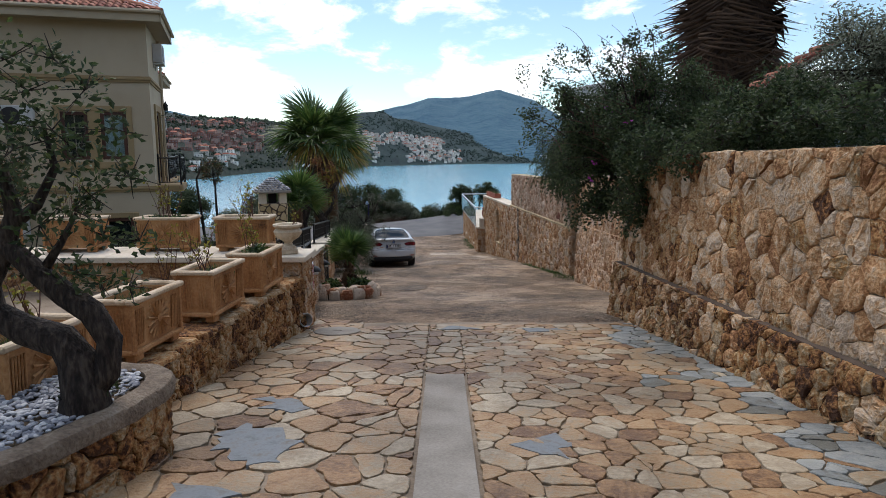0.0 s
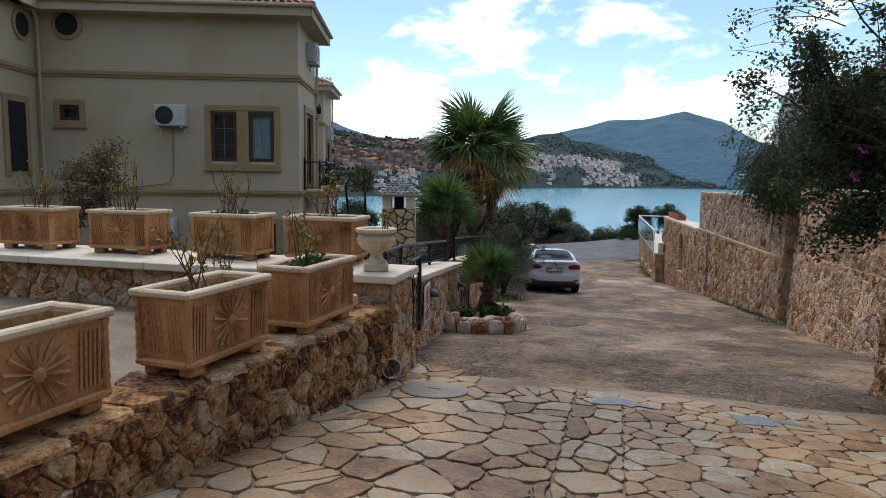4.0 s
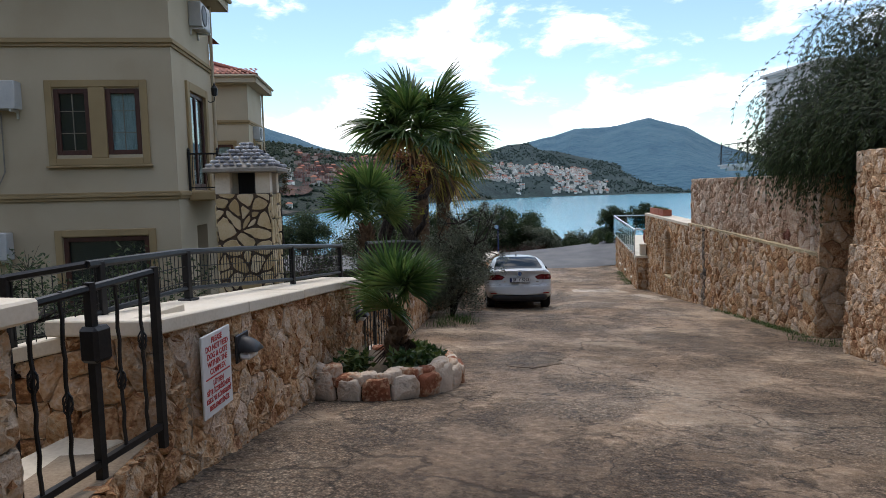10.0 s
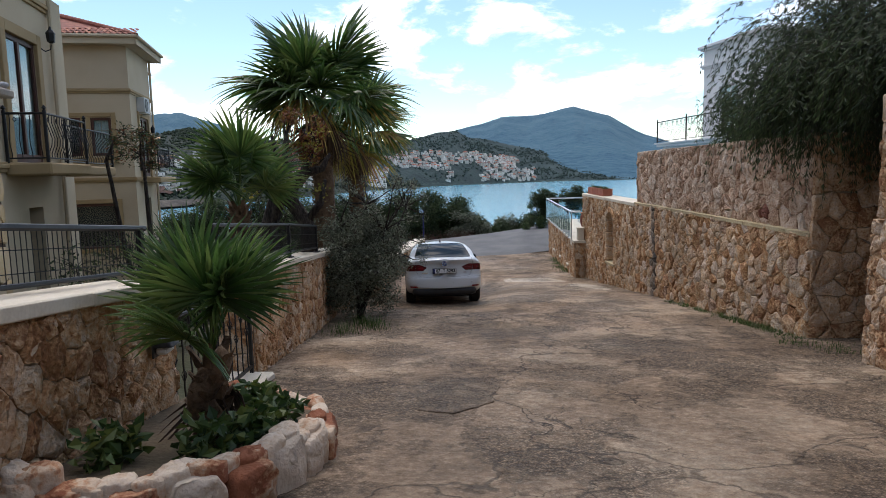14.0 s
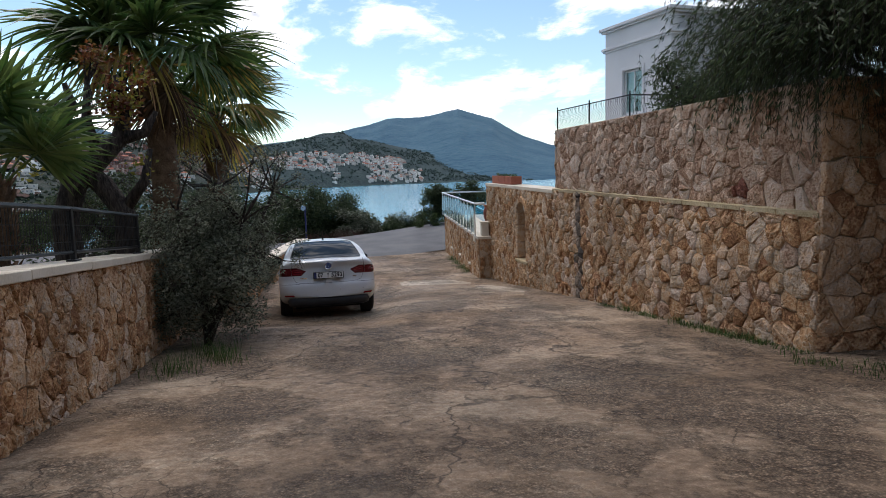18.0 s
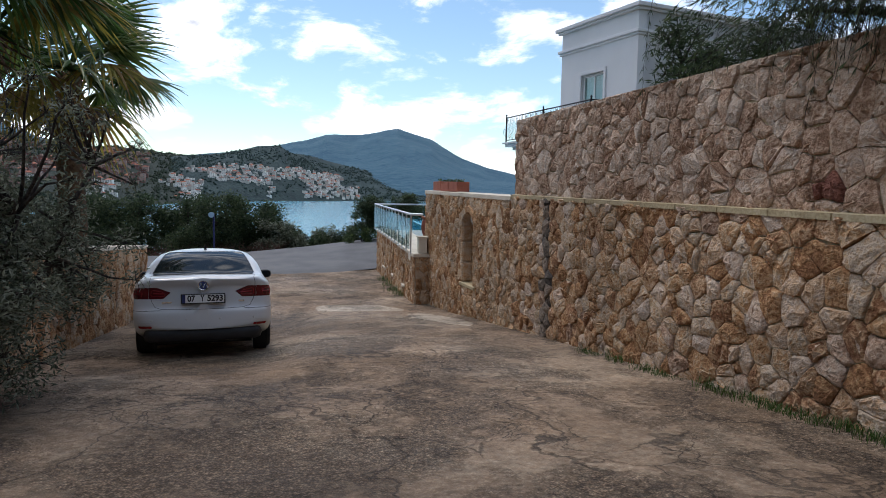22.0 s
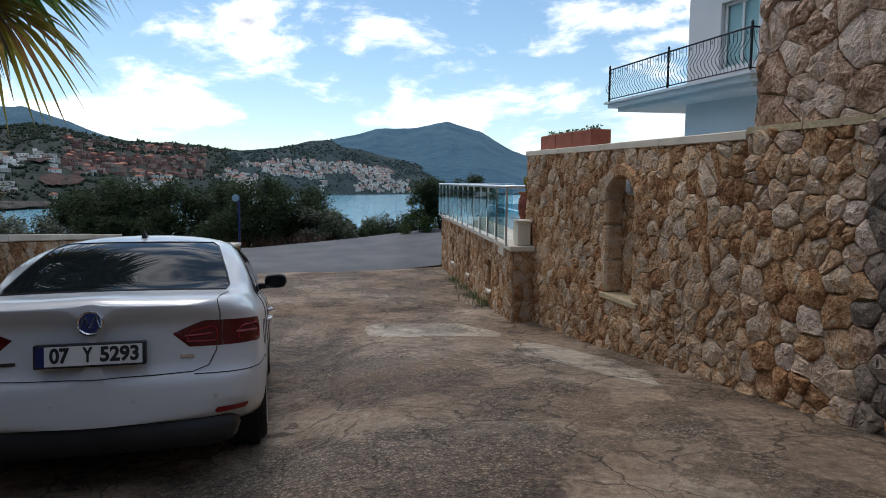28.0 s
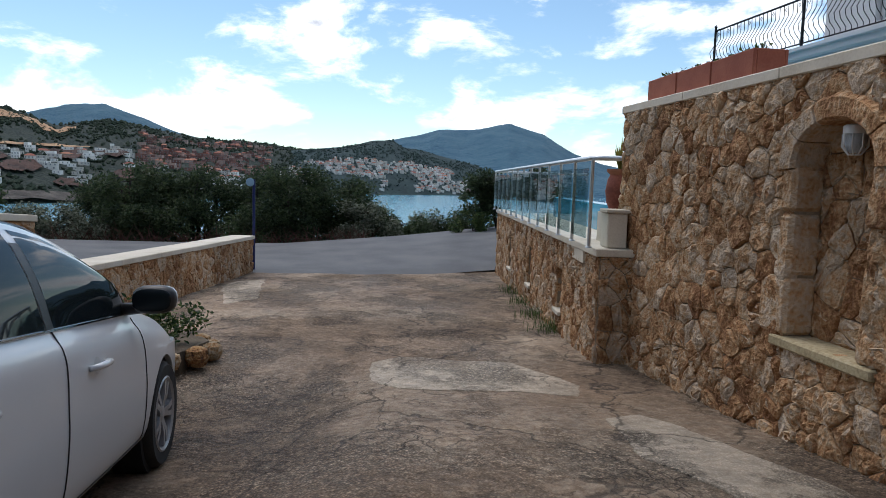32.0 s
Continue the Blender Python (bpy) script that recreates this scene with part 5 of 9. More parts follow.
part("slab_underside", Geo().prism([(6.55, 42.5), (7.7, 37.0), (11.4, 37.7), (11.0, 42.8)], 0.86, 0.98), WHITE_RENDER, slab)
belly_railing(slab, [(6.32, 42.65), (6.9, 39.72), (7.52, 36.8), (11.4, 37.52)], 1.16, 0.95, 0.125, 0.16)

# ---- planters, urn, chimney, gates, signs ----


def make_planter():
    p = thing("planter_box", "sandy terracotta planter box with a carved sunburst", "planter", group="carved planter boxes")
    L, W, H = 0.37, 0.19, 0.42
    g = Geo()
    ring = lambda hx, hy, z: [(-hx, -hy, z), (hx, -hy, z), (hx, hy, z), (-hx, hy, z)]
    v = ring(L - 0.045, W - 0.035, 0.06) + ring(L - 0.015, W - 0.015, H) + ring(L - 0.06, W - 0.055, H) + ring(L - 0.075, W - 0.06, 0.3)
    f = [(3, 2, 1, 0)]
    for k in range(3):
        f += [(4 * k + i, 4 * k + (i + 1) % 4, 4 * k + 4 + (i + 1) % 4, 4 * k + 4 + i) for i in range(4)]
    f.append((12, 13, 14, 15))
    part("body", g.add(v, f), TERRACOTTA, p, local=True)
    g = Geo()
    for a, b, c, d in ((-L - 0.015, L + 0.015, -W - 0.015, -W + 0.05), (-L - 0.015, L + 0.015, W - 0.05, W + 0.015), (-L - 0.015, -L + 0.05, -W + 0.05, W - 0.05), (L - 0.05, L + 0.015, -W + 0.05, W - 0.05)):
        g.box(a, b, c, d, H - 0.01, H + 0.028, 0.01)
    part("rim", g, RIM, p, "pale cast rim", local=True)
    for sx in (-1, 1):
        for sy in (-1, 1):
            prof = [(0.02, 0.06), (0.026, 0.075), (0.018, 0.09)]
            for k in range(6):
                prof += [(0.021, 0.1 + 0.048 * k), (0.016, 0.125 + 0.048 * k)]
            prof += [(0.026, H - 0.025), (0.022, H - 0.01)]
            part("corner_column", Geo().lathe(prof, 8, pose(sx * (L - 0.025), sy * (W - 0.02), 0)), TERRACOTTA, p, smooth=True, local=True)
            part("foot", Geo().box(sx * (L - 0.1) - 0.06, sx * (L - 0.1) + 0.06, sy * (W - 0.07) - 0.045, sy * (W - 0.07) + 0.045, 0, 0.062, 0.012), TERRACOTTA, p, local=True)
    g = Geo()
    for a, b, c, d in ((-L + 0.015, L - 0.015, -W + 0.0, -W + 0.04), (-L + 0.015, L - 0.015, W - 0.04, W), (-L + 0.0, -L + 0.04, -W + 0.03, W - 0.03), (L - 0.04, L, -W + 0.03, W - 0.03)):
        g.box(a, b, c, d, 0.055, 0.09, 0.008)
    part("plinth", g, TERRACOTTA, p, local=True)
    face = lambda x, z, o: (x, -W + 0.026 - 0.02 * (z - 0.06) / 0.36 - o, z)
    part("sunburst_boss", Geo().lathe([(0.034, 0), (0.03, 0.014), (0.012, 0.024)], 12, Matrix.Translation(face(0, 0.245, 0)) @ pose(0, 0, 0, 90)), TERRACOTTA, p, smooth=True, local=True)
    for k in range(16):
        a = 2 * math.pi * (k + 0.5) / 16
        r1 = min(0.155, 0.13 / max(abs(math.sin(a)), 1e-3) if abs(math.sin(a)) > 0.8 else 0.155)
        c, s = math.cos(a), math.sin(a)
        q = []
        for rr, hw in ((0.03, 0.005), (r1, 0.013)):
            for sg in (-1, 1):
                q.append(face(rr * c - sg * hw * s, 0.245 + rr * s + sg * hw * c, 0.0))
        q += [face(0.03 * c, 0.245 + 0.03 * s, 0.014), face(r1 * c, 0.245 + r1 * s, 0.012)]
        part("sunburst_ray", Geo().add(q, [(0, 2, 5, 4), (1, 4, 5, 3), (2, 3, 5), (0, 4, 1)]), TERRACOTTA, p, local=True)
    for sx in (-1, 1):
        for k in range(5):
            x = sx * (0.21 + 0.024 * k)
            part("flute", Geo().tube([face(x, 0.12, 0.001), face(x, 0.37, 0.001)], 0.007, 5), TERRACOTTA, p, local=True)
        for k in range(4):
            y = -0.11 + 0.022 * k + (0.155 if sx > 0 else 0.0)
            for yy in (-0.1 + 0.024 * k, 0.03 + 0.024 * k):
                part("end_flute", Geo().tube([(sx * (L - 0.038), yy, 0.12), (sx * (L - 0.02), yy, 0.37)], 0.008, 5), TERRACOTTA, p, local=True)
    part("soil", Geo().box(-L + 0.055, L - 0.055, -W + 0.05, W - 0.05, 0.3, 0.365), SOIL, p, local=True)
    return p


planter = make_planter()
# lower row along the wall, long side to the lane; upper row along the coping
LOWER = [(-2.16, 7.6, 87), (-2.3, 6.47, 86), (-2.48, 5.26, 85), (-2.66, 4.08, 84)]
UPPER = [(-2.73, 9.16, 2), (-3.79, 9.14, -1), (-5.06, 9.13, 1), (-6.28, 9.12, 0)]
LOW_Z = [-0.17, -0.165, -0.165, -0.165]
spots = [(x, y, z, a) for (x, y, a), z in zip(LOWER, LOW_Z)] + [(x, y, 0.09, a) for x, y, a in UPPER]
for i, (x, y, z, a) in enumerate(spots):
    q = copy_thing(planter, pose(x, y, z, 0, 0, a))
    lower = i < 4
    q.scale = (1.06, 1.02, 1.12) if lower else (1.0, 1.1, 1.06)
    tagged(q, "sandy terracotta planter with sunburst, on the %s" % ("rubble stone wall" if lower else "cream coping"))
for ob in [*planter.children_recursive, planter]:
    bpy.data.objects.remove(ob)


def twigs(name, label, at, height, n, seed, lean=0.35, leaves=14, leaf_mat=None, category="plant"):
    """Nearly bare shoots with a few leaves left."""
    r = random.Random(seed)
    t = thing(name, label, category, at=at, group="bare shrubs in planters")
    lg = Geo()
    for _ in range(n):
        p = Vector(at) + Vector((r.uniform(-0.12, 0.12), r.uniform(-0.05, 0.05), 0))
        d = Vector((r.uniform(-lean, lean), r.uniform(-lean, lean) * 0.7, 1)).normalized()
        g = Geo()
        pts = [p]
        L = height * r.uniform(0.55, 1.0)
        for k in range(6):
            d = (d + Vector((r.uniform(-0.16, 0.16), r.uniform(-0.16, 0.16), 0.02))).normalized()
            pts.append(pts[-1] + d * L / 6)
        g.tube(pts, [0.006 - 0.0007 * k for k in range(7)], 5)
        for k in (2, 3, 4):
            if r.random() < 0.75:
                e = pts[k] + Vector((r.uniform(-0.4, 0.4), r.uniform(-0.3, 0.3), r.uniform(0.3, 0.8))) * L * 0.3
                g.tube([pts[k], pts[k].lerp(e, 0.5) + Vector((0.01, 0, 0.01)), e], [0.0035, 0.003, 0.002], 4)
                for _ in range(2):
                    leaf_quads(lg, e, 0.045, r, 1.8)
        part("shoot", g, TWIG, t, fix=False)
        for _ in range(leaves // n + 1):
            leaf_quads(lg, pts[r.randint(3, 6)], 0.045, r, 1.8)
    part("leaves", lg, leaf_mat or LEAF_YELLOW, t, kind="stuff", fix=False)
    return t


def tuft(name, label, at, sx, sy, h, n, seed, material=None, category="grass"):
    r = random.Random(seed)
    g = Geo()
    for _ in range(n):
        x, y = at[0] + r.gauss(0, sx / 2), at[1] + r.gauss(0, sy / 2)
        a = r.uniform(0, 6.28)
        l = h * r.uniform(0.5, 1.1)
        b = Vector((math.cos(a), math.sin(a), 0))
        p0, p1, p2 = Vector((x, y, at[2])), Vector((x, y, at[2] + l * 0.6)) + b * l * 0.2, Vector((x, y, at[2] + l * 0.9)) + b * l * 0.6
        w = Vector((-b.y, b.x, 0)) * 0.0028
        g.add([p0 - w, p0 + w, p1 + w, p1 - w, p2], [(0, 1, 2, 3), (3, 2, 4)])
    return thing(name, label, category, kind="stuff", geo=g, material=material or GRASS)


for i, (x, y, z, a) in enumerate(spots):
    top = z + (0.39 if i < 4 else 0.35)
    if i in (0, 5):
        ob = crown([(x + 0.14 * math.cos(radians(a)) * k, y + 0.14 * math.sin(radians(a)) * k, top + 0.08, 0.11) for k in (-1, 0, 1)], 420, 0.05, 300 + i, 1.8, 0.6)
        thing("leafy_plant", "low bright green leafy plant filling a planter", "plant", geo=ob, material=LEAF, group="planter greenery")
    else:
        tuft("planter_grass", "short green grass in a planter", (x, y, top), 0.3 if i > 3 else 0.14, 0.14 if i > 3 else 0.3, 0.1, 160, 310 + i)
    if i not in (2,):
        twigs("bare_shrub", "nearly bare reddish shrub with yellowing leaves", (x, y, top), 0.72 if i > 3 else 0.55, 11 if i > 3 else 6, 320 + i, 0.4, 40)
twigs("bare_shrub", "tall bare shrub with yellow-green leaves", (-3.5, 8.4, -0.3), 1.0, 5, 341, 0.3, 30)
twigs("bare_shrub", "tall bare shrub with yellow-green leaves", (-2.95, 7.9, -0.3), 0.85, 4, 342, 0.3, 24)

u = thing("garden_urn", "weathered cream stone urn with a gadrooned bowl on the coping", "urn", at=(-2.06, 8.78, 0.09))
um = pose(-2.06, 8.78, 0.09, 0, 0, 20) @ Matrix.Scale(1.14, 4)
part("base", moved(Geo().box(-0.1, 0.1, -0.1, 0.1, 0, 0.065, 0.012), um), URN_STONE, u)
part("stem", moved(Geo().lathe([(0.095, 0.065), (0.085, 0.085), (0.055, 0.1), (0.045, 0.13), (0.06, 0.15), (0.07, 0.16)], 20), um), URN_STONE, u, smooth=True)
part("bowl", moved(Geo().lathe([(0.06, 0.155), (0.11, 0.185), (0.14, 0.225), (0.15, 0.26), (0.142, 0.29), (0.13, 0.3)], 48, wob=lambda a, z: 0.1 * abs(math.sin(7 * a)) * (1 if z < 0.285 else 0)), um), URN_STONE, u, smooth=True)
part("lip", moved(Geo().lathe([(0.125, 0.29), (0.15, 0.31), (0.168, 0.322), (0.17, 0.345), (0.15, 0.352), (0.12, 0.345), (0.11, 0.32)], 28), um), URN_STONE, u, smooth=True)
twigs("bare_shrub", "few bare reddish shoots in the urn", (-2.06, 8.78, 0.46), 0.26, 4, 345, 0.4, 2)

# outdoor-grill chimney with a pebbled cap
cm = pose(-3.475, 13.625, 0, 0, 0, 17)
ch = thing("garden_chimney", "cream stone chimney with dark joints and a pebbled cap", "chimney", at=(-3.5, 13.9, -1.9))
part("shaft", moved(Geo().box(-0.27, 0.27, 0.012, 0.56, -2.0, 0.385), cm), MORTAR_DARK, ch)
r = random.Random(401)
CREAM = mat("cream_facing_stone", [(0.38, 0.28, 0.14), (0.5, 0.39, 0.225), (0.56, 0.47, 0.32)], 0.85, scale=6, fine=60, bump=0.4, vary=0.35)
for k, (mm, wdt) in enumerate(((cm, 0.56), (cm @ pose(0.28, 0.29, 0, 0, 0, 90), 0.56), (cm @ pose(-0.28, 0.29, 0, 0, 0, -90), 0.56))):
    reg = [(-0.28, -1.1), (0.28, -1.1), (0.28, 0.39), (-0.28, 0.39)]
    for poly in cells(reg, 0.17, 0.15, 402 + k):
        part("facing_stone", stone_geo(poly, lambda s, t, o: mm @ Vector((s, -o + 0.006, t)), r, joint=0.016, proud=0.016, sink=0.012, rough=0.002, flat=0.6), CREAM, ch, fix=False)
for sx in (-1, 1):
    for y in (0.02, 0.42):
        part("corner_post", moved(Geo().box(sx * 0.2 - 0.075, sx * 0.2 + 0.075, y, y + 0.13, 0.385, 0.6, 0.006), cm), COPING, ch)
part("flue", moved(Geo().box(-0.08, 0.08, 0.2, 0.38, 0.36, 0.6), cm), DARK, ch)
part("cap_slab", moved(Geo().box(-0.37, 0.37, -0.09, 0.65, 0.6, 0.65, 0.01), cm), CEMENT, ch)
apex = Vector((0, 0.28, 0.92))
part("cap", moved(Geo().add([(-0.35, -0.07, 0.65), (0.35, -0.07, 0.65), (0.35, 0.63, 0.65), (-0.35, 0.63, 0.65), apex], [(0, 1, 4), (1, 2, 4), (2, 3, 4), (3, 0, 4), (3, 2, 1, 0)]), cm), CEMENT, ch)
corners = [Vector(p) for p in ((-0.35, -0.07, 0.65), (0.35, -0.07, 0.65), (0.35, 0.63, 0.65), (-0.35, 0.63, 0.65))]
for k in range(4):
    a, b = corners[k], corners[(k + 1) % 4]
    for j in range(7):
        n = 9 - j
        for i in range(n):
            t = (j + 0.4) / 7.2
            p = a.lerp(apex, t).lerp(b.lerp(apex, t), (i + 0.5) / n) + Vector((r.uniform(-0.01, 0.01), r.uniform(-0.01, 0.01), 0.008))
            s = r.uniform(0.026, 0.036)
            part("cap_pebble", Geo().lathe([(s * 0.5, -s * 0.5), (s, 0), (s * 0.75, s * 0.45), (s * 0.2, s * 0.62)], 6, cm @ Matrix.Translation(p)), PEBBLE, ch, smooth="all", fix=False)


def fence(name, label, pts, tops, feet, posts, gap=0.05, plates=True):
    """Low dark railing with upright wires: pts (x, y), heights of its top and foot at each."""
    f = thing(name, label, "railing", at=(*pts[0], feet[0]))
    P = [Vector((x, y, z)) for (x, y), z in zip(pts, tops)]
    Q = [Vector((x, y, z)) for (x, y), z in zip(pts, feet)]
    part("top_rail", Geo().tube(P, 0.022, 6), IRON, f)
    part("bottom_rail", Geo().tube([q + Vector((0, 0, 0.07)) for q in Q], 0.016, 6), IRON, f)
    for h in (0.35, 0.68):
        part("wire", Geo().tube([q.lerp(p, h) for p, q in zip(P, Q)], 0.004, 4), IRON, f)
    for i in range(len(P) - 1):
        L = (P[i + 1] - P[i]).length
        n = int(L / gap)
        for k in range(n):
            t = (k + 0.5) / n
            a, b = Q[i].lerp(Q[i + 1], t) + Vector((0, 0, 0.06)), P[i].lerp(P[i + 1], t)
            part("wire", Geo().tube([a, b], 0.0035, 3, cap=False), IRON, f, fix=False)
    for s in posts:
        i = min(int(s), len(P) - 2)
        t = s - i
        a, b = Q[i].lerp(Q[i + 1], t), P[i].lerp(P[i + 1], t)
        ps = part("post", Geo().box(a.x - 0.022, a.x + 0.022, a.y - 0.022, a.y + 0.022, a.z - 0.02, b.z + 0.01, 0.004), IRON, f)
        if plates:
            part("foot_plate", Geo().box(a.x - 0.05, a.x + 0.05, a.y - 0.05, a.y + 0.05, a.z - 0.012, a.z + 0.004, 0.003), IRON, ps)
    return f


fence("wall_railing", "low black railing of fine upright wires on the coping", [(-2.55, 10.35), (-2.7, 11.4), (-2.86, 13.4), (-3.08, 15.3)], [0.06, 0.02, -0.13, -0.3], [-0.27, -0.3, -0.52, -0.7], (0.1, 1.02, 2.0, 2.95))
fence("terrace_railing", "black railing beside the terrace slab", [(-3.6, 9.9), (-2.95, 10.25), (-2.55, 10.35)], [-0.12, 0.0, 0.06], [-0.6, -0.5, -0.45], (0.0, 1.0))
fence("wall_railing", "low dark railing set behind the numbered wall", [(-3.3, 16.9), (-3.5, 19.75), (-3.75, 21.9)], [-0.4, -0.62, -0.82], [-0.87, -1.09, -1.27], (0.0, 1.0, 1.97))


def gate(name, label, a, b, z0, z1, tops, bars, slope=0.0):
    """Iron gate between two posts with twisted bars and basket scrolls."""
    gt = thing(name, label, "gate", at=(*a, z0))
    A, B = Vector((*a, 0)), Vector((*b, 0))
    at = lambda t, z: A.lerp(B, t) + Vector((0, 0, z))
    for t in (0.0, 0.5, 1.0):
        part("gate_post", Geo().tube([at(t, z0 - 0.05), at(t, z1 + tops * t)], 0.024, 4), IRON, gt)
    part("top_rail", Geo().tube([at(-0.1, z1 - 0.03), at(1.0, z1 + tops - 0.02)], 0.017, 6), IRON, gt)
    part("bottom_rail", Geo().tube([at(0, z0 + 0.06), at(1, z0 + 0.06 + slope)], 0.02, 4), IRON, gt)
    for k in range(bars):
        t = (k + 0.7) / (bars + 0.4)
        pts = [at(t, z0 + 0.06 + (z1 - z0 - 0.06) * j / 14) + Vector((0.003 * math.cos(j * 2.2), 0.003 * math.sin(j * 2.2), 0)) for j in range(15)]
        bar = part("twisted_bar", Geo().tube(pts, 0.008, 4), IRON, gt)
        zc = z0 + (z1 - z0) * (0.45 if k % 2 else 0.62)
        for q in range(4):
            an = q * math.pi / 2
            part("basket_scroll", Geo().tube([at(t, zc + 0.05 * j) + Vector((0.022 * math.sin(math.pi * (j + 1) / 2) * math.cos(an + j), 0.022 * math.sin(math.pi * (j + 1) / 2) * math.sin(an + j), 0)) for j in (-1, -0.5, 0, 0.5, 1)], 0.004, 4), IRON, bar)
    return gt


g1 = gate("small_gate", "black wrought iron gate with twisted bars", (-2.02, 9.32), (-2.06, 10.2), -0.76, 0.05, 0.02, 5)
part("lock_box", Geo().box(-2.08, -1.99, 9.72, 9.82, -0.27, -0.12, 0.015), IRON, g1)
part("brace", Geo().tube([(-2.06, 10.2, 0.06), (-2.14, 10.3, -0.1), (-2.22, 10.42, -0.19)], 0.014, 6), IRON, g1)
gate("side_gate", "dark iron gate between the wall ends", (-2.86, 15.12), (-2.98, 16.95), -1.95, -0.95, -0.1, 12)
thing("gate_threshold", "pale stone step at the side gate", "step", geo=Geo().box(-3.3, -2.75, 15.1, 17.0, -2.1, -1.96, 0.02), material=COPING)

# notice board
nd = Vector((-0.59, 4.75, 0)).normalized()
NM = Matrix.Translation((-2.17, 10.25, 0)) @ Matrix(((nd.x, -nd.y, 0, 0), (nd.y, nd.x, 0, 0), (0, 0, 1, 0), (0, 0, 0, 1))) @ pose(0, 0, 0, 0, 0, 0)
sg = thing("notice_board", "white notice board with red lettering on the stone wall", "sign", at=NM @ Vector((0.6, -0.07, -0.6)))
part("panel", moved(Geo().box(0.42, 0.8, -0.088, -0.073, -0.86, -0.385, 0.004), NM @ pose(0, 0, 0)), WHITEPLASTIC, sg)
REDINK = mat("red_lettering", [(0.42, 0.03, 0.03), (0.5, 0.05, 0.04)], 0.6, bump=0)


def lettering(name, text, m, size, width, material, parent, bold=0.0):
    c = bpy.data.curves.new(name, "FONT")
    c.body, c.size, c.align_x, c.align_y, c.extrude, c.offset = text, size, "CENTER", "CENTER", 0.0006, bold
    tmp = bpy.data.objects.new(name, c)
    scene.collection.objects.link(tmp)
    bpy.context.view_layer.update()
    me = bpy.data.meshes.new_from_object(tmp.evaluated_get(bpy.context.evaluated_depsgraph_get()))
    bpy.data.objects.remove(tmp)
    xs = [v.co.x for v in me.vertices]
    k = min(1.0, width / (max(xs) - min(xs)))
    for v in me.vertices:
        v.co = m @ Vector((v.co.x * k, v.co.y, v.co.z))
    me.materials.clear()
    me.materials.append(material)
    return part(name, me, material, parent)


for i, (text, z) in enumerate((("PLEASE", -0.425), ("DO NOT FEED", -0.47), ("DOG & CATS", -0.515), ("WITHIN THE", -0.56), ("COMPLEX", -0.605), ("LÜTFEN", -0.675), ("SİTE İÇERİSİNDE", -0.72), ("KEDİ VE KÖPEKLERİ", -0.765), ("BESLEMEYİNİZ", -0.81))):
    lettering("lettering", text, NM @ pose(0.61, -0.0895, z, 90), 0.046 if i < 5 else 0.04, 0.33, REDINK, sg, 0.0012)
part("dividing_line", moved(Geo().box(0.45, 0.77, -0.0905, -0.088, -0.642, -0.634), NM), REDINK, sg)


def bulkhead(m):
    b = thing("bulkhead_light", "black half-round bulkhead light on the stone wall", "lamp", at=m.translation, group="bulkhead lights")
    g = Geo()
    v = []
    for j in range(7):
        a = math.pi / 2 * j / 6
        for k in range(13):
            t = math.pi * k / 12
            v.append((0.085 * math.cos(t) * math.cos(a * 0.0) * (1 - 0.25 * j / 6), -0.13 * math.sin(a), 0.085 * math.sin(t) * math.cos(a) * 1.1))
    g.add(v, [(j * 13 + k, j * 13 + k + 1, (j + 1) * 13 + k + 1, (j + 1) * 13 + k) for j in range(6) for k in range(12)])
    part("hood", moved(g, m), BLACKPLASTIC, b, smooth="all")
    part("back_plate", moved(Geo().box(-0.1, 0.1, -0.015, 0.0, -0.07, 0.11, 0.008), m), BLACKPLASTIC, b)
    part("lens", moved(Geo().box(-0.07, 0.07, -0.09, -0.015, -0.05, -0.004, 0.012), m), WHITEPLASTIC, b)


bulkhead(NM @ pose(1.02, -0.06, -0.6))
bulkhead(NM @ pose(4.4, -0.06, -1.05))
n3 = Vector((-0.98, 7.1, 0)).normalized()
N3 = Matrix.Translation((-2.9, 16.4, 0)) @ Matrix(((n3.x, -n3.y, 0, 0), (n3.y, n3.x, 0, 0), (0, 0, 1, 0), (0, 0, 0, 1)))
BLUE = mat("enamel_blue", [(0.012, 0.02, 0.09), (0.02, 0.03, 0.13)], 0.35, bump=0)
pl = thing("number_plate", "dark blue house number plate on the stone wall", "sign", at=N3 @ Vector((0.96, -0.07, -1.12)))
part("plate", moved(Geo().box(0.9, 1.02, -0.085, -0.072, -1.2, -1.05, 0.004), N3), BLUE, pl)
lettering("lettering", "52", N3 @ pose(0.96, -0.0865, -1.125, 90), 0.09, 0.1, WHITEPLASTIC, pl)

# drain pipe end in the patio wall, manhole, patio floor
thing("drain_pipe", "grey-white plastic drain pipe end in the stone wall", "pipe", geo=Geo().lathe([(0.092, -0.2), (0.092, 0.05), (0.083, 0.05), (0.083, -0.18)], 20, pose(-1.82, 8.5, -0.75, 0, 78, -35) @ pose(0, 0, 0, 14, 0, 0)), material=CASING, smooth=True)
thing("manhole_cover", "round cement manhole cover in the lane", "manhole", geo=Geo().lathe([(0.3, -0.03), (0.3, 0.012), (0.285, 0.018), (0.02, 0.02)], 28, pose(-1.38, 8.42, gz(8.42) + 0.006, -5.5)).tube([(-1.44, 8.42, gz(8.42) + 0.026), (-1.32, 8.4, gz(8.4) + 0.028)], 0.006, 5), material=CEMENT)
tagged(new("patio_floor", Geo().box(-10, -2.35, 1.5, 8.62, -0.7, -0.38).mesh("patio_floor", BED)), "cement patio floor behind the wall", "floor", kind="structure")

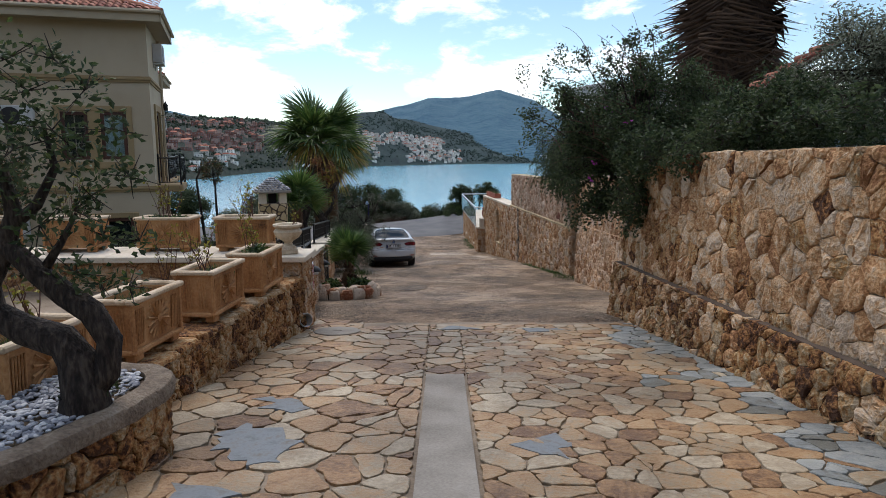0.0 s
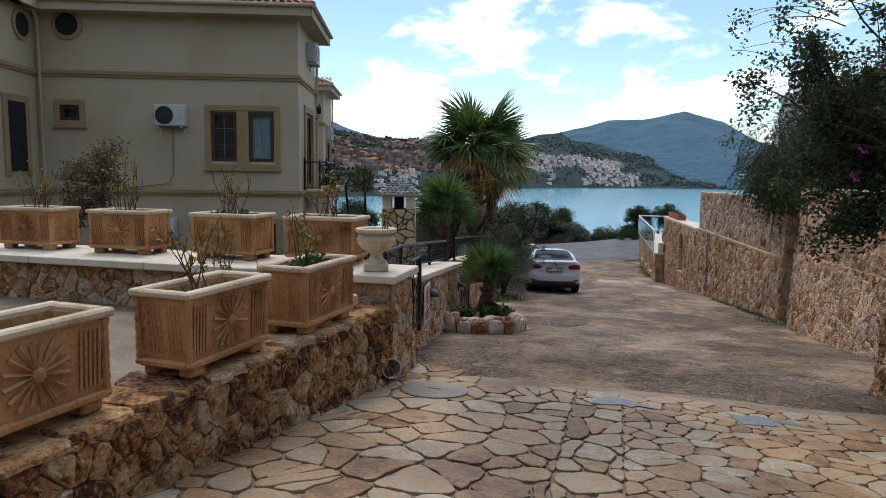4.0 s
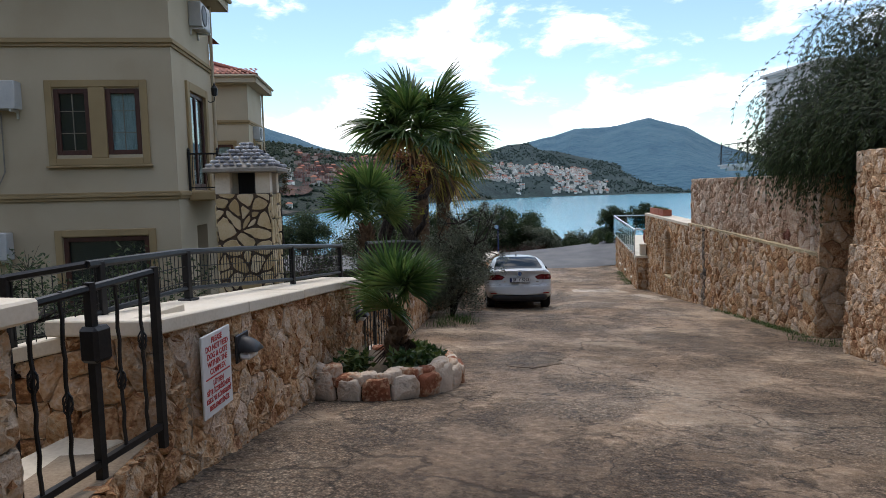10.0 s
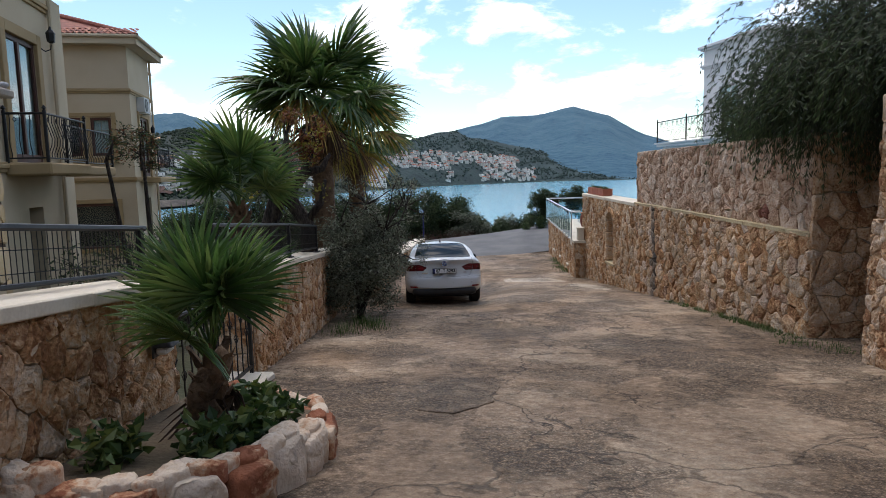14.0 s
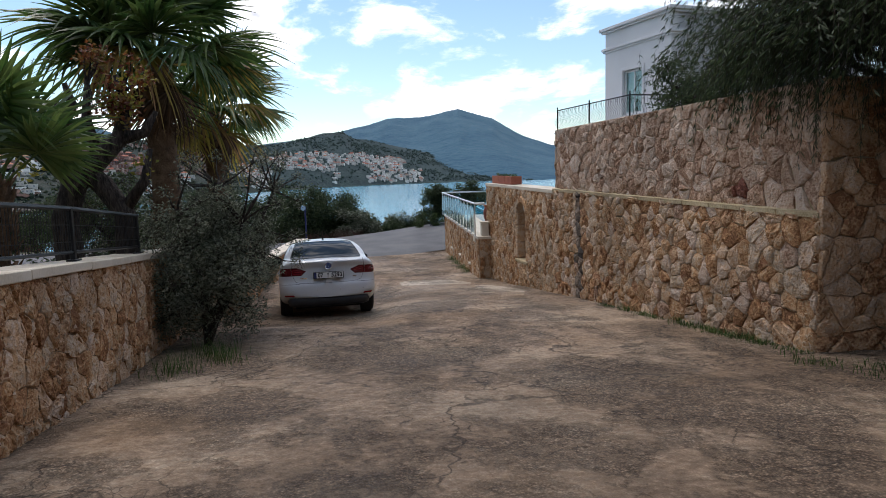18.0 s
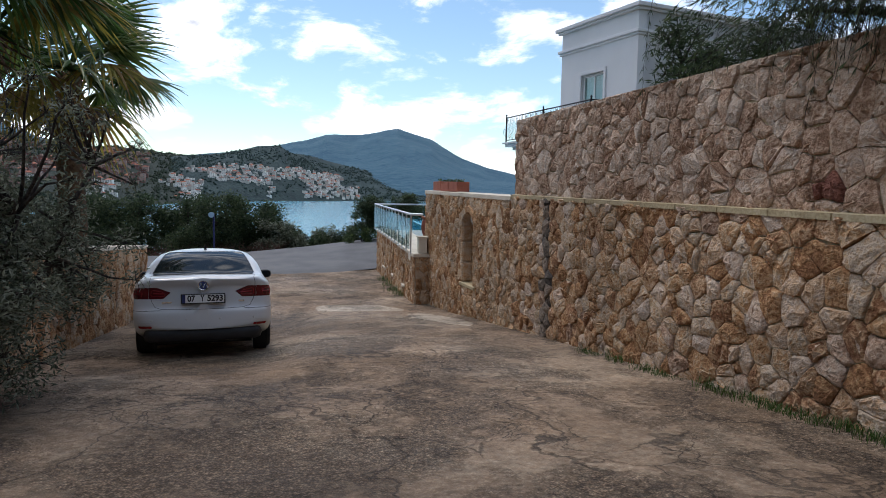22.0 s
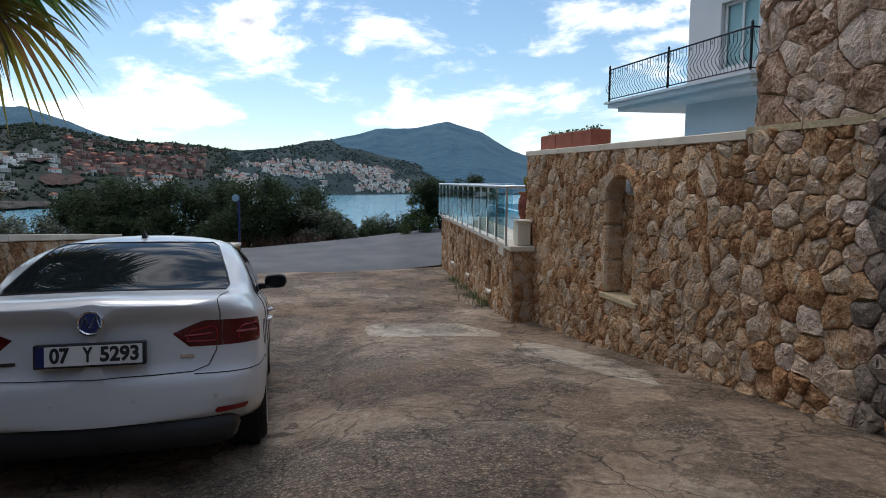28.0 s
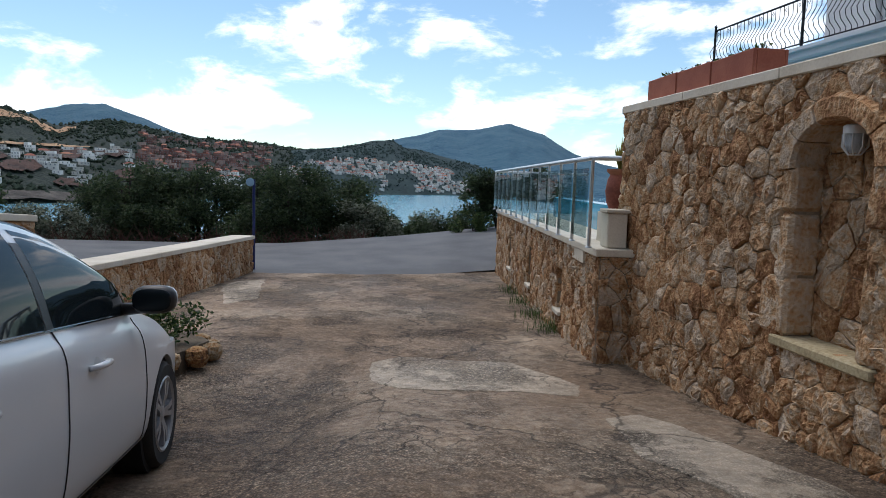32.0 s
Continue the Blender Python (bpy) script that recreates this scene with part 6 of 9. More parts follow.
# tree bed with pebbles
out = [(-2.75, 2.3), (-2.35, 2.55), (-2.06, 2.85), (-1.9, 3.2), (-1.78, 3.6), (-1.74, 3.95), (-1.84, 4.2), (-2.15, 4.32), (-3.0, 4.35), (-3.2, 2.3)]
bed = thing("tree_bed", "curved stone planting bed with pale pebbles", "planting bed", at=(-2.3, 3.4, -0.45))
cen = Vector((-2.6, 3.4, 0))
r = random.Random(501)
part("bed_core", Geo().prism([tuple((Vector((*p, 0)).lerp(cen, 0.05)).xy) for p in out], -0.7, -0.03), MORTAR_DARK, bed)
part("pebble_base", Geo().prism([tuple((Vector((*p, 0)).lerp(cen, 0.14)).xy) for p in out], -0.1, 0.0), SOIL, bed)
for i in range(7):
    a, b = Vector((*out[i], 0)), Vector((*out[i + 1], 0))
    L = (b - a).length
    d = (b - a) / L
    nrm = Vector((d.y, -d.x, 0))
    pl_ = lambda s, t, o: a + d * s + nrm * o + Vector((0, 0, t))
    for poly in cells([(0, -0.6), (L, -0.6), (L, -0.06), (0, -0.06)], 0.2, 0.17, 505 + i):
        part("bed_stone", stone_geo(poly, pl_, r, joint=0.012, proud=0.035), STONE_RUST, bed, fix=False, smooth="all")
# rounded cement rim that follows the bed's curve
line = []
for i in range(8):
    for k in range(4):
        t = k / 4
        p0, p1, p2, p3 = [Vector((*out[max(0, min(8, j))], 0)) for j in (i - 1, i, i + 1, i + 2)]
        line.append(0.5 * (2 * p1 + (p2 - p0) * t + (2 * p0 - 5 * p1 + 4 * p2 - p3) * t * t + (3 * p1 - p0 - 3 * p2 + p3) * t * t * t))
rim = Geo()
sect = [(0.045, -0.07), (0.05, -0.01), (0.035, 0.022), (0.0, 0.034), (-0.08, 0.034), (-0.12, 0.02), (-0.13, -0.07)]
for i, p in enumerate(line):
    d = (line[min(i + 1, len(line) - 1)] - line[max(i - 1, 0)]).normalized()
    nrm = Vector((d.y, -d.x, 0))
    w_ = 1 + 0.12 * noise.noise((p.x * 5, p.y * 5, 1))
    rim.v += [tuple(p + nrm * o * w_ + Vector((0, 0, z + 0.012 * noise.noise((p.x * 7, p.y * 7, o * 9))))) for o, z in sect]
k = len(sect)
rim.f = [(i * k + j, i * k + (j + 1) % k, (i + 1) * k + (j + 1) % k, (i + 1) * k + j) for i in range(len(line) - 1) for j in range(k)]
rim.mi = [0] * len(rim.f)
part("rim", rim, RIMCEMENT, bed, "worn brown-grey cement rim", smooth=True)
g = Geo()
for _ in range(2600):
    x, y = r.uniform(-3.1, -1.8), r.uniform(2.4, 4.2)
    if x > np.interp(y, [2.3, 2.9, 3.4, 3.9, 4.2], [-2.65, -2.17, -1.95, -1.87, -1.98]) or x < -3.0:
        continue
    s = r.uniform(0.013, 0.027)
    g.lathe([(s * 0.55, -s * 0.4), (s, 0), (s * 0.8, s * 0.4), (s * 0.25, s * 0.6)], 7, pose(x, y, 0.012 + r.uniform(0, 0.012), r.uniform(-20, 20), r.uniform(-20, 20), r.uniform(0, 360)) @ Matrix.Diagonal((1.25, 0.85, 0.8, 1)))
part("pebbles", g, PEBBLE, bed, "rounded pale grey pebbles", smooth="all", kind="stuff", fix=False)

# palm bed by the sign wall
arc = [(-2.56, 13.02), (-2.3, 13.03), (-2.06, 13.06), (-1.83, 13.18), (-1.64, 13.38), (-1.52, 13.65), (-1.45, 13.95), (-1.42, 14.3), (-1.5, 14.7), (-1.7, 15.08), (-2.0, 15.35), (-2.4, 15.5), (-2.75, 15.45)]
BEDSTONE = mat("pinkish_boulder", [(0.22, 0.075, 0.035), (0.4, 0.22, 0.125), (0.48, 0.36, 0.26), (0.54, 0.45, 0.36)], 0.9, scale=3.0, fine=30, bump=1.0, vary=0.3, dist=0.04, blend=0.35, stops=[0.36, 0.43, 0.49, 0.62])
bed = thing("palm_bed", "half-round planting bed edged with rough stones", "planting bed", at=(-2.2, 14.2, -1.75))
part("soil", Geo().prism([(x * 0.97 - 0.06, y) for x, y in arc] + [(-2.8, 15.3), (-2.5, 12.8)], -2.2, lambda x, y: gz(y) + 0.2), SOIL, bed)
r = random.Random(520)
for i in range(len(arc) - 1):
    a, b = Vector((*arc[i], 0)), Vector((*arc[i + 1], 0))
    p, q = a, b
    d = (q - p).normalized()
    nrm = Vector((d.y, -d.x, 0))
    zb = gz((p.y + q.y) / 2)
    h = r.uniform(0.2, 0.27)
    l = (q - p).length
    part("edging_stone", stone_geo([(0.0, -0.06), (l, -0.06), (l + r.uniform(-0.015, 0.015), h * 0.6), (l - r.uniform(0.02, 0.05), h), (r.uniform(0.02, 0.05), h), (r.uniform(-0.015, 0.015), h * 0.6)], lambda s, t, o: p + d * s + nrm * o + Vector((0, 0, zb + t)), r, joint=0.006, proud=0.085, sink=0.14, rough=0.014), BEDSTONE, bed, fix=False, smooth="all")
    for k in range(2):
        m_ = p.lerp(q, 0.25 + 0.5 * k) - nrm * r.uniform(0.02, 0.07)
        s0 = r.uniform(0.09, 0.13)
        top_poly = [(s0 * 1.1 * math.cos(t_) * r.uniform(0.8, 1.1), s0 * 0.75 * math.sin(t_) * r.uniform(0.8, 1.1)) for t_ in (0.2, 1.1, 2.0, 2.9, 3.8, 4.7, 5.6)]
        part("top_stone", stone_geo(top_poly, lambda s, t, o: m_ + d * s + nrm * t + Vector((0, 0, zb + h - 0.015 + o)), r, joint=0.003, proud=0.06, sink=0.06, rough=0.01), BEDSTONE, bed, fix=False, smooth="all")

# ---- palms, trees, bushes ----


def frond_mesh(name, radius, petiole, blades, spread, droop, material, seed, width=0.03):
    """A fan leaf lying along +y: stalk, then folded blades that bend at their tips."""
    r = random.Random(seed)
    g = Geo()
    g.tube([(0, 0, 0), (0, petiole * 0.5, 0.02 * petiole), (0, petiole, -0.02 * petiole)], [0.024, 0.016, 0.012], 5)
    for i in range(blades):
        a = radians(-spread + 2 * spread * i / (blades - 1)) + r.uniform(-0.02, 0.02)
        d = Vector((math.sin(a), math.cos(a), 0))
        s = Vector((d.y, -d.x, 0))
        L = radius * (0.82 + 0.18 * math.cos(a * 0.7)) * r.uniform(0.92, 1.05)
        lift = 0.05 * radius * (1 if i % 2 else -0.3)
        pts = []
        n = 6
        limp = r.uniform(0.6, 1.5)
        for k in range(n + 1):
            t = k / n
            w = width * radius * (0.25 + 1.7 * t if t < 0.5 else 2.2 * (1.0 - t) + 0.03)
            z = lift * t * (1 - t) * 2 - droop * radius * t ** 2.4 * limp - 0.12 * radius * (abs(math.sin(a)) ** 2) * t
            base = Vector((0, petiole, -0.02 * petiole)) + d * L * t * (1 - 0.12 * droop * t)
            pts.append((base - s * w + Vector((0, 0, z)), base + Vector((0, 0, z + w * 0.7)), base + s * w + Vector((0, 0, z))))
        v = [p for q in pts for p in q]
        f = []
        for k in range(n):
            b = 3 * k
            f += [(b, b + 1, b + 4, b + 3), (b + 1, b + 2, b + 5, b + 4)]
        g.add(v, f)
    return g.mesh(name, material, fix=False)


FM = [frond_mesh("frond", 1.0, 0.85, 34, 116, dr, FROND, 10 + i, 0.034) for i, dr in enumerate((0.14, 0.3, 0.5))]
FM_OLD = [frond_mesh("old_frond", 0.95, 0.85, 32, 112, dr, FROND_OLD, 20 + i) for i, dr in enumerate((0.5, 0.75))]
FM_DEAD = [frond_mesh("dead_frond", 0.9, 0.6, 24, 75, 0.95, FROND_DEAD, 30)]


def palm(name, label, base, top, r0, r1, size, count, seed, old=5, dead=6, low=-45, high=85, skirt=0.0, bare=0.0):
    r = random.Random(seed)
    p = thing(name, label, "palm tree", at=base)
    b, t = Vector(base), Vector(top)
    g = Geo()
    n = 14
    pts = [b.lerp(t, i / n) + Vector((0.05 * math.sin(i * 0.5 + seed), 0.04 * math.cos(i * 0.4), 0)) * (0 if i in (0, n) else 1) for i in range(n + 1)]
    part("trunk", g.tube(pts, [r0 + (r1 - r0) * i / n for i in range(n + 1)], 12), PALM_BARK, p, smooth="all")
    # cut leaf bases that ring the trunk
    g = Geo()
    rings = int((t - b).length / 0.09)
    for j in range(rings):
        q = b.lerp(t, (j + 0.5) / rings)
        rr = r0 + (r1 - r0) * j / rings
        for k in range(7):
            a = 2 * math.pi * (k + 0.5 * (j % 2)) / 7 + r.uniform(-0.15, 0.15)
            m = Matrix.Translation(q) @ pose(0, 0, 0, 0, 0, math.degrees(a)) @ Matrix.Translation((rr * 0.9, 0, 0)) @ pose(0, 0, 0, 0, 28 + r.uniform(-10, 10), 0)
            l = 0.09 * r.uniform(0.7, 1.3) * (1.6 if j > rings * 0.7 else 1)
            g.add([(0, -0.045, 0), (0, 0.045, 0), (0.03, 0.0, 0.0), (0.02, -0.025, l), (0.02, 0.025, l)], [(0, 2, 1), (0, 1, 4, 3), (1, 2, 4), (2, 0, 3), (2, 3, 4)], m)
    part("leaf_bases", g, PALM_BARK, p, kind="stuff", fix=False)

    def put(mesh, az, el, s, nm, label=""):
        ob = part(nm, mesh, None, p, label, local=True)
        ob.matrix_parent_inverse = Matrix.Identity(4)
        ob.matrix_basis = Matrix.Translation(t - Vector(p.location)) @ pose(0, 0, r.uniform(-0.12, 0.06) * size, el, r.uniform(-18, 18), az) @ Matrix.Diagonal((s, s, s, 1))

    for i in range(count):
        e = high - (high - low) * ((i + 0.5) / count) ** 0.85 + r.uniform(-8, 8)
        put(FM[0] if e > 30 or size < 0.8 else FM[min(2, int(3 * (1 - (e + 45) / 135)))], i * 137.5 + r.uniform(-12, 12), e, size * 0.55 * r.uniform(0.9, 1.1), "frond")
    for i in range(old):
        put(FM_OLD[i % 2], i * 137.5 + 40, r.uniform(-25, 22), size * 0.55 * r.uniform(0.85, 1.05), "yellow_frond", "yellowing fan leaf")
    for i in range(dead):
        put(FM_DEAD[0], i * 137.5 + 80, r.uniform(-80, -55), size * 0.5 * r.uniform(0.8, 1.0), "dead_frond", "dry brown fan leaf")
    return p


palm("palm_tree", "tall fan palm with a shaggy trunk behind the wall", (-4.75, 25.7, -3.4), (-4.7, 25.7, 1.75), 0.26, 0.22, 2.3, 22, 601, 3, 4, low=-8, high=82)
palm("palm_tree", "second fan palm with yellowing lower leaves", (-5.0, 30.0, -3.8), (-4.9, 29.9, 1.2), 0.24, 0.2, 2.2, 14, 602, 7, 2, low=-5, high=80)
palm("palm_tree", "slim fan palm leaning over the garden railing", (-4.5, 20.3, -2.8), (-4.45, 20.3, -0.35), 0.16, 0.13, 1.45, 10, 603, 0, 0, low=38, high=84)
palm("young_palm", "young fan palm in the stone-edged bed", (-2.05, 14.1, -1.55), (-2.03, 14.15, -0.98), 0.085, 0.08, 0.92, 10, 604, 0, 3, low=52, high=86)
# big palm with a skirt of dead leaves behind the bougainvillea
big = palm("old_palm", "old palm with a thick skirt of dead brown leaves", (5.7, 13.6, 0.4), (5.75, 13.7, 6.6), 0.5, 0.45, 2.1, 20, 605, 0, 0, low=-10)
r = random.Random(606)
for i in range(90):
    ob = part("dead_frond", FM_DEAD[0], None, big, "dry brown hanging leaf", local=True)
    ob.matrix_parent_inverse = Matrix.Identity(4)
    ob.matrix_basis = Matrix.Translation(Vector((5.72, 13.65, 3.6 + 2.6 * (i % 7) / 7)) - Vector(big.location)) @ pose(0, 0, 0, r.uniform(-86, -74), r.uniform(-20, 20), i * 137.5) @ Matrix.Translation((0, 0.1, 0.45)) @ Matrix.Diagonal((1.35, 1.2, 1.2, 1))


def woody(name, label, base, limbs, clumps, leaves, size, material, seed, bark=BARK, long=2.4, category="tree", r0=0.1, flat=1.0, twig=18, rust=None):
    """A branching plant: limbs as (x, y, z, radius) ends from the base, leaf clumps as (x, y, z, radius)."""
    r = random.Random(seed)
    t = thing(name, label, category, at=base)
    g = Geo()
    ends = []
    for x, y, z, rr in limbs:
        pts = limb(g, base, (x, y, z), r0, rr, r, 0.18, 7, 8)
        ends += pts[3:]
    part("trunk", g, bark, t, smooth="all", fix=False)
    g = Geo()
    for x, y, z, q in clumps:
        near = min(ends, key=lambda e: (e - Vector((x, y, z))).length)
        limb(g, near, (x, y, z), 0.018, 0.006, r, 0.15, 5, 4)
        for _ in range(twig):
            d = Vector((r.gauss(0, 1), r.gauss(0, 1), r.gauss(0.2, 0.8))).normalized() * q * r.uniform(0.6, 1.15)
            g.tube([(x, y, z), Vector((x, y, z)) + d * 0.5 + Vector((0, 0, 0.03)), Vector((x, y, z)) + d], [0.006, 0.004, 0.002], 3, cap=False)
    part("branches", g, bark, t, kind="stuff", fix=False)
    part("foliage", crown(clumps, leaves, size, seed + 1, long, flat), material, t, kind="stuff", fix=False)
    if rust:
        part("turning_leaves", crown(clumps, int(leaves * rust[1]), size, seed + 2, long, flat), rust[0], t, kind="stuff", fix=False)
    return t


def cloud(cx, cy, cz, rx, ry, rz, n, q, seed):
    """Clump centres scattered over an uneven ellipsoid."""
    r = random.Random(seed)
    out = []
    for _ in range(n):
        d = Vector((r.gauss(0, 1), r.gauss(0, 1), r.gauss(0, 1))).normalized() * (r.random() ** 0.4)
        out.append((cx + d.x * rx, cy + d.y * ry, cz + d.z * rz, q * r.uniform(0.6, 1.3)))
    return out


# twisted tree in the pebble bed
tree = thing("twisted_tree", "small twisted tree with dark bark and glossy leaves", "tree", at=(-2.12, 3.55, 0.0))
r = random.Random(611)
g = Geo()
g.tube([(-2.12, 3.55, -0.05), (-2.12, 3.55, 0.12), (-2.15, 3.56, 0.3), (-2.22, 3.56, 0.4), (-2.42, 3.55, 0.47), (-2.58, 3.55, 0.57), (-2.6, 3.55, 0.72), (-2.5, 3.56, 0.9), (-2.42, 3.56, 1.1), (-2.45, 3.55, 1.35)], [0.16, 0.12, 0.105, 0.095, 0.085, 0.075, 0.068, 0.06, 0.045, 0.025], 12)
g.tube([(-2.12, 3.57, 0.1), (-2.0, 3.58, 0.22), (-1.97, 3.58, 0.4), (-2.05, 3.57, 0.56), (-2.18, 3.56, 0.66), (-2.32, 3.56, 0.78), (-2.45, 3.55, 0.92), (-2.66, 3.55, 1.0), (-2.9, 3.5, 1.12)], [0.09, 0.075, 0.07, 0.072, 0.07, 0.062, 0.055, 0.045, 0.03], 12)
g.tube([(-2.42, 3.56, 1.05), (-2.3, 3.57, 1.15), (-2.2, 3.6, 1.35), (-2.24, 3.6, 1.55)], [0.035, 0.03, 0.022, 0.012], 7)
g.tube([(-2.3, 3.56, 0.78), (-2.2, 3.6, 0.95), (-2.12, 3.62, 1.1)], [0.03, 0.02, 0.01], 6)
part("trunk", g, BARK, tree, smooth="all", fix=False)
cl = [(-2.5, 3.55, 1.3, 0.22), (-2.35, 3.5, 1.45, 0.2), (-2.2, 3.6, 1.55, 0.16), (-2.28, 3.55, 1.75, 0.12), (-2.6, 3.5, 1.5, 0.2), (-2.12, 3.6, 1.12, 0.14), (-2.02, 3.6, 1.2, 0.1), (-1.98, 3.62, 0.98, 0.1), (-2.25, 3.5, 1.05, 0.14), (-2.1, 3.55, 0.78, 0.12), (-2.0, 3.58, 0.72, 0.1), (-2.75, 3.5, 1.2, 0.22), (-2.4, 3.6, 0.85, 0.12), (-2.62, 3.5, 1.75, 0.12), (-2.0, 3.6, 0.15, 0.08), (-2.18, 3.5, 0.1, 0.07), (-1.8, 3.6, 1.3, 0.12), (-1.85, 3.55, 1.55, 0.13), (-1.95, 3.5, 1.75, 0.12), (-1.78, 3.6, 0.95, 0.1), (-1.85, 3.6, 0.7, 0.09), (-2.1, 3.5, 1.9, 0.12), (-2.35, 3.5, 1.9, 0.15), (-2.05, 3.55, 1.4, 0.17)]
g = Geo()
for x, y, z, q in cl:
    for _ in range(5):
        d = Vector((r.gauss(0, 1), r.gauss(0, 0.8), r.gauss(0.3, 0.8))).normalized() * q * 1.3
        g.tube([(x, y, z), Vector((x, y, z)) + d], [0.005, 0.002], 3, cap=False)
part("twigs", g, BARK, tree, kind="stuff", fix=False)
part("foliage", crown(cl, 1700, 0.05, 612, 1.9), LEAF_DARK, tree, kind="stuff", fix=False)
part("young_leaves", crown([(x, y, z + 0.06, q * 1.15) for x, y, z, q in cl], 420, 0.045, 613, 1.9), LEAF, tree, kind="stuff", fix=False)

tree.location.x += 0.12
# bougainvillea spilling over the upper wall
cl = cloud(3.15, 10.4, 1.85, 1.45, 0.9, 0.95, 80, 0.27, 621) + cloud(4.5, 9.5, 1.75, 1.4, 0.9, 0.5, 44, 0.28, 622) + cloud(2.9, 10.5, 2.7, 1.0, 0.5, 0.5, 26, 0.16, 620) + cloud(2.35, 10.6, 1.0, 0.7, 0.6, 0.7, 34, 0.22, 623) + cloud(2.2, 10.5, 1.9, 0.8, 0.6, 0.6, 20, 0.16, 629) + cloud(2.85, 9.7, 0.35, 0.15, 0.5, 0.45, 8, 0.14, 624) + cloud(2.75, 8.6, 1.45, 0.4, 1.3, 0.28, 40, 0.2, 617) + cloud(2.62, 9.3, 0.75, 0.16, 0.5, 0.5, 20, 0.17, 618) + cloud(3.6, 7.2, 1.75, 0.7, 1.6, 0.35, 40, 0.24, 619)
b = woody("bougainvillea", "sprawling bougainvillea with a few purple bracts over the wall", (3.4, 10.6, 0.2), [(3.0, 10.4, 1.6, 0.03), (4.2, 9.6, 1.7, 0.03), (2.5, 10.6, 1.3, 0.02)], cl, 54000, 0.056, LEAF_DARK, 625, r0=0.06, long=1.7, category="shrub", twig=6)
g = Geo()
r = random.Random(626)
for _ in range(70):
    p = Vector((r.uniform(1.8, 3.8), r.uniform(9.8, 11), r.uniform(1.2, 2.7)))
    d = Vector((r.uniform(-1, 0.1), r.uniform(-0.4, 0.4), r.uniform(0.1, 1.0))).normalized()
    pts = [p]
    for k in range(6):
        d = (d + Vector((-0.06, r.uniform(-0.1, 0.1), -0.16))).normalized()
        pts.append(pts[-1] + d * 0.16)
    g.tube(pts, [0.007, 0.006, 0.005, 0.004, 0.003, 0.003, 0.002], 4)
part("long_shoots", g, TWIG, b, kind="stuff", fix=False)
part("shoot_leaves", crown([(r.uniform(1.2, 3.5), r.uniform(9.9, 10.9), r.uniform(1.3, 3.0), 0.11) for _ in range(110)], 1900, 0.05, 627, 1.8), LEAF_DARK, b, kind="stuff", fix=False)
part("bracts", crown([(r.uniform(2.1, 4.6), r.uniform(9.3, 10.4), r.uniform(0.2, 2.1), 0.07) for _ in range(16)], 110, 0.045, 628, 1.3), PURPLE, b, "purple bracts", kind="stuff", fix=False)
woody("olive_tree", "grey-green olive tree behind the upper wall", (6.4, 9.0, 0.8), [(6.0, 9.0, 2.5, 0.04), (6.4, 9.2, 2.4, 0.04)], cloud(5.9, 8.9, 2.3, 0.95, 0.8, 1.15, 70, 0.34, 631) + cloud(4.9, 9.1, 1.95, 0.9, 0.6, 0.5, 36, 0.3, 633), 36000, 0.062, LEAF_OLIVE, 632, r0=0.1, long=3.0)
rf = thing("shed_roof", "low red clay tile roof beyond the wall", "roof", at=(5.4, 10.6, 2.4))
part("tile_deck", Geo().add([(4.6, 10.0, 2.25), (5.9, 10.0, 3.02), (5.9, 10.6, 3.02), (4.6, 10.6, 2.25), (4.6, 10.0, 2.21), (5.9, 10.0, 2.98), (5.9, 10.6, 2.98), (4.6, 10.6, 2.21)], [(0, 1, 2, 3), (4, 7, 6, 5), (0, 4, 5, 1), (1, 5, 6, 2), (2, 6, 7, 3), (3, 7, 4, 0)]), WOOD, rf)
for i in range(6):
    part("edge_tile", Geo().tube([(4.57 + 0.22 * i, 10.02, 2.3 + 0.13 * i), (4.82 + 0.22 * i, 10.02, 2.44 + 0.13 * i)], [0.03, 0.036], 8), TILE, rf, smooth="all")
    part("roof_tile", Geo().tube([(4.6 + 0.22 * i, 10.2, 2.29 + 0.13 * i), (4.6 + 0.22 * i, 10.6, 2.29 + 0.13 * i)], 0.05, 8), TILE, rf, smooth="all")
part("support", Geo().box(5.3, 5.5, 10.35, 10.5, 0.8, 2.62), WOOD, rf)


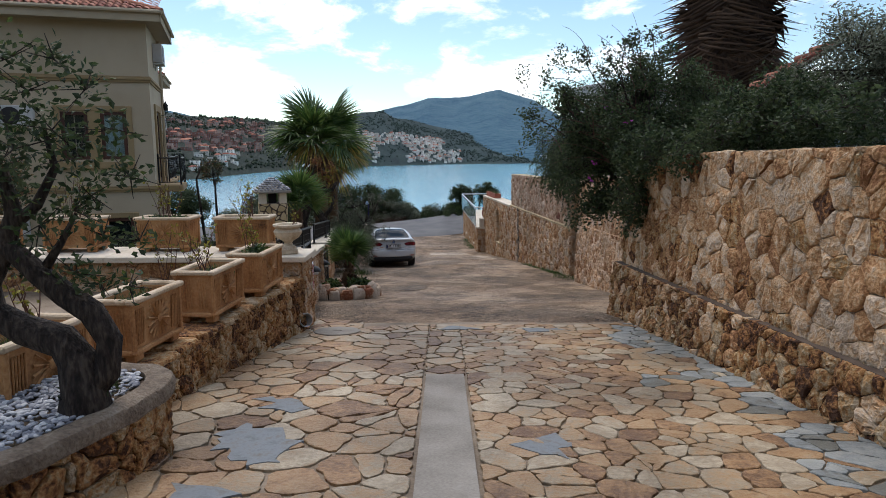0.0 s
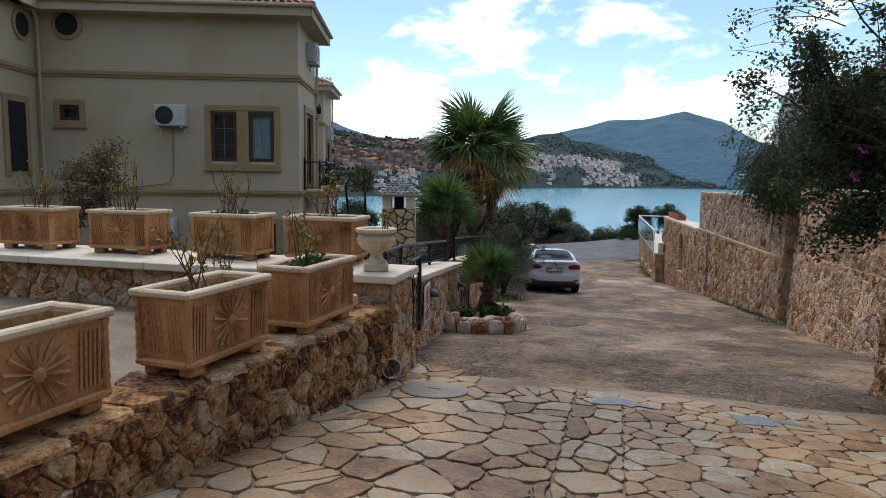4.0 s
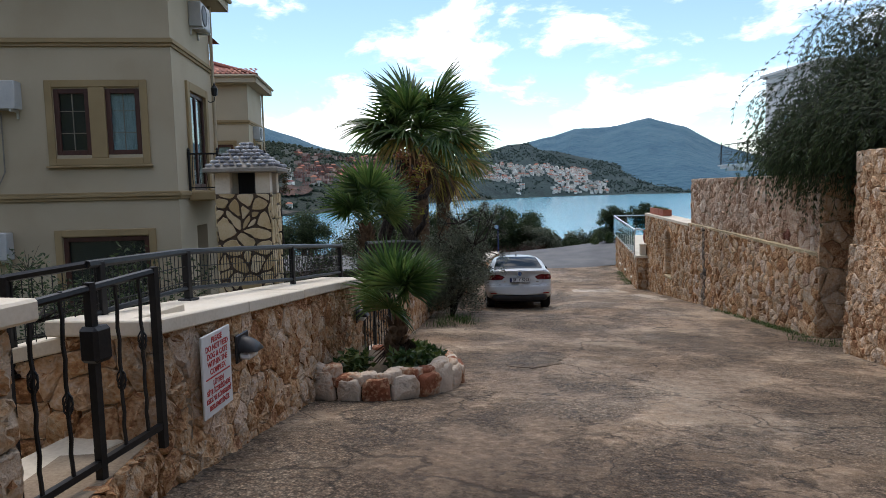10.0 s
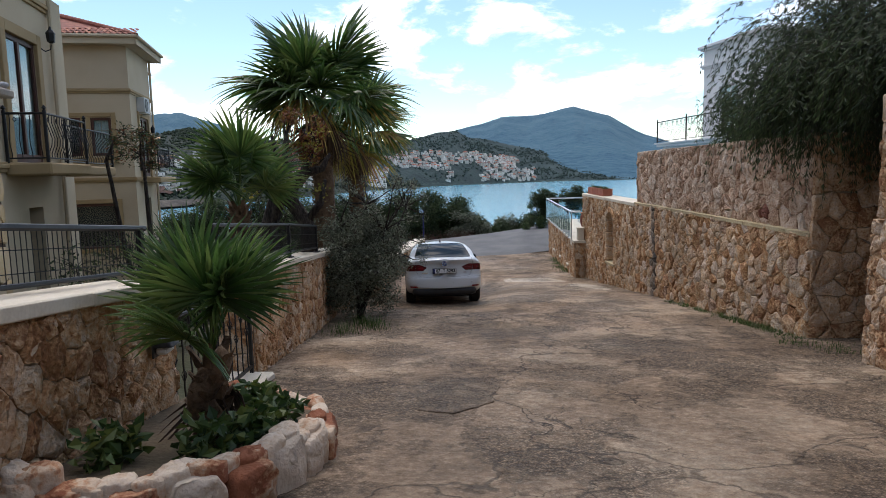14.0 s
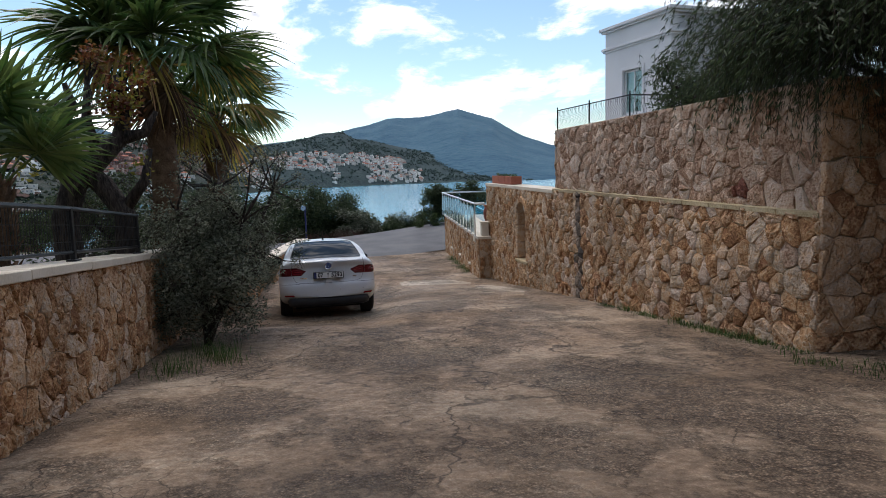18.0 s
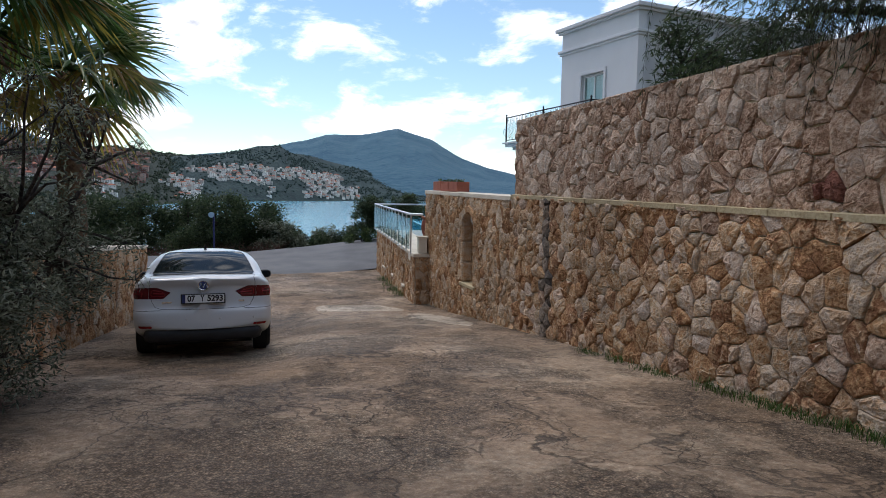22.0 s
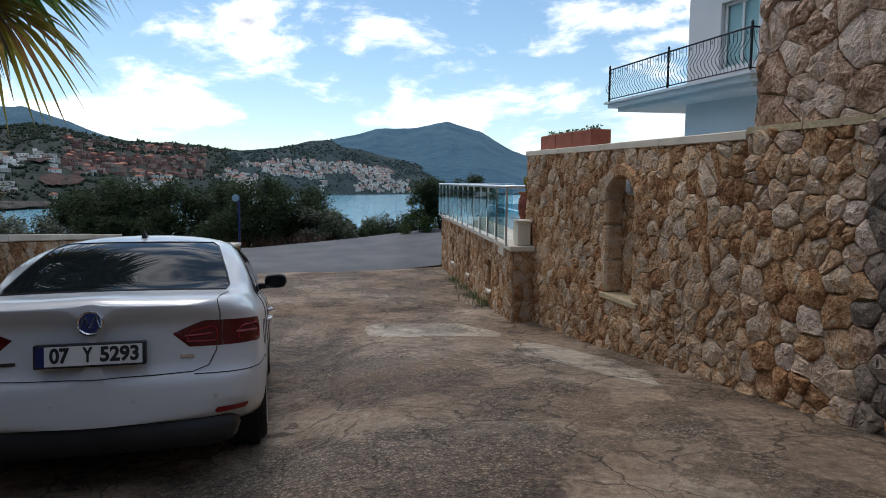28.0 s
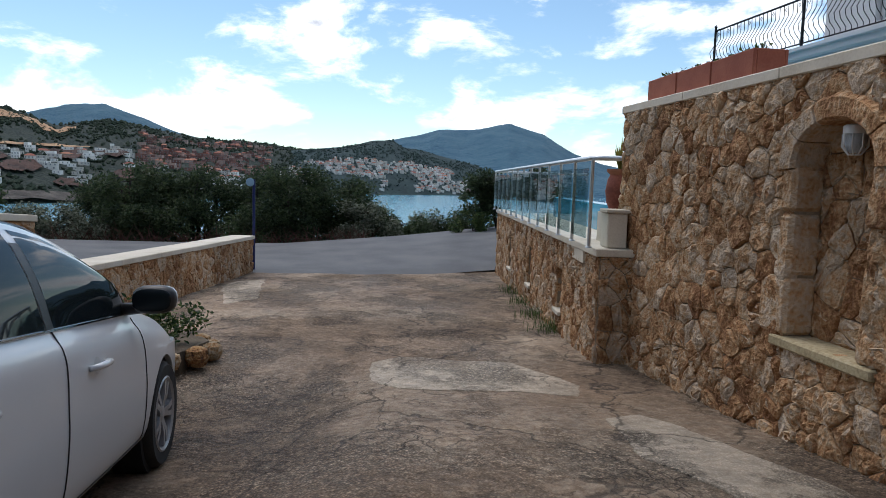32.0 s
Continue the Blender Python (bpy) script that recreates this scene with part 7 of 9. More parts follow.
def weeping(name, label, base, tops, strands, seed, low):
    """A drooping tree: limbs, and many hanging strands of narrow leaves."""
    r = random.Random(seed)
    t = thing(name, label, "tree", at=base)
    g = Geo()
    for p in tops:
        limb(g, base, p[:3], 0.06, 0.02, r, 0.12, 7, 7)
    part("trunk", g, BARK, t, smooth="all", fix=False)
    g, lg = Geo(), Geo()
    for _ in range(strands):
        x, y, z, q = r.choice(tops)
        p = Vector((x + r.gauss(0, q), y + r.gauss(0, q), z + r.gauss(0, q * 0.45)))
        d = Vector((r.gauss(0, 0.6), r.gauss(0, 0.6), r.uniform(-0.2, 0.6))).normalized()
        n = r.randint(5, 11)
        pts = [p]
        for k in range(n):
            d = (d + Vector((r.uniform(-0.1, 0.1), r.uniform(-0.1, 0.1), -0.3))).normalized()
            pts.append(pts[-1] + d * 0.13)
            if pts[-1].z < low:
                break
            for _ in range(4):
                a = (d * 0.75 + Vector((r.uniform(-0.6, 0.6), r.uniform(-0.6, 0.6), r.uniform(-0.6, 0.1)))).normalized()
                s = a.orthogonal().normalized() * 0.006
                L = r.uniform(0.07, 0.13)
                lg.add([pts[-1] - s, pts[-1] + a * L * 0.5 + s * 1.6, pts[-1] + a * L, pts[-1] + a * L * 0.5 - s * 1.6], [(0, 1, 2), (0, 2, 3)])
        if len(pts) > 2:
            g.tube(pts, 0.002, 3, cap=False)
    part("strands", g, BARK, t, kind="stuff", fix=False)
    part("foliage", lg, LEAF_DARK, t, kind="stuff", fix=False)


weeping("weeping_tree", "drooping fine-leaved tree hanging over the stone wall", (5.7, 20.0, 0.0), [(4.9, 20.6, 2.5, 0.5), (5.4, 19.6, 2.9, 0.6), (4.4, 21.3, 1.7, 0.4), (5.5, 21.2, 2.6, 0.55), (4.5, 20.0, 1.9, 0.35), (6.2, 20.2, 3.1, 0.6), (4.15, 20.9, 1.2, 0.28), (4.5, 22.3, 1.5, 0.42), (4.6, 23.3, 1.15, 0.38), (5.3, 22.6, 2.3, 0.55), (4.4, 21.6, 2.2, 0.5), (5.0, 20.8, 3.2, 0.5), (4.0, 20.5, 1.4, 0.3), (4.1, 21.8, 1.3, 0.3), (4.3, 19.6, 1.3, 0.35), (4.7, 19.1, 1.7, 0.45), (4.5, 18.9, 1.3, 0.35), (5.3, 18.9, 2.1, 0.6), (4.05, 20.2, 1.0, 0.25), (4.9, 19.6, 1.2, 0.4)], 3600, 641, -0.6)
woody("oleander", "dark oleander bush behind the retaining wall", (4.6, 25.6, -0.2), [(4.4, 25.4, 1.0, 0.02), (4.8, 25.9, 1.1, 0.02)], cloud(4.5, 25.2, 0.85, 0.55, 1.3, 0.55, 24, 0.24, 651), 3600, 0.1, LEAF_DARK, 652, r0=0.04, long=4.0, category="shrub")
r = random.Random(660)
shoots = [(r.uniform(-3.6, -2.0), r.uniform(22.0, 24.4), r.uniform(-0.8, 0.0), 0.12) for _ in range(34)]
woody("olive_bush", "dense grey-green olive bush at the foot of the wall", (-3.15, 22.4, -2.6), [(-3.5, 22.6, -0.9, 0.02), (-2.7, 22.8, -1.0, 0.02), (-3.1, 23.2, -0.5, 0.02), (-2.4, 23.6, -0.6, 0.015)], cloud(-3.15, 22.5, -1.7, 0.8, 1.0, 0.85, 70, 0.3, 661) + cloud(-3.2, 22.7, -1.12, 0.75, 0.9, 0.5, 40, 0.24, 662) + cloud(-2.6, 23.8, -1.45, 0.6, 0.8, 0.55, 26, 0.22, 664) + shoots, 38000, 0.062, LEAF_OLIVE, 663, r0=0.05, long=3.6, category="shrub", twig=7)
rt = thing("rust_leaved_tree", "dark pollarded tree with a few rust-coloured leaves", "tree", at=(-4.3, 22.0, -2.9))
g = Geo()
g.tube([(-4.5, 22.0, -3.1), (-4.62, 22.0, -1.6), (-4.66, 22.0, -0.85), (-4.5, 22.0, -0.4), (-4.2, 22.0, -0.12), (-3.95, 22.05, 0.12), (-3.85, 22.1, 0.5), (-3.95, 22.1, 0.9)], [0.2, 0.18, 0.16, 0.15, 0.13, 0.1, 0.075, 0.03], 10)
g.tube([(-4.1, 22.1, -3.1), (-3.98, 22.1, -1.4), (-3.97, 22.1, -0.8), (-4.2, 22.05, -0.42), (-4.45, 22.0, -0.2), (-4.62, 22.0, 0.25), (-4.68, 22.0, 0.6)], [0.16, 0.14, 0.13, 0.13, 0.12, 0.085, 0.055], 10)
for p in (((-4.5, 22.0, -0.3), (-4.85, 21.95, 0.05), (-5.0, 21.9, 0.5)), ((-4.2, 22.0, -0.1), (-4.3, 22.0, 0.35), (-4.25, 22.0, 0.85)), ((-3.95, 22.05, 0.12), (-3.65, 22.1, 0.2), (-3.5, 22.1, 0.45)), ((-4.62, 22.0, 0.25), (-4.45, 22.0, 0.55), (-4.5, 21.95, 0.8)), ((-3.97, 22.1, -0.75), (-3.7, 22.1, -0.4), (-3.6, 22.1, 0.0))):
    g.tube(p, [0.085, 0.065, 0.03], 8)
part("trunk", g, BARK, rt, smooth="all", fix=False)
r = random.Random(671)
g = Geo()
clumps = [(r.uniform(-4.3, -3.6), r.uniform(21.8, 22.3), r.uniform(0.2, 1.15), 0.16) for _ in range(22)] + [(r.uniform(-5.0, -4.4), 22.0, r.uniform(0.1, 0.7), 0.12) for _ in range(6)]
for x, y, z, q in clumps:
    limb(g, min(((-3.9, 22.1, 0.7), (-4.25, 22.0, 0.8), (-3.5, 22.1, 0.45), (-4.68, 22.0, 0.6), (-5.0, 21.9, 0.5)), key=lambda e: (Vector(e) - Vector((x, y, z))).length), (x, y, z), 0.02, 0.005, r, 0.2, 5, 4)
part("branches", g, BARK, rt, kind="stuff", fix=False)
part("foliage", crown(clumps, 900, 0.075, 672, 1.7), LEAF_RUST, rt, kind="stuff", fix=False)
part("green_leaves", crown(clumps[::3] + [(-4.95, 21.9, -0.2, 0.2), (-3.7, 22.0, -0.2, 0.2)], 260, 0.075, 673, 1.7), LEAF_YELLOW, rt, kind="stuff", fix=False)
# low greenery in the palm bed and gardens
for i, (x, y) in enumerate(((-1.85, 13.65), (-1.8, 14.4), (-2.3, 13.45), (-2.1, 14.8), (-1.75, 13.95))):
    thing("leafy_plant", "low broad-leaved green plant in the stone bed", "plant", group="bed plants", geo=crown([(x, y, gz(y) + 0.3, 0.16), (x + 0.05, y + 0.1, gz(y) + 0.27, 0.13)], 150, 0.095, 680 + i, 1.7, 0.7), material=LEAF)
woody("garden_bush", "dark bush below the villa", (-7.0, 14.5, -3.0), [(-7, 14.5, -1.2, 0.02)], cloud(-6.5, 15.0, -1.4, 1.6, 1.6, 0.9, 30, 0.4, 691), 4200, 0.08, LEAF_DARK, 692, category="shrub", r0=0.05)
woody("garden_bush", "flowering red-tinged bush beside the terrace", (-7.3, 11.2, -0.4), [(-7.3, 11.2, 0.8, 0.02)], cloud(-7.3, 11.2, 0.8, 0.7, 0.6, 0.8, 20, 0.25, 693), 1700, 0.06, LEAF_DARK, 694, category="shrub", r0=0.04, rust=(LEAF_RUST, 0.7))
woody("garden_bush", "tangle of dark shrubs behind the wall", (-6.5, 21.0, -3.6), [(-6.2, 21.0, -1.5, 0.03)], cloud(-6.3, 21.5, -1.6, 1.4, 2.6, 0.9, 34, 0.4, 695), 4600, 0.08, LEAF_DARK, 696, category="shrub", r0=0.05)
woody("balcony_vine", "rust-tinged vine climbing over the balcony", (-8.4, 24.2, -3.0), [(-8.3, 24.2, 0.6, 0.03), (-8.5, 23.6, 0.9, 0.03)], cloud(-8.4, 24.0, 0.7, 0.4, 1.1, 0.45, 16, 0.2, 697), 900, 0.07, LEAF_DARK, 698, r0=0.07, category="vine", rust=(LEAF_RUST, 0.5))
woody("garden_tree", "leafy garden tree behind the stone wall", (-6.6, 27.0, -3.8), [(-6.6, 27.0, -1.2, 0.05)], cloud(-6.6, 27.2, -1.1, 1.5, 2.2, 0.9, 40, 0.42, 701), 5200, 0.09, LEAF_DARK, 702, r0=0.09)
woody("garden_tree", "small tree behind the low wall", (-8.0, 33.5, -4.6), [(-8.0, 33.5, -1.8, 0.05)], cloud(-8.2, 33.8, -2.0, 1.9, 2.0, 1.0, 34, 0.45, 703), 4600, 0.1, LEAF_OLIVE, 704, r0=0.1)
# trees along the far side of the road
r = random.Random(711)
row = [(-20.8, 54, -1.9), (-14.9, 56, -2.3), (-13.4, 54.5, -1.5), (-10.8, 55, -1.7), (-8.6, 56.5, -1.7), (-6.3, 54.5, -1.5), (-4.4, 56, -2.0), (-24.6, 56, -2.6), (-31.0, 55, -1.6)]
for i, (x, y, zt) in enumerate(row):
    zb = ground_z(x, y)
    woody("olive_tree", "dark olive tree across the road", (x, y, zb - 0.3), [(x - 0.5, y, zt - 0.9, 0.05), (x + 0.6, y + 0.3, zt - 0.8, 0.05), (x, y - 0.3, zt - 0.5, 0.04)], cloud(x, y, (zb + zt) / 2 + 0.35, 1.7, 1.4, (zt - zb) / 2 * 0.95, 60, 0.55, 712 + i), 10000, 0.19, LEAF_DARK, 730 + i, r0=0.13, long=2.6, twig=5)
for i, (x, y, zt) in enumerate(((-2.2, 55, -3.1), (-0.6, 56, -3.2), (0.8, 55.5, -3.0), (-3.2, 54.5, -2.7), (-12, 53.2, -3.0), (-17, 53.0, -3.1), (-8, 53.4, -3.0), (-15, 53.2, -3.2))):
    zb = ground_z(x, y)
    woody("roadside_bush", "dark scrub bush at the road's edge", (x, y, zb - 0.2), [(x, y, zt - 0.4, 0.02)], cloud(x, y, (zb + zt) / 2, 1.5, 0.9, (zt - zb) / 2 + 0.15, 28, 0.42, 750 + i), 4600, 0.17, LEAF_OLIVE if i % 2 else LEAF_DARK, 760 + i, r0=0.05, category="shrub", twig=5)
woody("carob_tree", "round-headed dark tree beyond the balustrade", (2.3, 52.5, -5.0), [(1.8, 52.5, -2.2, 0.05), (2.9, 52.6, -1.9, 0.05), (2.3, 52.2, -1.7, 0.05)], cloud(1.5, 52.4, -2.2, 1.1, 1.0, 0.95, 34, 0.36, 771) + cloud(3.4, 52.6, -1.7, 1.0, 1.0, 1.0, 30, 0.36, 772), 12000, 0.14, LEAF_DARK, 773, r0=0.13)
woody("bright_shrub", "fresh green shrub beside the road", (1.0, 51.6, -3.9), [(1.0, 51.6, -3.2, 0.02)], cloud(0.9, 51.6, -3.2, 0.7, 0.6, 0.5, 12, 0.26, 775), 1500, 0.11, LEAF, 776, r0=0.03, category="shrub")
g = Geo()
for _ in range(420):
    x = r.uniform(-22, -3)
    p = Vector((x, 52.2 + r.uniform(-0.4, 0.9), ground_z(x, 52.2) + 0.05))
    d = Vector((r.uniform(-1, 1), r.uniform(-0.5, 0.3), r.uniform(0.2, 1.0))).normalized()
    l = r.uniform(0.3, 0.9)
    g.tube([p, p + d * l * 0.5 + Vector((0, 0, 0.06)), p + d * l], [0.014, 0.01, 0.004], 4, cap=False)
thing("dead_brush", "heaped dry brushwood along the road's edge", "brushwood", kind="stuff", geo=g, material=TWIG)
# weeds at the feet of the walls
for i in range(26):
    y = 20.4 + 5.2 * i / 26 + r.uniform(-0.1, 0.1)
    if r.random() < (0.8 if y < 22.3 else 0.3):
        x = 3.9 - 0.135 * (y - 20.3) - 0.12
        tuft("wall_weeds", "green weeds along the foot of the wall", (x, y, gz(y)), 0.12, 0.24, 0.1 * r.uniform(0.3, 1.2), 90, 800 + i)
for i, (x, y) in enumerate(((1.5, 36.8), (1.45, 38.3), (1.42, 39.9), (1.55, 35.6), (3.5, 19.6), (3.75, 19.0), (-3.0, 20.6), (-2.6, 21.2), (-2.9, 21.6))):
    tuft("wall_weeds", "tuft of green weeds by the wall", (x, y, gz(y)), 0.25, 0.35, 0.22 if x < 2 else 0.1, 130, 840 + i)

# ---- parked saloon car ----
PAINT = bpy.data.materials.new("white_car_paint")
PAINT.use_nodes = True
pb = PAINT.node_tree.nodes["Principled BSDF"]
pb.inputs["Base Color"].default_value, pb.inputs["Roughness"].default_value = (0.56, 0.58, 0.595, 1), 0.3
pb.inputs["Coat Weight"].default_value, pb.inputs["Coat Roughness"].default_value = 0.5, 0.06
CARGLASS = bpy.data.materials.new("tinted_car_glass")
CARGLASS.use_nodes = True
pb = CARGLASS.node_tree.nodes["Principled BSDF"]
pb.inputs["Base Color"].default_value, pb.inputs["Roughness"].default_value = (0.01, 0.014, 0.016, 1), 0.02
pb.inputs["Specular IOR Level"].default_value, pb.inputs["IOR"].default_value = 0.5, 1.22
TYRE = mat("tyre_rubber", [(0.012, 0.012, 0.012), (0.025, 0.024, 0.022)], 0.85, scale=9, fine=60, bump=0.3)
ALLOY = mat("alloy_wheel", [(0.3, 0.31, 0.32), (0.4, 0.4, 0.41)], 0.35, 0.5, scale=9, fine=60, bump=0.05)
REDLENS = mat("red_lamp_lens", [(0.06, 0.003, 0.006), (0.11, 0.005, 0.009)], 0.15, scale=10, fine=50, bump=0.05, spec=0.5)
REDBRIGHT = mat("bright_red_lens", [(0.2, 0.008, 0.012), (0.28, 0.012, 0.018)], 0.2, scale=10, fine=50, bump=0.05)
CHROME = mat("bright_trim", [(0.6, 0.6, 0.61), (0.7, 0.7, 0.7)], 0.12, 1.0, scale=9, fine=60, bump=0)

CAR = pose(-2.15, 27.42, -3.265, -6.5, 0, 9.8) @ Matrix.Scale(1.08, 4)
car = thing("car", "white saloon car parked beside the stone wall", "car", at=CAR.translation)
YS = [-0.985, -0.95, -0.9, -0.84, -0.76, -0.66, -0.55, -0.46, -0.38, -0.28, -0.16, -0.04, 0.1, 0.24, 0.38, 0.54, 0.72, 0.95, 1.2, 1.4, 1.56, 1.72, 1.88, 2.05, 2.2, 2.34, 2.46, 2.6, 2.8, 3.0, 3.2, 3.36, 3.48, 3.57, 3.62]
car_top = lambda y: float(np.interp(y, [-0.985, -0.95, -0.9, -0.84, -0.7, -0.46, -0.4, -0.12, 0.12, 0.3, 0.5, 0.72, 0.95, 1.2, 1.4, 1.58, 1.75, 1.98, 2.34, 2.46, 2.6, 2.9, 3.3, 3.52, 3.62], [1.02, 1.045, 1.055, 1.06, 1.062, 1.06, 1.068, 1.2, 1.31, 1.375, 1.425, 1.45, 1.458, 1.455, 1.43, 1.38, 1.31, 1.2, 1.01, 0.965, 0.945, 0.88, 0.78, 0.68, 0.58]))
car_half = lambda y: float(np.interp(y, [-0.985, -0.95, -0.9, -0.84, -0.76, -0.66, -0.5, -0.2, 0.4, 2.0, 2.5, 2.9, 3.2, 3.36, 3.48, 3.57, 3.62], [0.66, 0.735, 0.785, 0.82, 0.85, 0.868, 0.88, 0.888, 0.89, 0.89, 0.885, 0.865, 0.81, 0.76, 0.69, 0.6, 0.5]))
car_belt = lambda y: float(np.interp(y, [-0.985, -0.9, -0.7, 0, 0.6, 1.3, 1.9, 2.4, 2.9, 3.3, 3.52, 3.62], [0.95, 0.985, 0.995, 0.985, 0.965, 0.94, 0.915, 0.875, 0.8, 0.7, 0.6, 0.53]))
car_floor = lambda y: float(np.interp(y, [-0.985, -0.9, -0.7, -0.4, 0, 2.2, 2.9, 3.3, 3.62], [0.37, 0.345, 0.28, 0.22, 0.18, 0.18, 0.2, 0.24, 0.38]))
cabin_half = lambda z: float(np.interp(z, [0.9, 0.97, 1.08, 1.2, 1.31, 1.38, 1.425, 1.45], [0.85, 0.832, 0.79, 0.738, 0.68, 0.635, 0.585, 0.54]))


def car_section(y):
    """Half of the car's outline across at y, from under the floor to the middle of the roof or lid."""
    w, zb, zs, zt = car_half(y), car_floor(y), car_belt(y), car_top(y)
    hgt = zt - zs
    k = smooth01((hgt - 0.07) / 0.2)
    pts = [(0, zb), (0.72 * w, zb), (0.93 * w, zb + 0.03), (0.985 * w, zb + 0.12), (0.998 * w, 0.46), (w, 0.56), (0.999 * w, 0.605), (0.996 * w, 0.64), (0.99 * w, 0.74), (0.985 * w, zs - 0.13), (0.976 * w, zs - 0.075), (0.955 * w, zs - 0.025), (0.925 * w, zs)]
    for f, d in ((0.1, 0.87), (0.35, 0.8), (0.65, 0.7), (0.88, 0.52)):
        z = zs + hgt * f
        pts.append((d * w * (1 - k) + min(cabin_half(z), 0.9 * w) * k, z + (1 - k) * hgt * (0.97 - f) * 0.75))
    c = cabin_half(zt)
    pts += [(0.3 * w * (1 - k) + 0.78 * c * k, zt - 0.012 * k - 0.004), (0.15 * w * (1 - k) + 0.4 * c * k, zt + 0.004), (0, zt + 0.008)]
    return pts


def tail_step(x, y, z):
    """The lid stands in from the bumper below it, under a lip along its top edge."""
    k = smooth01((-0.72 - y) / 0.2)
    return y + k * (0.055 * smooth01((z - 0.6) / 0.05) - 0.075 * smooth01((z - 0.9) / 0.09))


def car_body():
    rings = []
    for y in YS:
        half = car_section(y)
        ring = [(x, y, z) for x, z in half] + [(-x, y, z) for x, z in half[-2:0:-1]]
        rings.append([(x, tail_step(x, py, z), z) for x, py, z in ring])
    tail, nose = rings[0], rings[-1]
    back = [[(x * f, y - b, z) for x, y, z in tail] for f, b in ((0.03, 0.04), (0.35, 0.035), (0.68, 0.022), (0.88, 0.01))]
    front = [[(x * f, y + b, z) for x, y, z in nose] for f, b in ((0.8, 0.02), (0.4, 0.05), (0.03, 0.06))]
    rings = back + rings + front
    n = len(rings[0])
    g = Geo().add([p for q in rings for p in q], [(j * n + i, j * n + (i + 1) % n, (j + 1) * n + (i + 1) % n, (j + 1) * n + i) for j in range(len(rings) - 1) for i in range(n)] + [tuple(range(n))[::-1], tuple(range((len(rings) - 1) * n, len(rings) * n))])
    ob = new("tmp_body", g.mesh("tmp_body", PAINT, "all"))
    sub = ob.modifiers.new("s", "SUBSURF")
    sub.levels = sub.render_levels = 1
    cut = Geo()
    for y in (0, 2.65):
        for s in (-1, 1):
            cut.lathe([(0.35, -0.2), (0.35, 0.2)], 40, pose(s * 0.86, y, 0.315, 0, 90, 0))
    co = new("tmp_cut", cut.mesh("tmp_cut", DARK))
    bo = ob.modifiers.new("b", "BOOLEAN")
    bo.operation, bo.object, bo.solver = "DIFFERENCE", co, "EXACT"
    bpy.context.view_layer.update()
    me = bpy.data.meshes.new_from_object(ob.evaluated_get(bpy.context.evaluated_depsgraph_get()))
    bpy.data.objects.remove(ob)
    bpy.data.objects.remove(co)
    me.polygons.foreach_set("use_smooth", [True] * len(me.polygons))
    me.set_sharp_from_angle(angle=radians(42))
    me.materials.clear()
    me.materials.append(PAINT)
    me.polygons.foreach_set("material_index", [0] * len(me.polygons))
    return me


shell = car_body()
skin = BVHTree.FromPolygons([v.co.copy() for v in shell.vertices], [tuple(p.vertices) for p in shell.polygons])
shell.transform(CAR)
part("body", shell, PAINT, car)


def cast(o, d, lift):
    """The point of the car's skin met from o along d, raised by lift."""
    p, nrm, _, _ = skin.ray_cast(Vector(o), Vector(d).normalized())
    if p is None:
        return Vector(o) + Vector(d) * 2
    return p + (nrm if nrm.dot(Vector(d)) < 0 else -nrm) * lift


rear_at = lambda x, z, lift=0.004: cast((x, -3, z), (0, 1, 0), lift)
front_at = lambda x, z, lift=0.004: cast((x, 5.5, z), (0, -1, 0), lift)
side_at = lambda s, y, z, lift=0.004: cast((s * 3, y, z), (-s, 0, 0), lift)
over_at = lambda x, y, lift=0.004: cast((x, y, 3), (0, 0, -1), lift)
corner_at = lambda s, a, z, lift=0.004: cast((s * (0.42 + 2 * math.sin(a)), -0.55 - 2 * math.cos(a), z), (-s * math.sin(a), math.cos(a), 0), lift)


def patch(rows, fn, n=14):
    """A thin curved sheet from rows of (u0, u1, v)."""
    g = Geo()
    for u0, u1, v in rows:
        for i in range(n + 1):
            g.v.append(tuple(fn(u0 + (u1 - u0) * i / n, v)))
    for j in range(len(rows) - 1):
        for i in range(n):
            k = j * (n + 1) + i
            g.f.append((k, k + 1, k + n + 2, k + n + 1))
            g.mi.append(0)
    return g


def blob(c, h, p=2.6, n=16, m=None):
    """A rounded block: a superellipsoid about c with half sizes h."""
    g = Geo()
    sg = lambda v: math.copysign(abs(v) ** (2 / p), v)
    for j in range(n // 2 + 1):
        t = -math.pi / 2 + math.pi * j / (n // 2)
        for i in range(n):
            a = 2 * math.pi * i / n
            g.v.append((c[0] + h[0] * sg(math.cos(t)) * sg(math.cos(a)), c[1] + h[1] * sg(math.cos(t)) * sg(math.sin(a)), c[2] + h[2] * sg(math.sin(t))))
    for j in range(n // 2):
        for i in range(n):
            g.f.append((j * n + i, j * n + (i + 1) % n, (j + 1) * n + (i + 1) % n, (j + 1) * n + i))
            g.mi.append(0)
    return moved(g, m) if m is not None else g


def dense(line, k=7):
    """More points along a line of pairs."""
    return [(a[0] + (b[0] - a[0]) * i / k, a[1] + (b[1] - a[1]) * i / k) for a, b in zip(line, line[1:]) for i in range(k)] + [line[-1]]


seam = lambda pts, r=0.0034, nm="panel_seam", pa=None, mt=None: part(nm, moved(Geo().tube(pts, r, 4), CAR), mt or BLACKPLASTIC, pa or car)
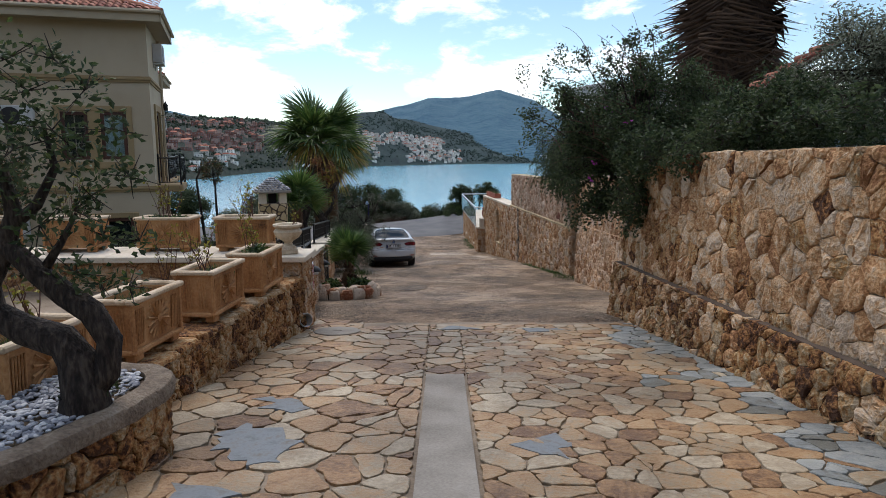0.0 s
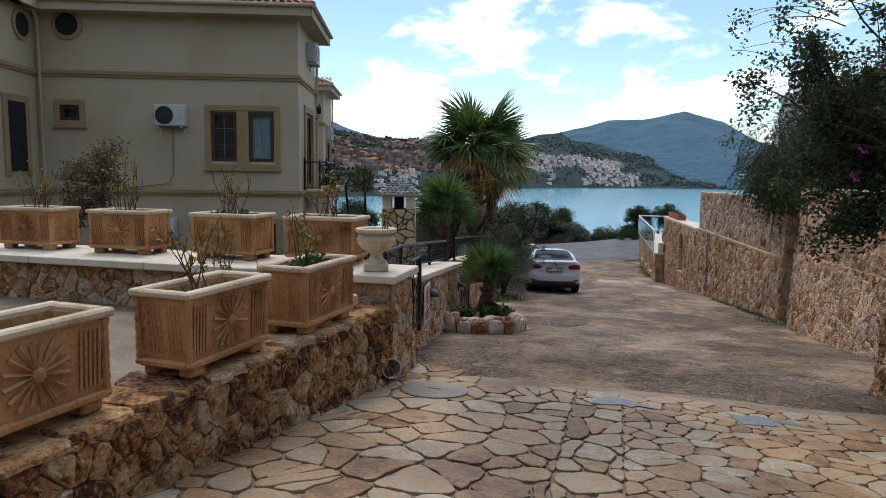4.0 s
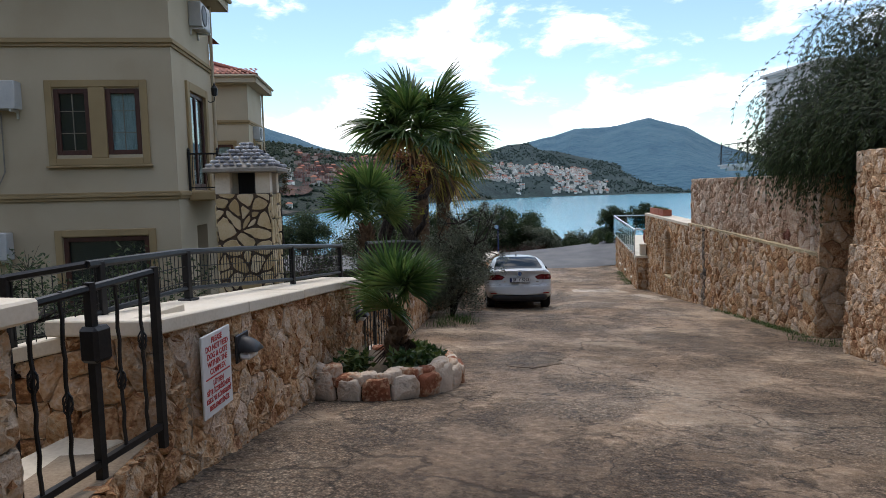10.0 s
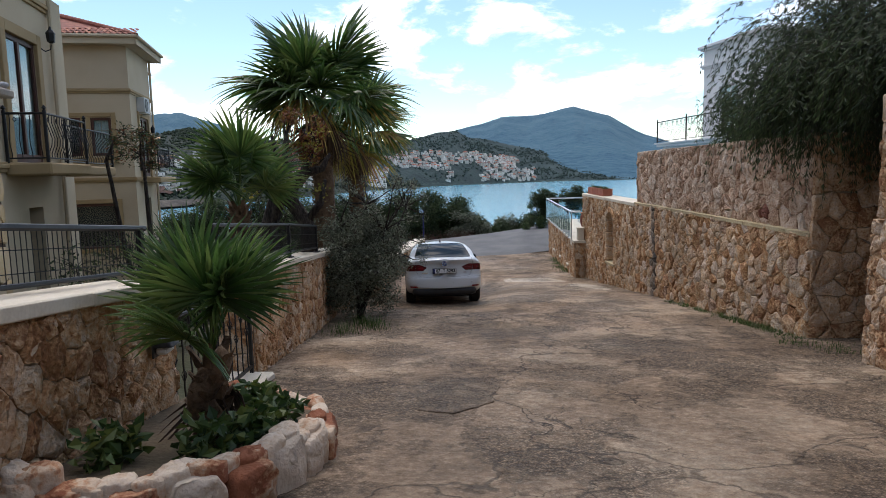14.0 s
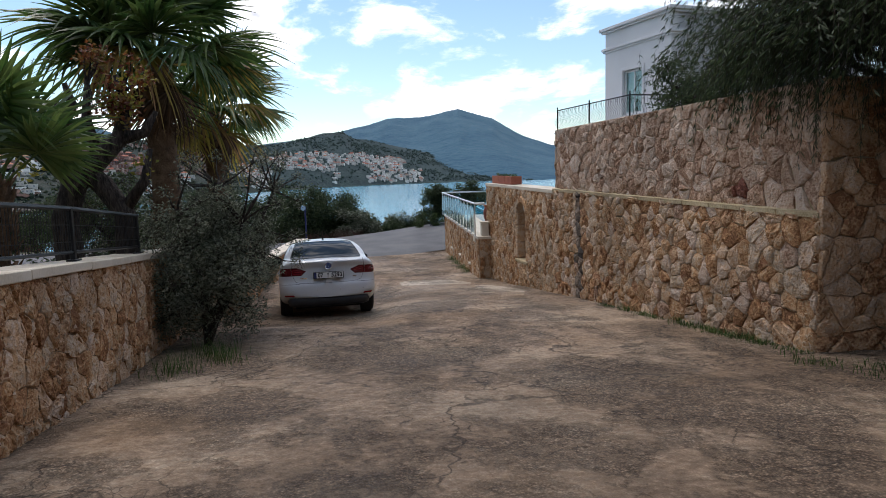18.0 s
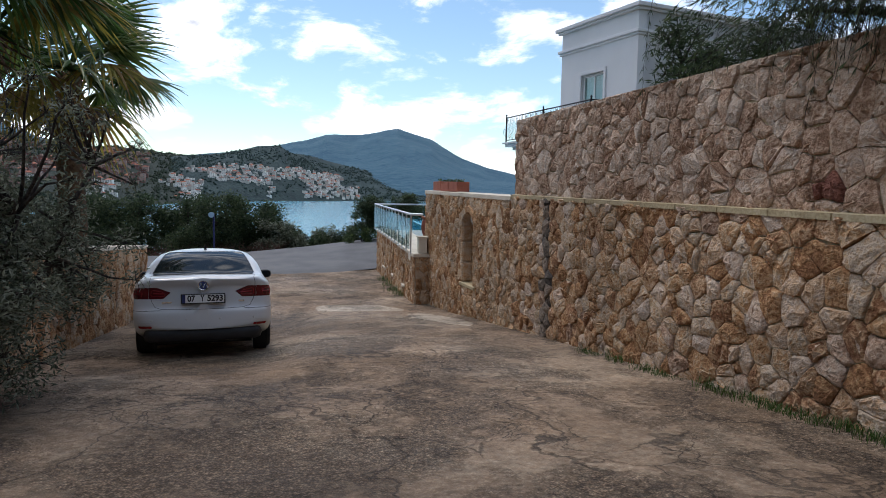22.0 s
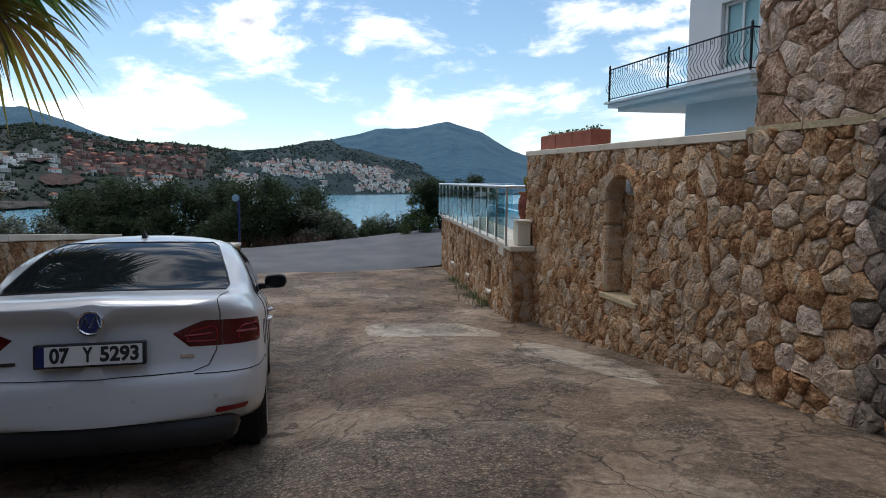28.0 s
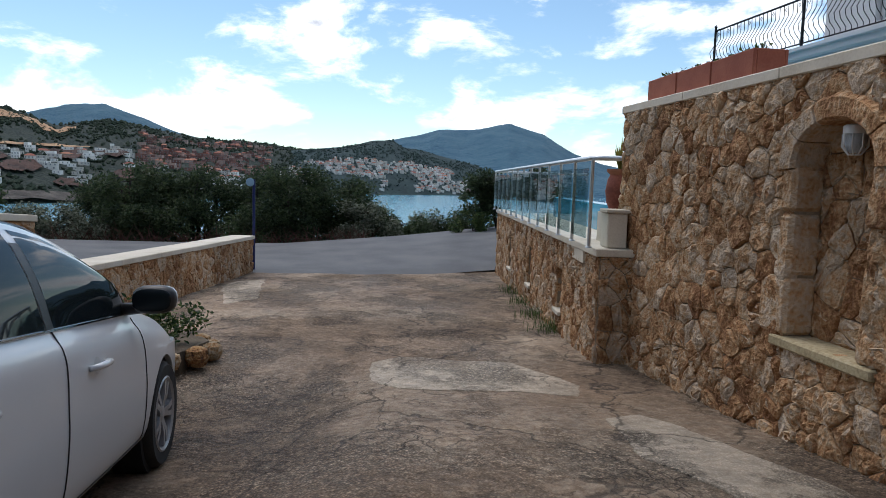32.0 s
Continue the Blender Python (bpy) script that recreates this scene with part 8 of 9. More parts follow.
# rear screen, with rounded lower corners, and windscreen
zr = [1.072 + 0.318 * i / 12 for i in range(13)]
half_w = lambda z: cabin_half(z) * 0.84 * (1 - 0.05 * max(0.0, (1.1 - z) / 0.03) ** 2 - 0.05 * max(0.0, (z - 1.36) / 0.03) ** 2)
part("rear_window", moved(patch([(-half_w(z), half_w(z), z) for z in zr], lambda x, z: rear_at(x, z - 0.012 * (x / 0.7) ** 2, 0.003)), CAR), CARGLASS, car, "dark tinted rear window", smooth="all", fix=False)
seam([rear_at(half_w(z) * u, z - 0.012 * (half_w(z) * u / 0.7) ** 2, 0.003) for u, z in [(-1, z) for z in zr] + [(u / 6 - 1, zr[-1]) for u in range(1, 12)] + [(1, z) for z in zr[::-1]] + [(1 - u / 6, zr[0]) for u in range(1, 13)]], 0.006, "window_seal")
part("windscreen", moved(patch([(-cabin_half(z) * 0.88, cabin_half(z) * 0.88, z) for z in [1.02 + 0.36 * i / 10 for i in range(11)]], lambda x, z: front_at(x, z, 0.003)), CAR), CARGLASS, car, smooth="all", fix=False)
for s in (-1, 1):
    dlo_lo = lambda y: 0.992 - 0.018 * (y - 0.3)
    dlo_hi = lambda y: float(np.interp(y, [0.17, 0.2, 0.28, 0.42, 0.62, 0.85, 1.15, 1.42, 1.62, 1.85, 2.06, 2.2], [1.06, 1.12, 1.2, 1.28, 1.35, 1.385, 1.395, 1.37, 1.32, 1.22, 1.1, 0.99]))
    for nm, y0, y1 in (("quarter_window", 0.19, 0.5), ("side_window", 0.53, 1.09), ("side_window", 1.17, 2.12)):
        cols_ = [y0 + (y1 - y0) * i / 12 for i in range(13)]
        part(nm, moved(patch([(dlo_lo(y), max(dlo_lo(y) + 0.004, dlo_hi(y)), y) for y in cols_], lambda z, y: side_at(s, y, z, 0.003), 8), CAR), CARGLASS, car, "dark tinted side window", smooth="all", fix=False)
    rim_ = [(y, dlo_hi(y)) for y in (0.17, 0.2, 0.28, 0.42, 0.62, 0.85, 1.15, 1.42, 1.62, 1.85, 2.06, 2.18)]
    seam([side_at(s, y, z, 0.003) for y, z in [(0.19, 1.0)] + rim_], 0.008, "window_seal")
    for nm, ya, yb, rr in (("window_pillar", 1.13, 1.13, 0.034), ("quarter_pillar", 0.52, 0.5, 0.012)):
        part(nm, moved(patch([(-rr, rr, t) for t in (0, 0.25, 0.5, 0.75, 1)], lambda u, t: side_at(s, ya + (yb - ya) * t + u, dlo_lo(ya) + (dlo_hi(yb) - dlo_lo(ya)) * t, 0.005), 3), CAR), BLACKPLASTIC, car, smooth="all", fix=False)
    part("belt_trim", moved(Geo().tube([side_at(s, y, dlo_lo(y) - 0.006, 0.003) for y in (0.19, 0.4, 0.7, 1.0, 1.4, 1.8, 2.16)], 0.0075, 6), CAR), CHROME, car, "bright window trim")
    # shut lines, handles, sill
    for line in ([(0.62, 0.3), (0.52, 0.36), (0.44, 0.46), (0.38, 0.58), (0.3, 0.7), (0.23, 0.82), (0.2, 0.92), (0.19, 0.985)], [(1.12, 0.28), (1.13, 0.5), (1.14, 0.75), (1.14, 0.965)], [(2.2, 0.28), (2.2, 0.5), (2.19, 0.75), (2.17, 0.93)], [(0.62, 0.285), (1.2, 0.275), (1.8, 0.275), (2.2, 0.285)]):
        seam([side_at(s, y, z, 0.0018) for y, z in dense(line)])
    seam([corner_at(s, a, z, 0.0018) for a, z in dense(((0.2, 0.622), (0.6, 0.62), (0.9, 0.62), (1.2, 0.625), (1.4, 0.635)))] + [side_at(s, y, z, 0.0018) for y, z in dense(((-0.46, 0.64), (-0.38, 0.62)))])
    for y0 in (0.36, 1.36):
        part("door_handle", moved(Geo().tube([side_at(s, y0, 0.79, 0.004), side_at(s, y0 + 0.03, 0.792, 0.032), side_at(s, y0 + 0.1, 0.793, 0.038), side_at(s, y0 + 0.17, 0.792, 0.032), side_at(s, y0 + 0.2, 0.79, 0.004)], [0.013, 0.015, 0.015, 0.015, 0.013], 8), CAR), PAINT, car, smooth="all")
        # flat greyer patch on the skin: shade of the handle recess, as colour
        part("handle_recess", moved(patch([(y0 + 0.05 + 0.05 * (1 - math.sin(math.pi * (k + 0.5) / 8)), y0 + 0.15 - 0.05 * (1 - math.sin(math.pi * (k + 0.5) / 8)), 0.752 + 0.075 * k / 7) for k in range(8)], lambda y, z: side_at(s, y, z, 0.0015), 6), CAR), CASING, car, smooth="all", fix=False)
    mr = part("door_mirror", moved(blob((s * 0.955, 2.06, 1.035), (0.11, 0.07, 0.075), 2.8), CAR), BLACKPLASTIC, car, "black door mirror", smooth="all")
    part("mirror_cap", moved(blob((s * 0.957, 2.085, 1.037), (0.107, 0.056, 0.072), 2.8), CAR), PAINT, mr, smooth="all")
    part("mirror_glass", moved(blob((s * 0.955, 1.994, 1.035), (0.095, 0.008, 0.058), 3.0), CAR), CARGLASS, mr, smooth="all")
    part("mirror_foot", moved(Geo().tube([side_at(s, 2.08, 0.985, -0.02), (s * 0.9, 2.07, 0.99), (s * 0.94, 2.06, 1.0)], [0.035, 0.028, 0.025], 8), CAR), BLACKPLASTIC, mr, smooth="all")
    # tail lamp that wraps round the corner, in two halves
    span = lambda t: (0.845 - 0.075 * min(1, t / 0.16), 0.85 + 0.07 * min(1, t / 0.3) - 0.012 * t)
    ang = lambda t: -0.06 + 1.3 * t
    for nm, t0, t1 in (("tail_lamp", 0.0, 0.476), ("tail_lamp", 0.48, 1.0)):
        g = Geo()
        for k in range(13):
            t = t0 + (t1 - t0) * k / 12
            lo_, hi_ = span(t)
            for q in range(5):
                g.v.append(tuple(corner_at(s, ang(t), lo_ + (hi_ - lo_) * q / 4, 0.006 if 0 < q < 4 else 0.002)))
        for k in range(12):
            for q in range(4):
                g.f.append((5 * k + q, 5 * k + 5 + q, 5 * k + 6 + q, 5 * k + 1 + q))
                g.mi.append(0)
        lamp = part(nm, moved(g, CAR), REDLENS, car, "dark red tail lamp", smooth="all", fix=False)
        ring = [(t0 + (t1 - t0) * u, v) for u, v in ((0.3, 0.22), (0.85, 0.2), (0.9, 0.35), (0.88, 0.68), (0.8, 0.78), (0.4, 0.72), (0.3, 0.55), (0.3, 0.22))]
        part("lamp_strip", moved(Geo().tube([corner_at(s, ang(t), span(t)[0] + (span(t)[1] - span(t)[0]) * v, 0.008) for t, v in ring], 0.0055, 5), CAR), REDBRIGHT, lamp)
        part("lamp_bar", moved(Geo().tube([corner_at(s, ang(t), span(t)[0] + (span(t)[1] - span(t)[0]) * 0.48, 0.008) for t in (t0 + 0.25 * (t1 - t0), (t0 + t1) / 2, t0 + 0.8 * (t1 - t0))], 0.008, 5), CAR), REDBRIGHT, lamp)
    part("rear_reflector", moved(patch([(0.45, 0.85, 0.4), (0.42, 0.88, 0.415), (0.45, 0.86, 0.432)], lambda a, z: corner_at(s, a, z, 0.004)), CAR), REDBRIGHT, car, smooth="all", fix=False)
    part("headlamp", moved(patch([(0.45, 0.6, 0.6), (0.42, 0.74, 0.64), (0.46, 0.76, 0.68)], lambda x, z: front_at(s * x, z, 0.004)), CAR), CARGLASS, car, smooth="all", fix=False)
    # wheels
    for y in (0, 2.65):
        wm = CAR @ pose(s * 0.775, y, 0.31, 0, 90 * s, 0)
        wl = part("wheel", moved(Geo().lathe([(0.2, -0.1), (0.29, -0.105), (0.312, -0.08), (0.316, 0), (0.312, 0.08), (0.29, 0.105), (0.222, 0.1), (0.216, 0.04), (0.2, -0.02)], 40), wm), TYRE, car, "black tyre on an alloy rim", smooth=True)
        part("rim", moved(Geo().lathe([(0.19, -0.08), (0.215, 0.09), (0.225, 0.1), (0.215, 0.106), (0.2, 0.095), (0.192, 0.03), (0.19, -0.02)], 40), wm), ALLOY, wl, smooth=True)
        part("brake_disc", moved(Geo().lathe([(0.14, -0.01), (0.14, 0.012), (0.05, 0.016)], 24), wm), DARK, wl)
        part("hub", moved(Geo().lathe([(0.05, 0.04), (0.05, 0.085), (0.03, 0.092)], 18), wm), ALLOY, wl, smooth=True)
        for k in range(10):
            a = 2 * math.pi * (k // 2) / 5 + 0.3 + (0.17 if k % 2 else -0.17)
            c_, s_ = math.cos(a), math.sin(a)
            t_ = Vector((-s_, c_, 0))
            q = [Vector((c_ * rr, s_ * rr, h)) + t_ * hw * sg for rr, hw, h in ((0.035, 0.016, 0.085), (0.12, 0.015, 0.098), (0.207, 0.02, 0.096)) for sg in (-1, 1)]
            q += [p - Vector((0, 0, 0.03)) for p in q]
            part("spoke", moved(Geo().add(q, [(0, 1, 3, 2), (2, 3, 5, 4), (6, 8, 9, 7), (8, 10, 11, 9), (0, 2, 8, 6), (2, 4, 10, 8), (1, 7, 9, 3), (3, 9, 11, 5), (4, 5, 11, 10), (0, 6, 7, 1)]), wm), ALLOY, wl)
        part("wheel_arch_liner", moved(Geo().lathe([(0.352, -0.12), (0.352, 0.05)], 36, pose(s * 0.78, y, 0.315, 0, 90 * s, 0)), CAR), DARK, car, fix=False)
part("underbody", moved(Geo().box(-0.6, 0.6, -0.8, 3.3, 0.17, 0.6), CAR), DARK, car)
# black lower valance with a number of slots
part("lower_valance", moved(blob((0, -0.78, 0.3), (0.74, 0.2, 0.1), 5.0), CAR), BLACKPLASTIC, car, "black bumper insert", smooth="all")
# boot lid shut line and its pressed crease
lid = [(0.63, 1.03), (0.645, 0.96), (0.64, 0.85), (0.62, 0.74), (0.58, 0.665), (0.5, 0.635), (0.3, 0.628), (0, 0.626)]
for s in (-1, 1):
    seam([over_at(s * x, y, 0.0018) for x, y in dense(((0.66, -0.5), (0.655, -0.7), (0.64, -0.88)))] + [rear_at(s * x, z, 0.0025) for x, z in dense(lid)], 0.0032, "boot_seam")
badge_at = rear_at(0, 0.93, 0.0)
bm_ = pose(0, badge_at.y - 0.002, 0.93, 84)
badge = part("boot_badge", moved(Geo().lathe([(0.058, 0), (0.058, 0.008), (0.05, 0.012)], 24, bm_), CAR), BLUE, car, "round blue and silver badge")
part("badge_ring", moved(Geo().lathe([(0.05, 0.008), (0.06, 0.016), (0.068, 0.006)], 24, bm_), CAR), CHROME, badge, smooth=True)
for k in range(4):
    sx_ = (-1.5 + k) * 0.026
    part("badge_bar", moved(Geo().tube([bm_ @ Vector((sx_ - 0.01 * (1 if k % 2 else -1), 0.03, 0.014)), bm_ @ Vector((sx_ + 0.01 * (1 if k % 2 else -1), -0.03, 0.014))], 0.005, 5), CAR), CHROME, badge)
py = min(rear_at(x, z, 0).y for x in (-0.26, 0, 0.26) for z in (0.7, 0.82)) - 0.004
np_ = part("number_plate", moved(Geo().box(-0.27, 0.27, py - 0.025, py + 0.03, 0.7, 0.825, 0.006), CAR), BLACKPLASTIC, car, "white number plate in a black holder")
part("plate_face", moved(Geo().box(-0.255, 0.255, py - 0.029, py - 0.025, 0.712, 0.814), CAR), WHITEPLASTIC, np_)
part("plate_band", moved(Geo().box(-0.255, -0.215, py - 0.031, py - 0.029, 0.712, 0.814), CAR), BLUE, np_)
for txt, x, wdt in (("07", -0.145, 0.095), ("Y", -0.01, 0.05), ("5293", 0.145, 0.19)):
    lettering("lettering", txt, CAR @ pose(x, py - 0.0312, 0.763, 90), 0.105, wdt, BLACKPLASTIC, np_, 0.004)
for x, wdt in ((-0.44, 0.12), (0.47, 0.07)):
    part("model_lettering", moved(Geo().box(x - wdt / 2, x + wdt / 2, rear_at(x, 0.72).y - 0.004, rear_at(x, 0.72).y + 0.006, 0.712, 0.73), CAR), CHROME, car)
ap = over_at(0, 0.55, 0)
part("roof_aerial", moved(Geo().add([(-0.02, 0.5, ap.z - 0.01), (0.02, 0.5, ap.z - 0.01), (0.012, 0.64, ap.z), (-0.012, 0.64, ap.z), (-0.005, 0.48, ap.z + 0.06), (0.005, 0.48, ap.z + 0.06)], [(0, 1, 5, 4), (1, 2, 5), (2, 3, 4, 5), (3, 0, 4), (0, 3, 2, 1)]), CAR), BLACKPLASTIC, car)
seam([side_at(1, y, z, 0.0018) for y, z in dense(((-0.42, 0.84), (-0.4, 0.855), (-0.25, 0.855), (-0.215, 0.84), (-0.2, 0.81), (-0.21, 0.73), (-0.225, 0.705), (-0.25, 0.695), (-0.37, 0.695), (-0.4, 0.71), (-0.42, 0.74), (-0.43, 0.81), (-0.42, 0.84)), 3)], 0.0024, "fuel_flap")
for x in (-0.62, -0.2, 0.2, 0.62):
    p = rear_at(x, 0.5, 0)
    part("parking_sensor", moved(Geo().lathe([(0.014, 0), (0.013, 0.004), (0.009, 0.005)], 12, pose(x, p.y + 0.001, 0.5, 90)), CAR), CASING, car)

# ---- pool terrace, wall-top things, post ----
bl = thing("glass_balustrade", "glass balustrade with pale metal posts on the pool wall", "balustrade", at=(1.6, 33.7, -2.36))
GA, GB = Vector((1.66, 33.62, -2.37)), Vector((1.28, 43.95, -2.345))
TEAL = glass_mat("teal_glass", (0.8, 0.9, 0.91))
n = 12
for i in range(n + 1):
    p = GA.lerp(GB, i / n)
    ps = part("post", Geo().tube([p, p + Vector((0, 0, 0.97))], 0.02, 10), GREYMETAL, bl, smooth=True)
    part("base_ring", Geo().lathe([(0.04, 0), (0.035, 0.015), (0.02, 0.02)], 12, Matrix.Translation(p)), GREYMETAL, ps, smooth=True)
    if i < n:
        a, b = GA.lerp(GB, (i + 0.06) / n), GA.lerp(GB, (i + 0.94) / n)
        gl = part("glass_panel", Geo().add([a + Vector((-0.03, 0, 0.1)), b + Vector((-0.03, 0, 0.1)), b + Vector((-0.03, 0, 0.88)), a + Vector((-0.03, 0, 0.88)), a + Vector((-0.022, 0, 0.1)), b + Vector((-0.022, 0, 0.1)), b + Vector((-0.022, 0, 0.88)), a + Vector((-0.022, 0, 0.88))], [(0, 1, 2, 3), (4, 7, 6, 5), (0, 4, 5, 1), (1, 5, 6, 2), (2, 6, 7, 3), (3, 7, 4, 0)]), TEAL, bl, "greenish glass panel")
        gl.visible_shadow = False
part("handrail", Geo().tube([GA + Vector((0.3, -0.05, 0.99)), GA + Vector((0.1, -0.02, 0.99)), GA + Vector((0, 0.02, 0.99)), GB + Vector((0, 0, 0.99)), GB + Vector((2.5, 0.3, 0.99))], 0.03, 10), GREYMETAL, bl, smooth=True)
part("end_panel", Geo().box(1.3, 3.7, 44.1, 44.11, -2.25, -1.47), TEAL, bl)
thing("pedestal", "short cream stone pedestal at the wall's end", "pedestal", geo=Geo().box(1.86, 2.08, 33.62, 33.95, -2.37, -1.98, 0.012).box(1.84, 2.1, 33.6, 33.97, -1.98, -1.94, 0.008), material=COPING)
pt = thing("clay_pot", "tall red clay pot beside the pool wall", "pot", at=(2.22, 34.55, -2.4))
part("stand", Geo().box(2.0, 2.44, 34.3, 34.8, -2.6, -2.0, 0.01), COPING, pt)
part("pot", Geo().lathe([(0.1, 0), (0.15, 0.12), (0.17, 0.26), (0.15, 0.4), (0.12, 0.46), (0.16, 0.5), (0.165, 0.53), (0.13, 0.53)], 24, pose(2.2, 34.55, -2.0)), TILE, pt, smooth=True)
r = random.Random(901)
g = Geo()
for k in range(14):
    a = r.uniform(0, 6.28)
    l = r.uniform(0.2, 0.45)
    p = Vector((2.2, 34.55, -1.5))
    d = Vector((math.cos(a) * 0.3, math.sin(a) * 0.3, 1)).normalized()
    s = d.orthogonal().normalized() * 0.025
    g.add([p - s, p + s, p + d * l * 0.6 + s * 1.3, p + d * l * 0.6 - s * 1.3, p + d * l], [(0, 1, 2, 3), (3, 2, 4)])
thing("aloe_plant", "upright green and yellow succulent in the clay pot", "plant", geo=g, material=LEAF_YELLOW)
pm = bpy.data.materials.new("pool_water")
pm.use_nodes = True
pm.node_tree.nodes["Principled BSDF"].inputs["Base Color"].default_value = (0.05, 0.32, 0.5, 1)
pm.node_tree.nodes["Principled BSDF"].inputs["Roughness"].default_value = 0.05
tagged(new("pool_terrace", Geo().box(1.7, 12, 34.1, 44.6, -2.6, -2.44).mesh("pool_terrace", COPING)), "pale paved pool terrace", "terrace", kind="structure")
thing("swimming_pool", "blue-tiled raised swimming pool", "pool", geo=Geo().box(2.7, 7, 36, 43, -2.5, -1.95, 0.03), material=pm)
# red planter boxes on the coping
REDCLAY = mat("red_clay_box", [(0.26, 0.075, 0.045), (0.36, 0.12, 0.07)], 0.8, scale=5, fine=50, bump=0.3, vary=0.2)
wdir = Vector((2.1 - 2.88, 34.0 - 28.25, 0)).normalized()
for i in range(3):
    c = Vector((2.88, 28.25, 0)) + wdir * (3.74 + 0.66 * i) + Vector((0.2, 0.03, 0))
    m = Matrix.Translation(c) @ Matrix(((wdir.x, -wdir.y, 0, 0), (wdir.y, wdir.x, 0, 0), (0, 0, 1, -0.785 + 0.009 * i), (0, 0, 0, 1)))
    b = thing("clay_trough", "red clay trough with green sprigs on the wall coping", "planter", at=m.translation, group="clay troughs")
    g = Geo()
    for x0, x1, y0, y1 in ((-0.32, 0.32, -0.15, -0.12), (-0.32, 0.32, 0.12, 0.15), (-0.32, -0.29, -0.12, 0.12), (0.29, 0.32, -0.12, 0.12)):
        g.box(x0, x1, y0, y1, 0, 0.22, 0.006)
    g.box(-0.29, 0.29, -0.12, 0.12, 0, 0.03)
    part("trough", moved(g, m), REDCLAY, b)
    part("soil", moved(Geo().box(-0.29, 0.29, -0.12, 0.12, 0.03, 0.19), m), SOIL, b)
    part("sprigs", crown([tuple(m @ Vector((x, 0, 0.23))) + (0.07,) for x in (-0.2, 0.05, 0.22)], 120, 0.05, 910 + i, 2.0, 0.7), LEAF, b, kind="stuff", fix=False)
# bulkhead lamp under the arch
lm = Matrix.Translation(Vector((2.88, 28.25, 0)) + wdir * 2.29 + Vector((0.09, 0.0, -1.32)))
nl = thing("niche_lamp", "white caged bulkhead lamp under the niche arch", "lamp", at=lm.translation)
part("cap", moved(Geo().lathe([(0.075, 0), (0.075, 0.05), (0.06, 0.06)], 18), lm), WHITEPLASTIC, nl, smooth=True)
part("globe", moved(Geo().lathe([(0.06, 0), (0.065, -0.05), (0.05, -0.1), (0.02, -0.12)], 18), lm), CURTAIN, nl, smooth=True)
for k in range(4):
    a = k * math.pi / 4
    c, s = math.cos(a) * 0.075, math.sin(a) * 0.075
    part("cage_wire", moved(Geo().tube([(c, s, 0), (c, s, -0.08), (c * 0.5, s * 0.5, -0.13), (-c * 0.5, -s * 0.5, -0.13), (-c, -s, -0.08), (-c, -s, 0)], 0.005, 5), lm), WHITEPLASTIC, nl)
PALEBLUE = mat("pale_blue_enamel", [(0.22, 0.38, 0.55), (0.3, 0.46, 0.62)], 0.4, bump=0)
bp = thing("sign_post", "thin dark blue post with a small sign at the road", "sign post", at=(-4.78, 42.75, -4.05))
part("pole", Geo().tube([(-4.78, 42.75, -4.1), (-4.78, 42.75, -1.75)], 0.035, 10), BLUE, bp, smooth=True)
part("sign_plate", Geo().lathe([(0.1, 0), (0.105, 0.006), (0.1, 0.012)], 20, pose(-4.86, 42.71, -1.82, 90, 0, 0)), PALEBLUE, bp, "pale blue sign plate")
r = random.Random(921)
# small bed beyond the car
bed = thing("corner_bed", "small stone-edged bed with a green shrub beyond the car", "planting bed", at=(-2.9, 33.2, -3.65))
for i, (x, y) in enumerate(((-2.2, 32.9), (-2.35, 32.62), (-2.6, 32.5), (-2.15, 33.2), (-2.25, 33.5), (-2.9, 32.45), (-3.2, 32.45), (-2.45, 33.7))):
    s = r.uniform(0.09, 0.13)
    part("edging_stone", Geo().lathe([(s * 0.7, -s * 0.7), (s, 0), (s * 0.85, s * 0.6), (s * 0.35, s * 0.85)], 7, pose(x - 0.25, y, gz(y) + 0.06, 0, 0, 40 * i)), STONE_RUST, bed, fix=False)
part("soil", Geo().prism([(-2.55, 32.7), (-2.5, 33.4), (-2.8, 33.8), (-3.6, 33.8), (-3.6, 32.6), (-2.7, 32.55)], -3.8, lambda x, y: gz(y) + 0.14), SOIL, bed)
thing("leafy_shrub", "green leafy shrub in the small stone bed", "shrub", geo=crown(cloud(-2.9, 33.1, -3.2, 0.4, 0.4, 0.3, 10, 0.16, 931), 900, 0.07, 932, 2.0), material=LEAF)
# patches in the lane
DARKPATCH = road_material("worn_hollow", (0.25, 0.18, 0.12), (0.36, 0.28, 0.2), (0.15, 0.1, 0.066), 62, (0.17, 0.115, 0.07))
PALEPATCH = POURED


def lane_z(x, y):
    return gz(y) + dip(x, y) + 0.016 * (noise.noise((x * 0.9, y * 0.9, 2)) + 0.5 * noise.noise((x * 3, y * 3, 5)))


def poured(name, label, poly, material, thick, parent, seed, base=lane_z, wander=0.05):
    """A thin poured patch with a ragged edge."""
    pts = []
    n = len(poly)
    for i in range(n):
        a, b = Vector((*poly[i], 0)), Vector((*poly[(i + 1) % n], 0))
        m_ = max(2, int((b - a).length / 0.07))
        for k in range(m_):
            p = a.lerp(b, k / m_)
            w = wander * (noise.noise((p.x * 2.3, p.y * 2.3, seed)) + 0.6 * noise.noise((p.x * 8, p.y * 8, seed)))
            e = (b - a).normalized()
            pts.append((p.x + e.y * w, p.y - e.x * w))
    c = (sum(p[0] for p in pts) / len(pts), sum(p[1] for p in pts) / len(pts))
    g = Geo()
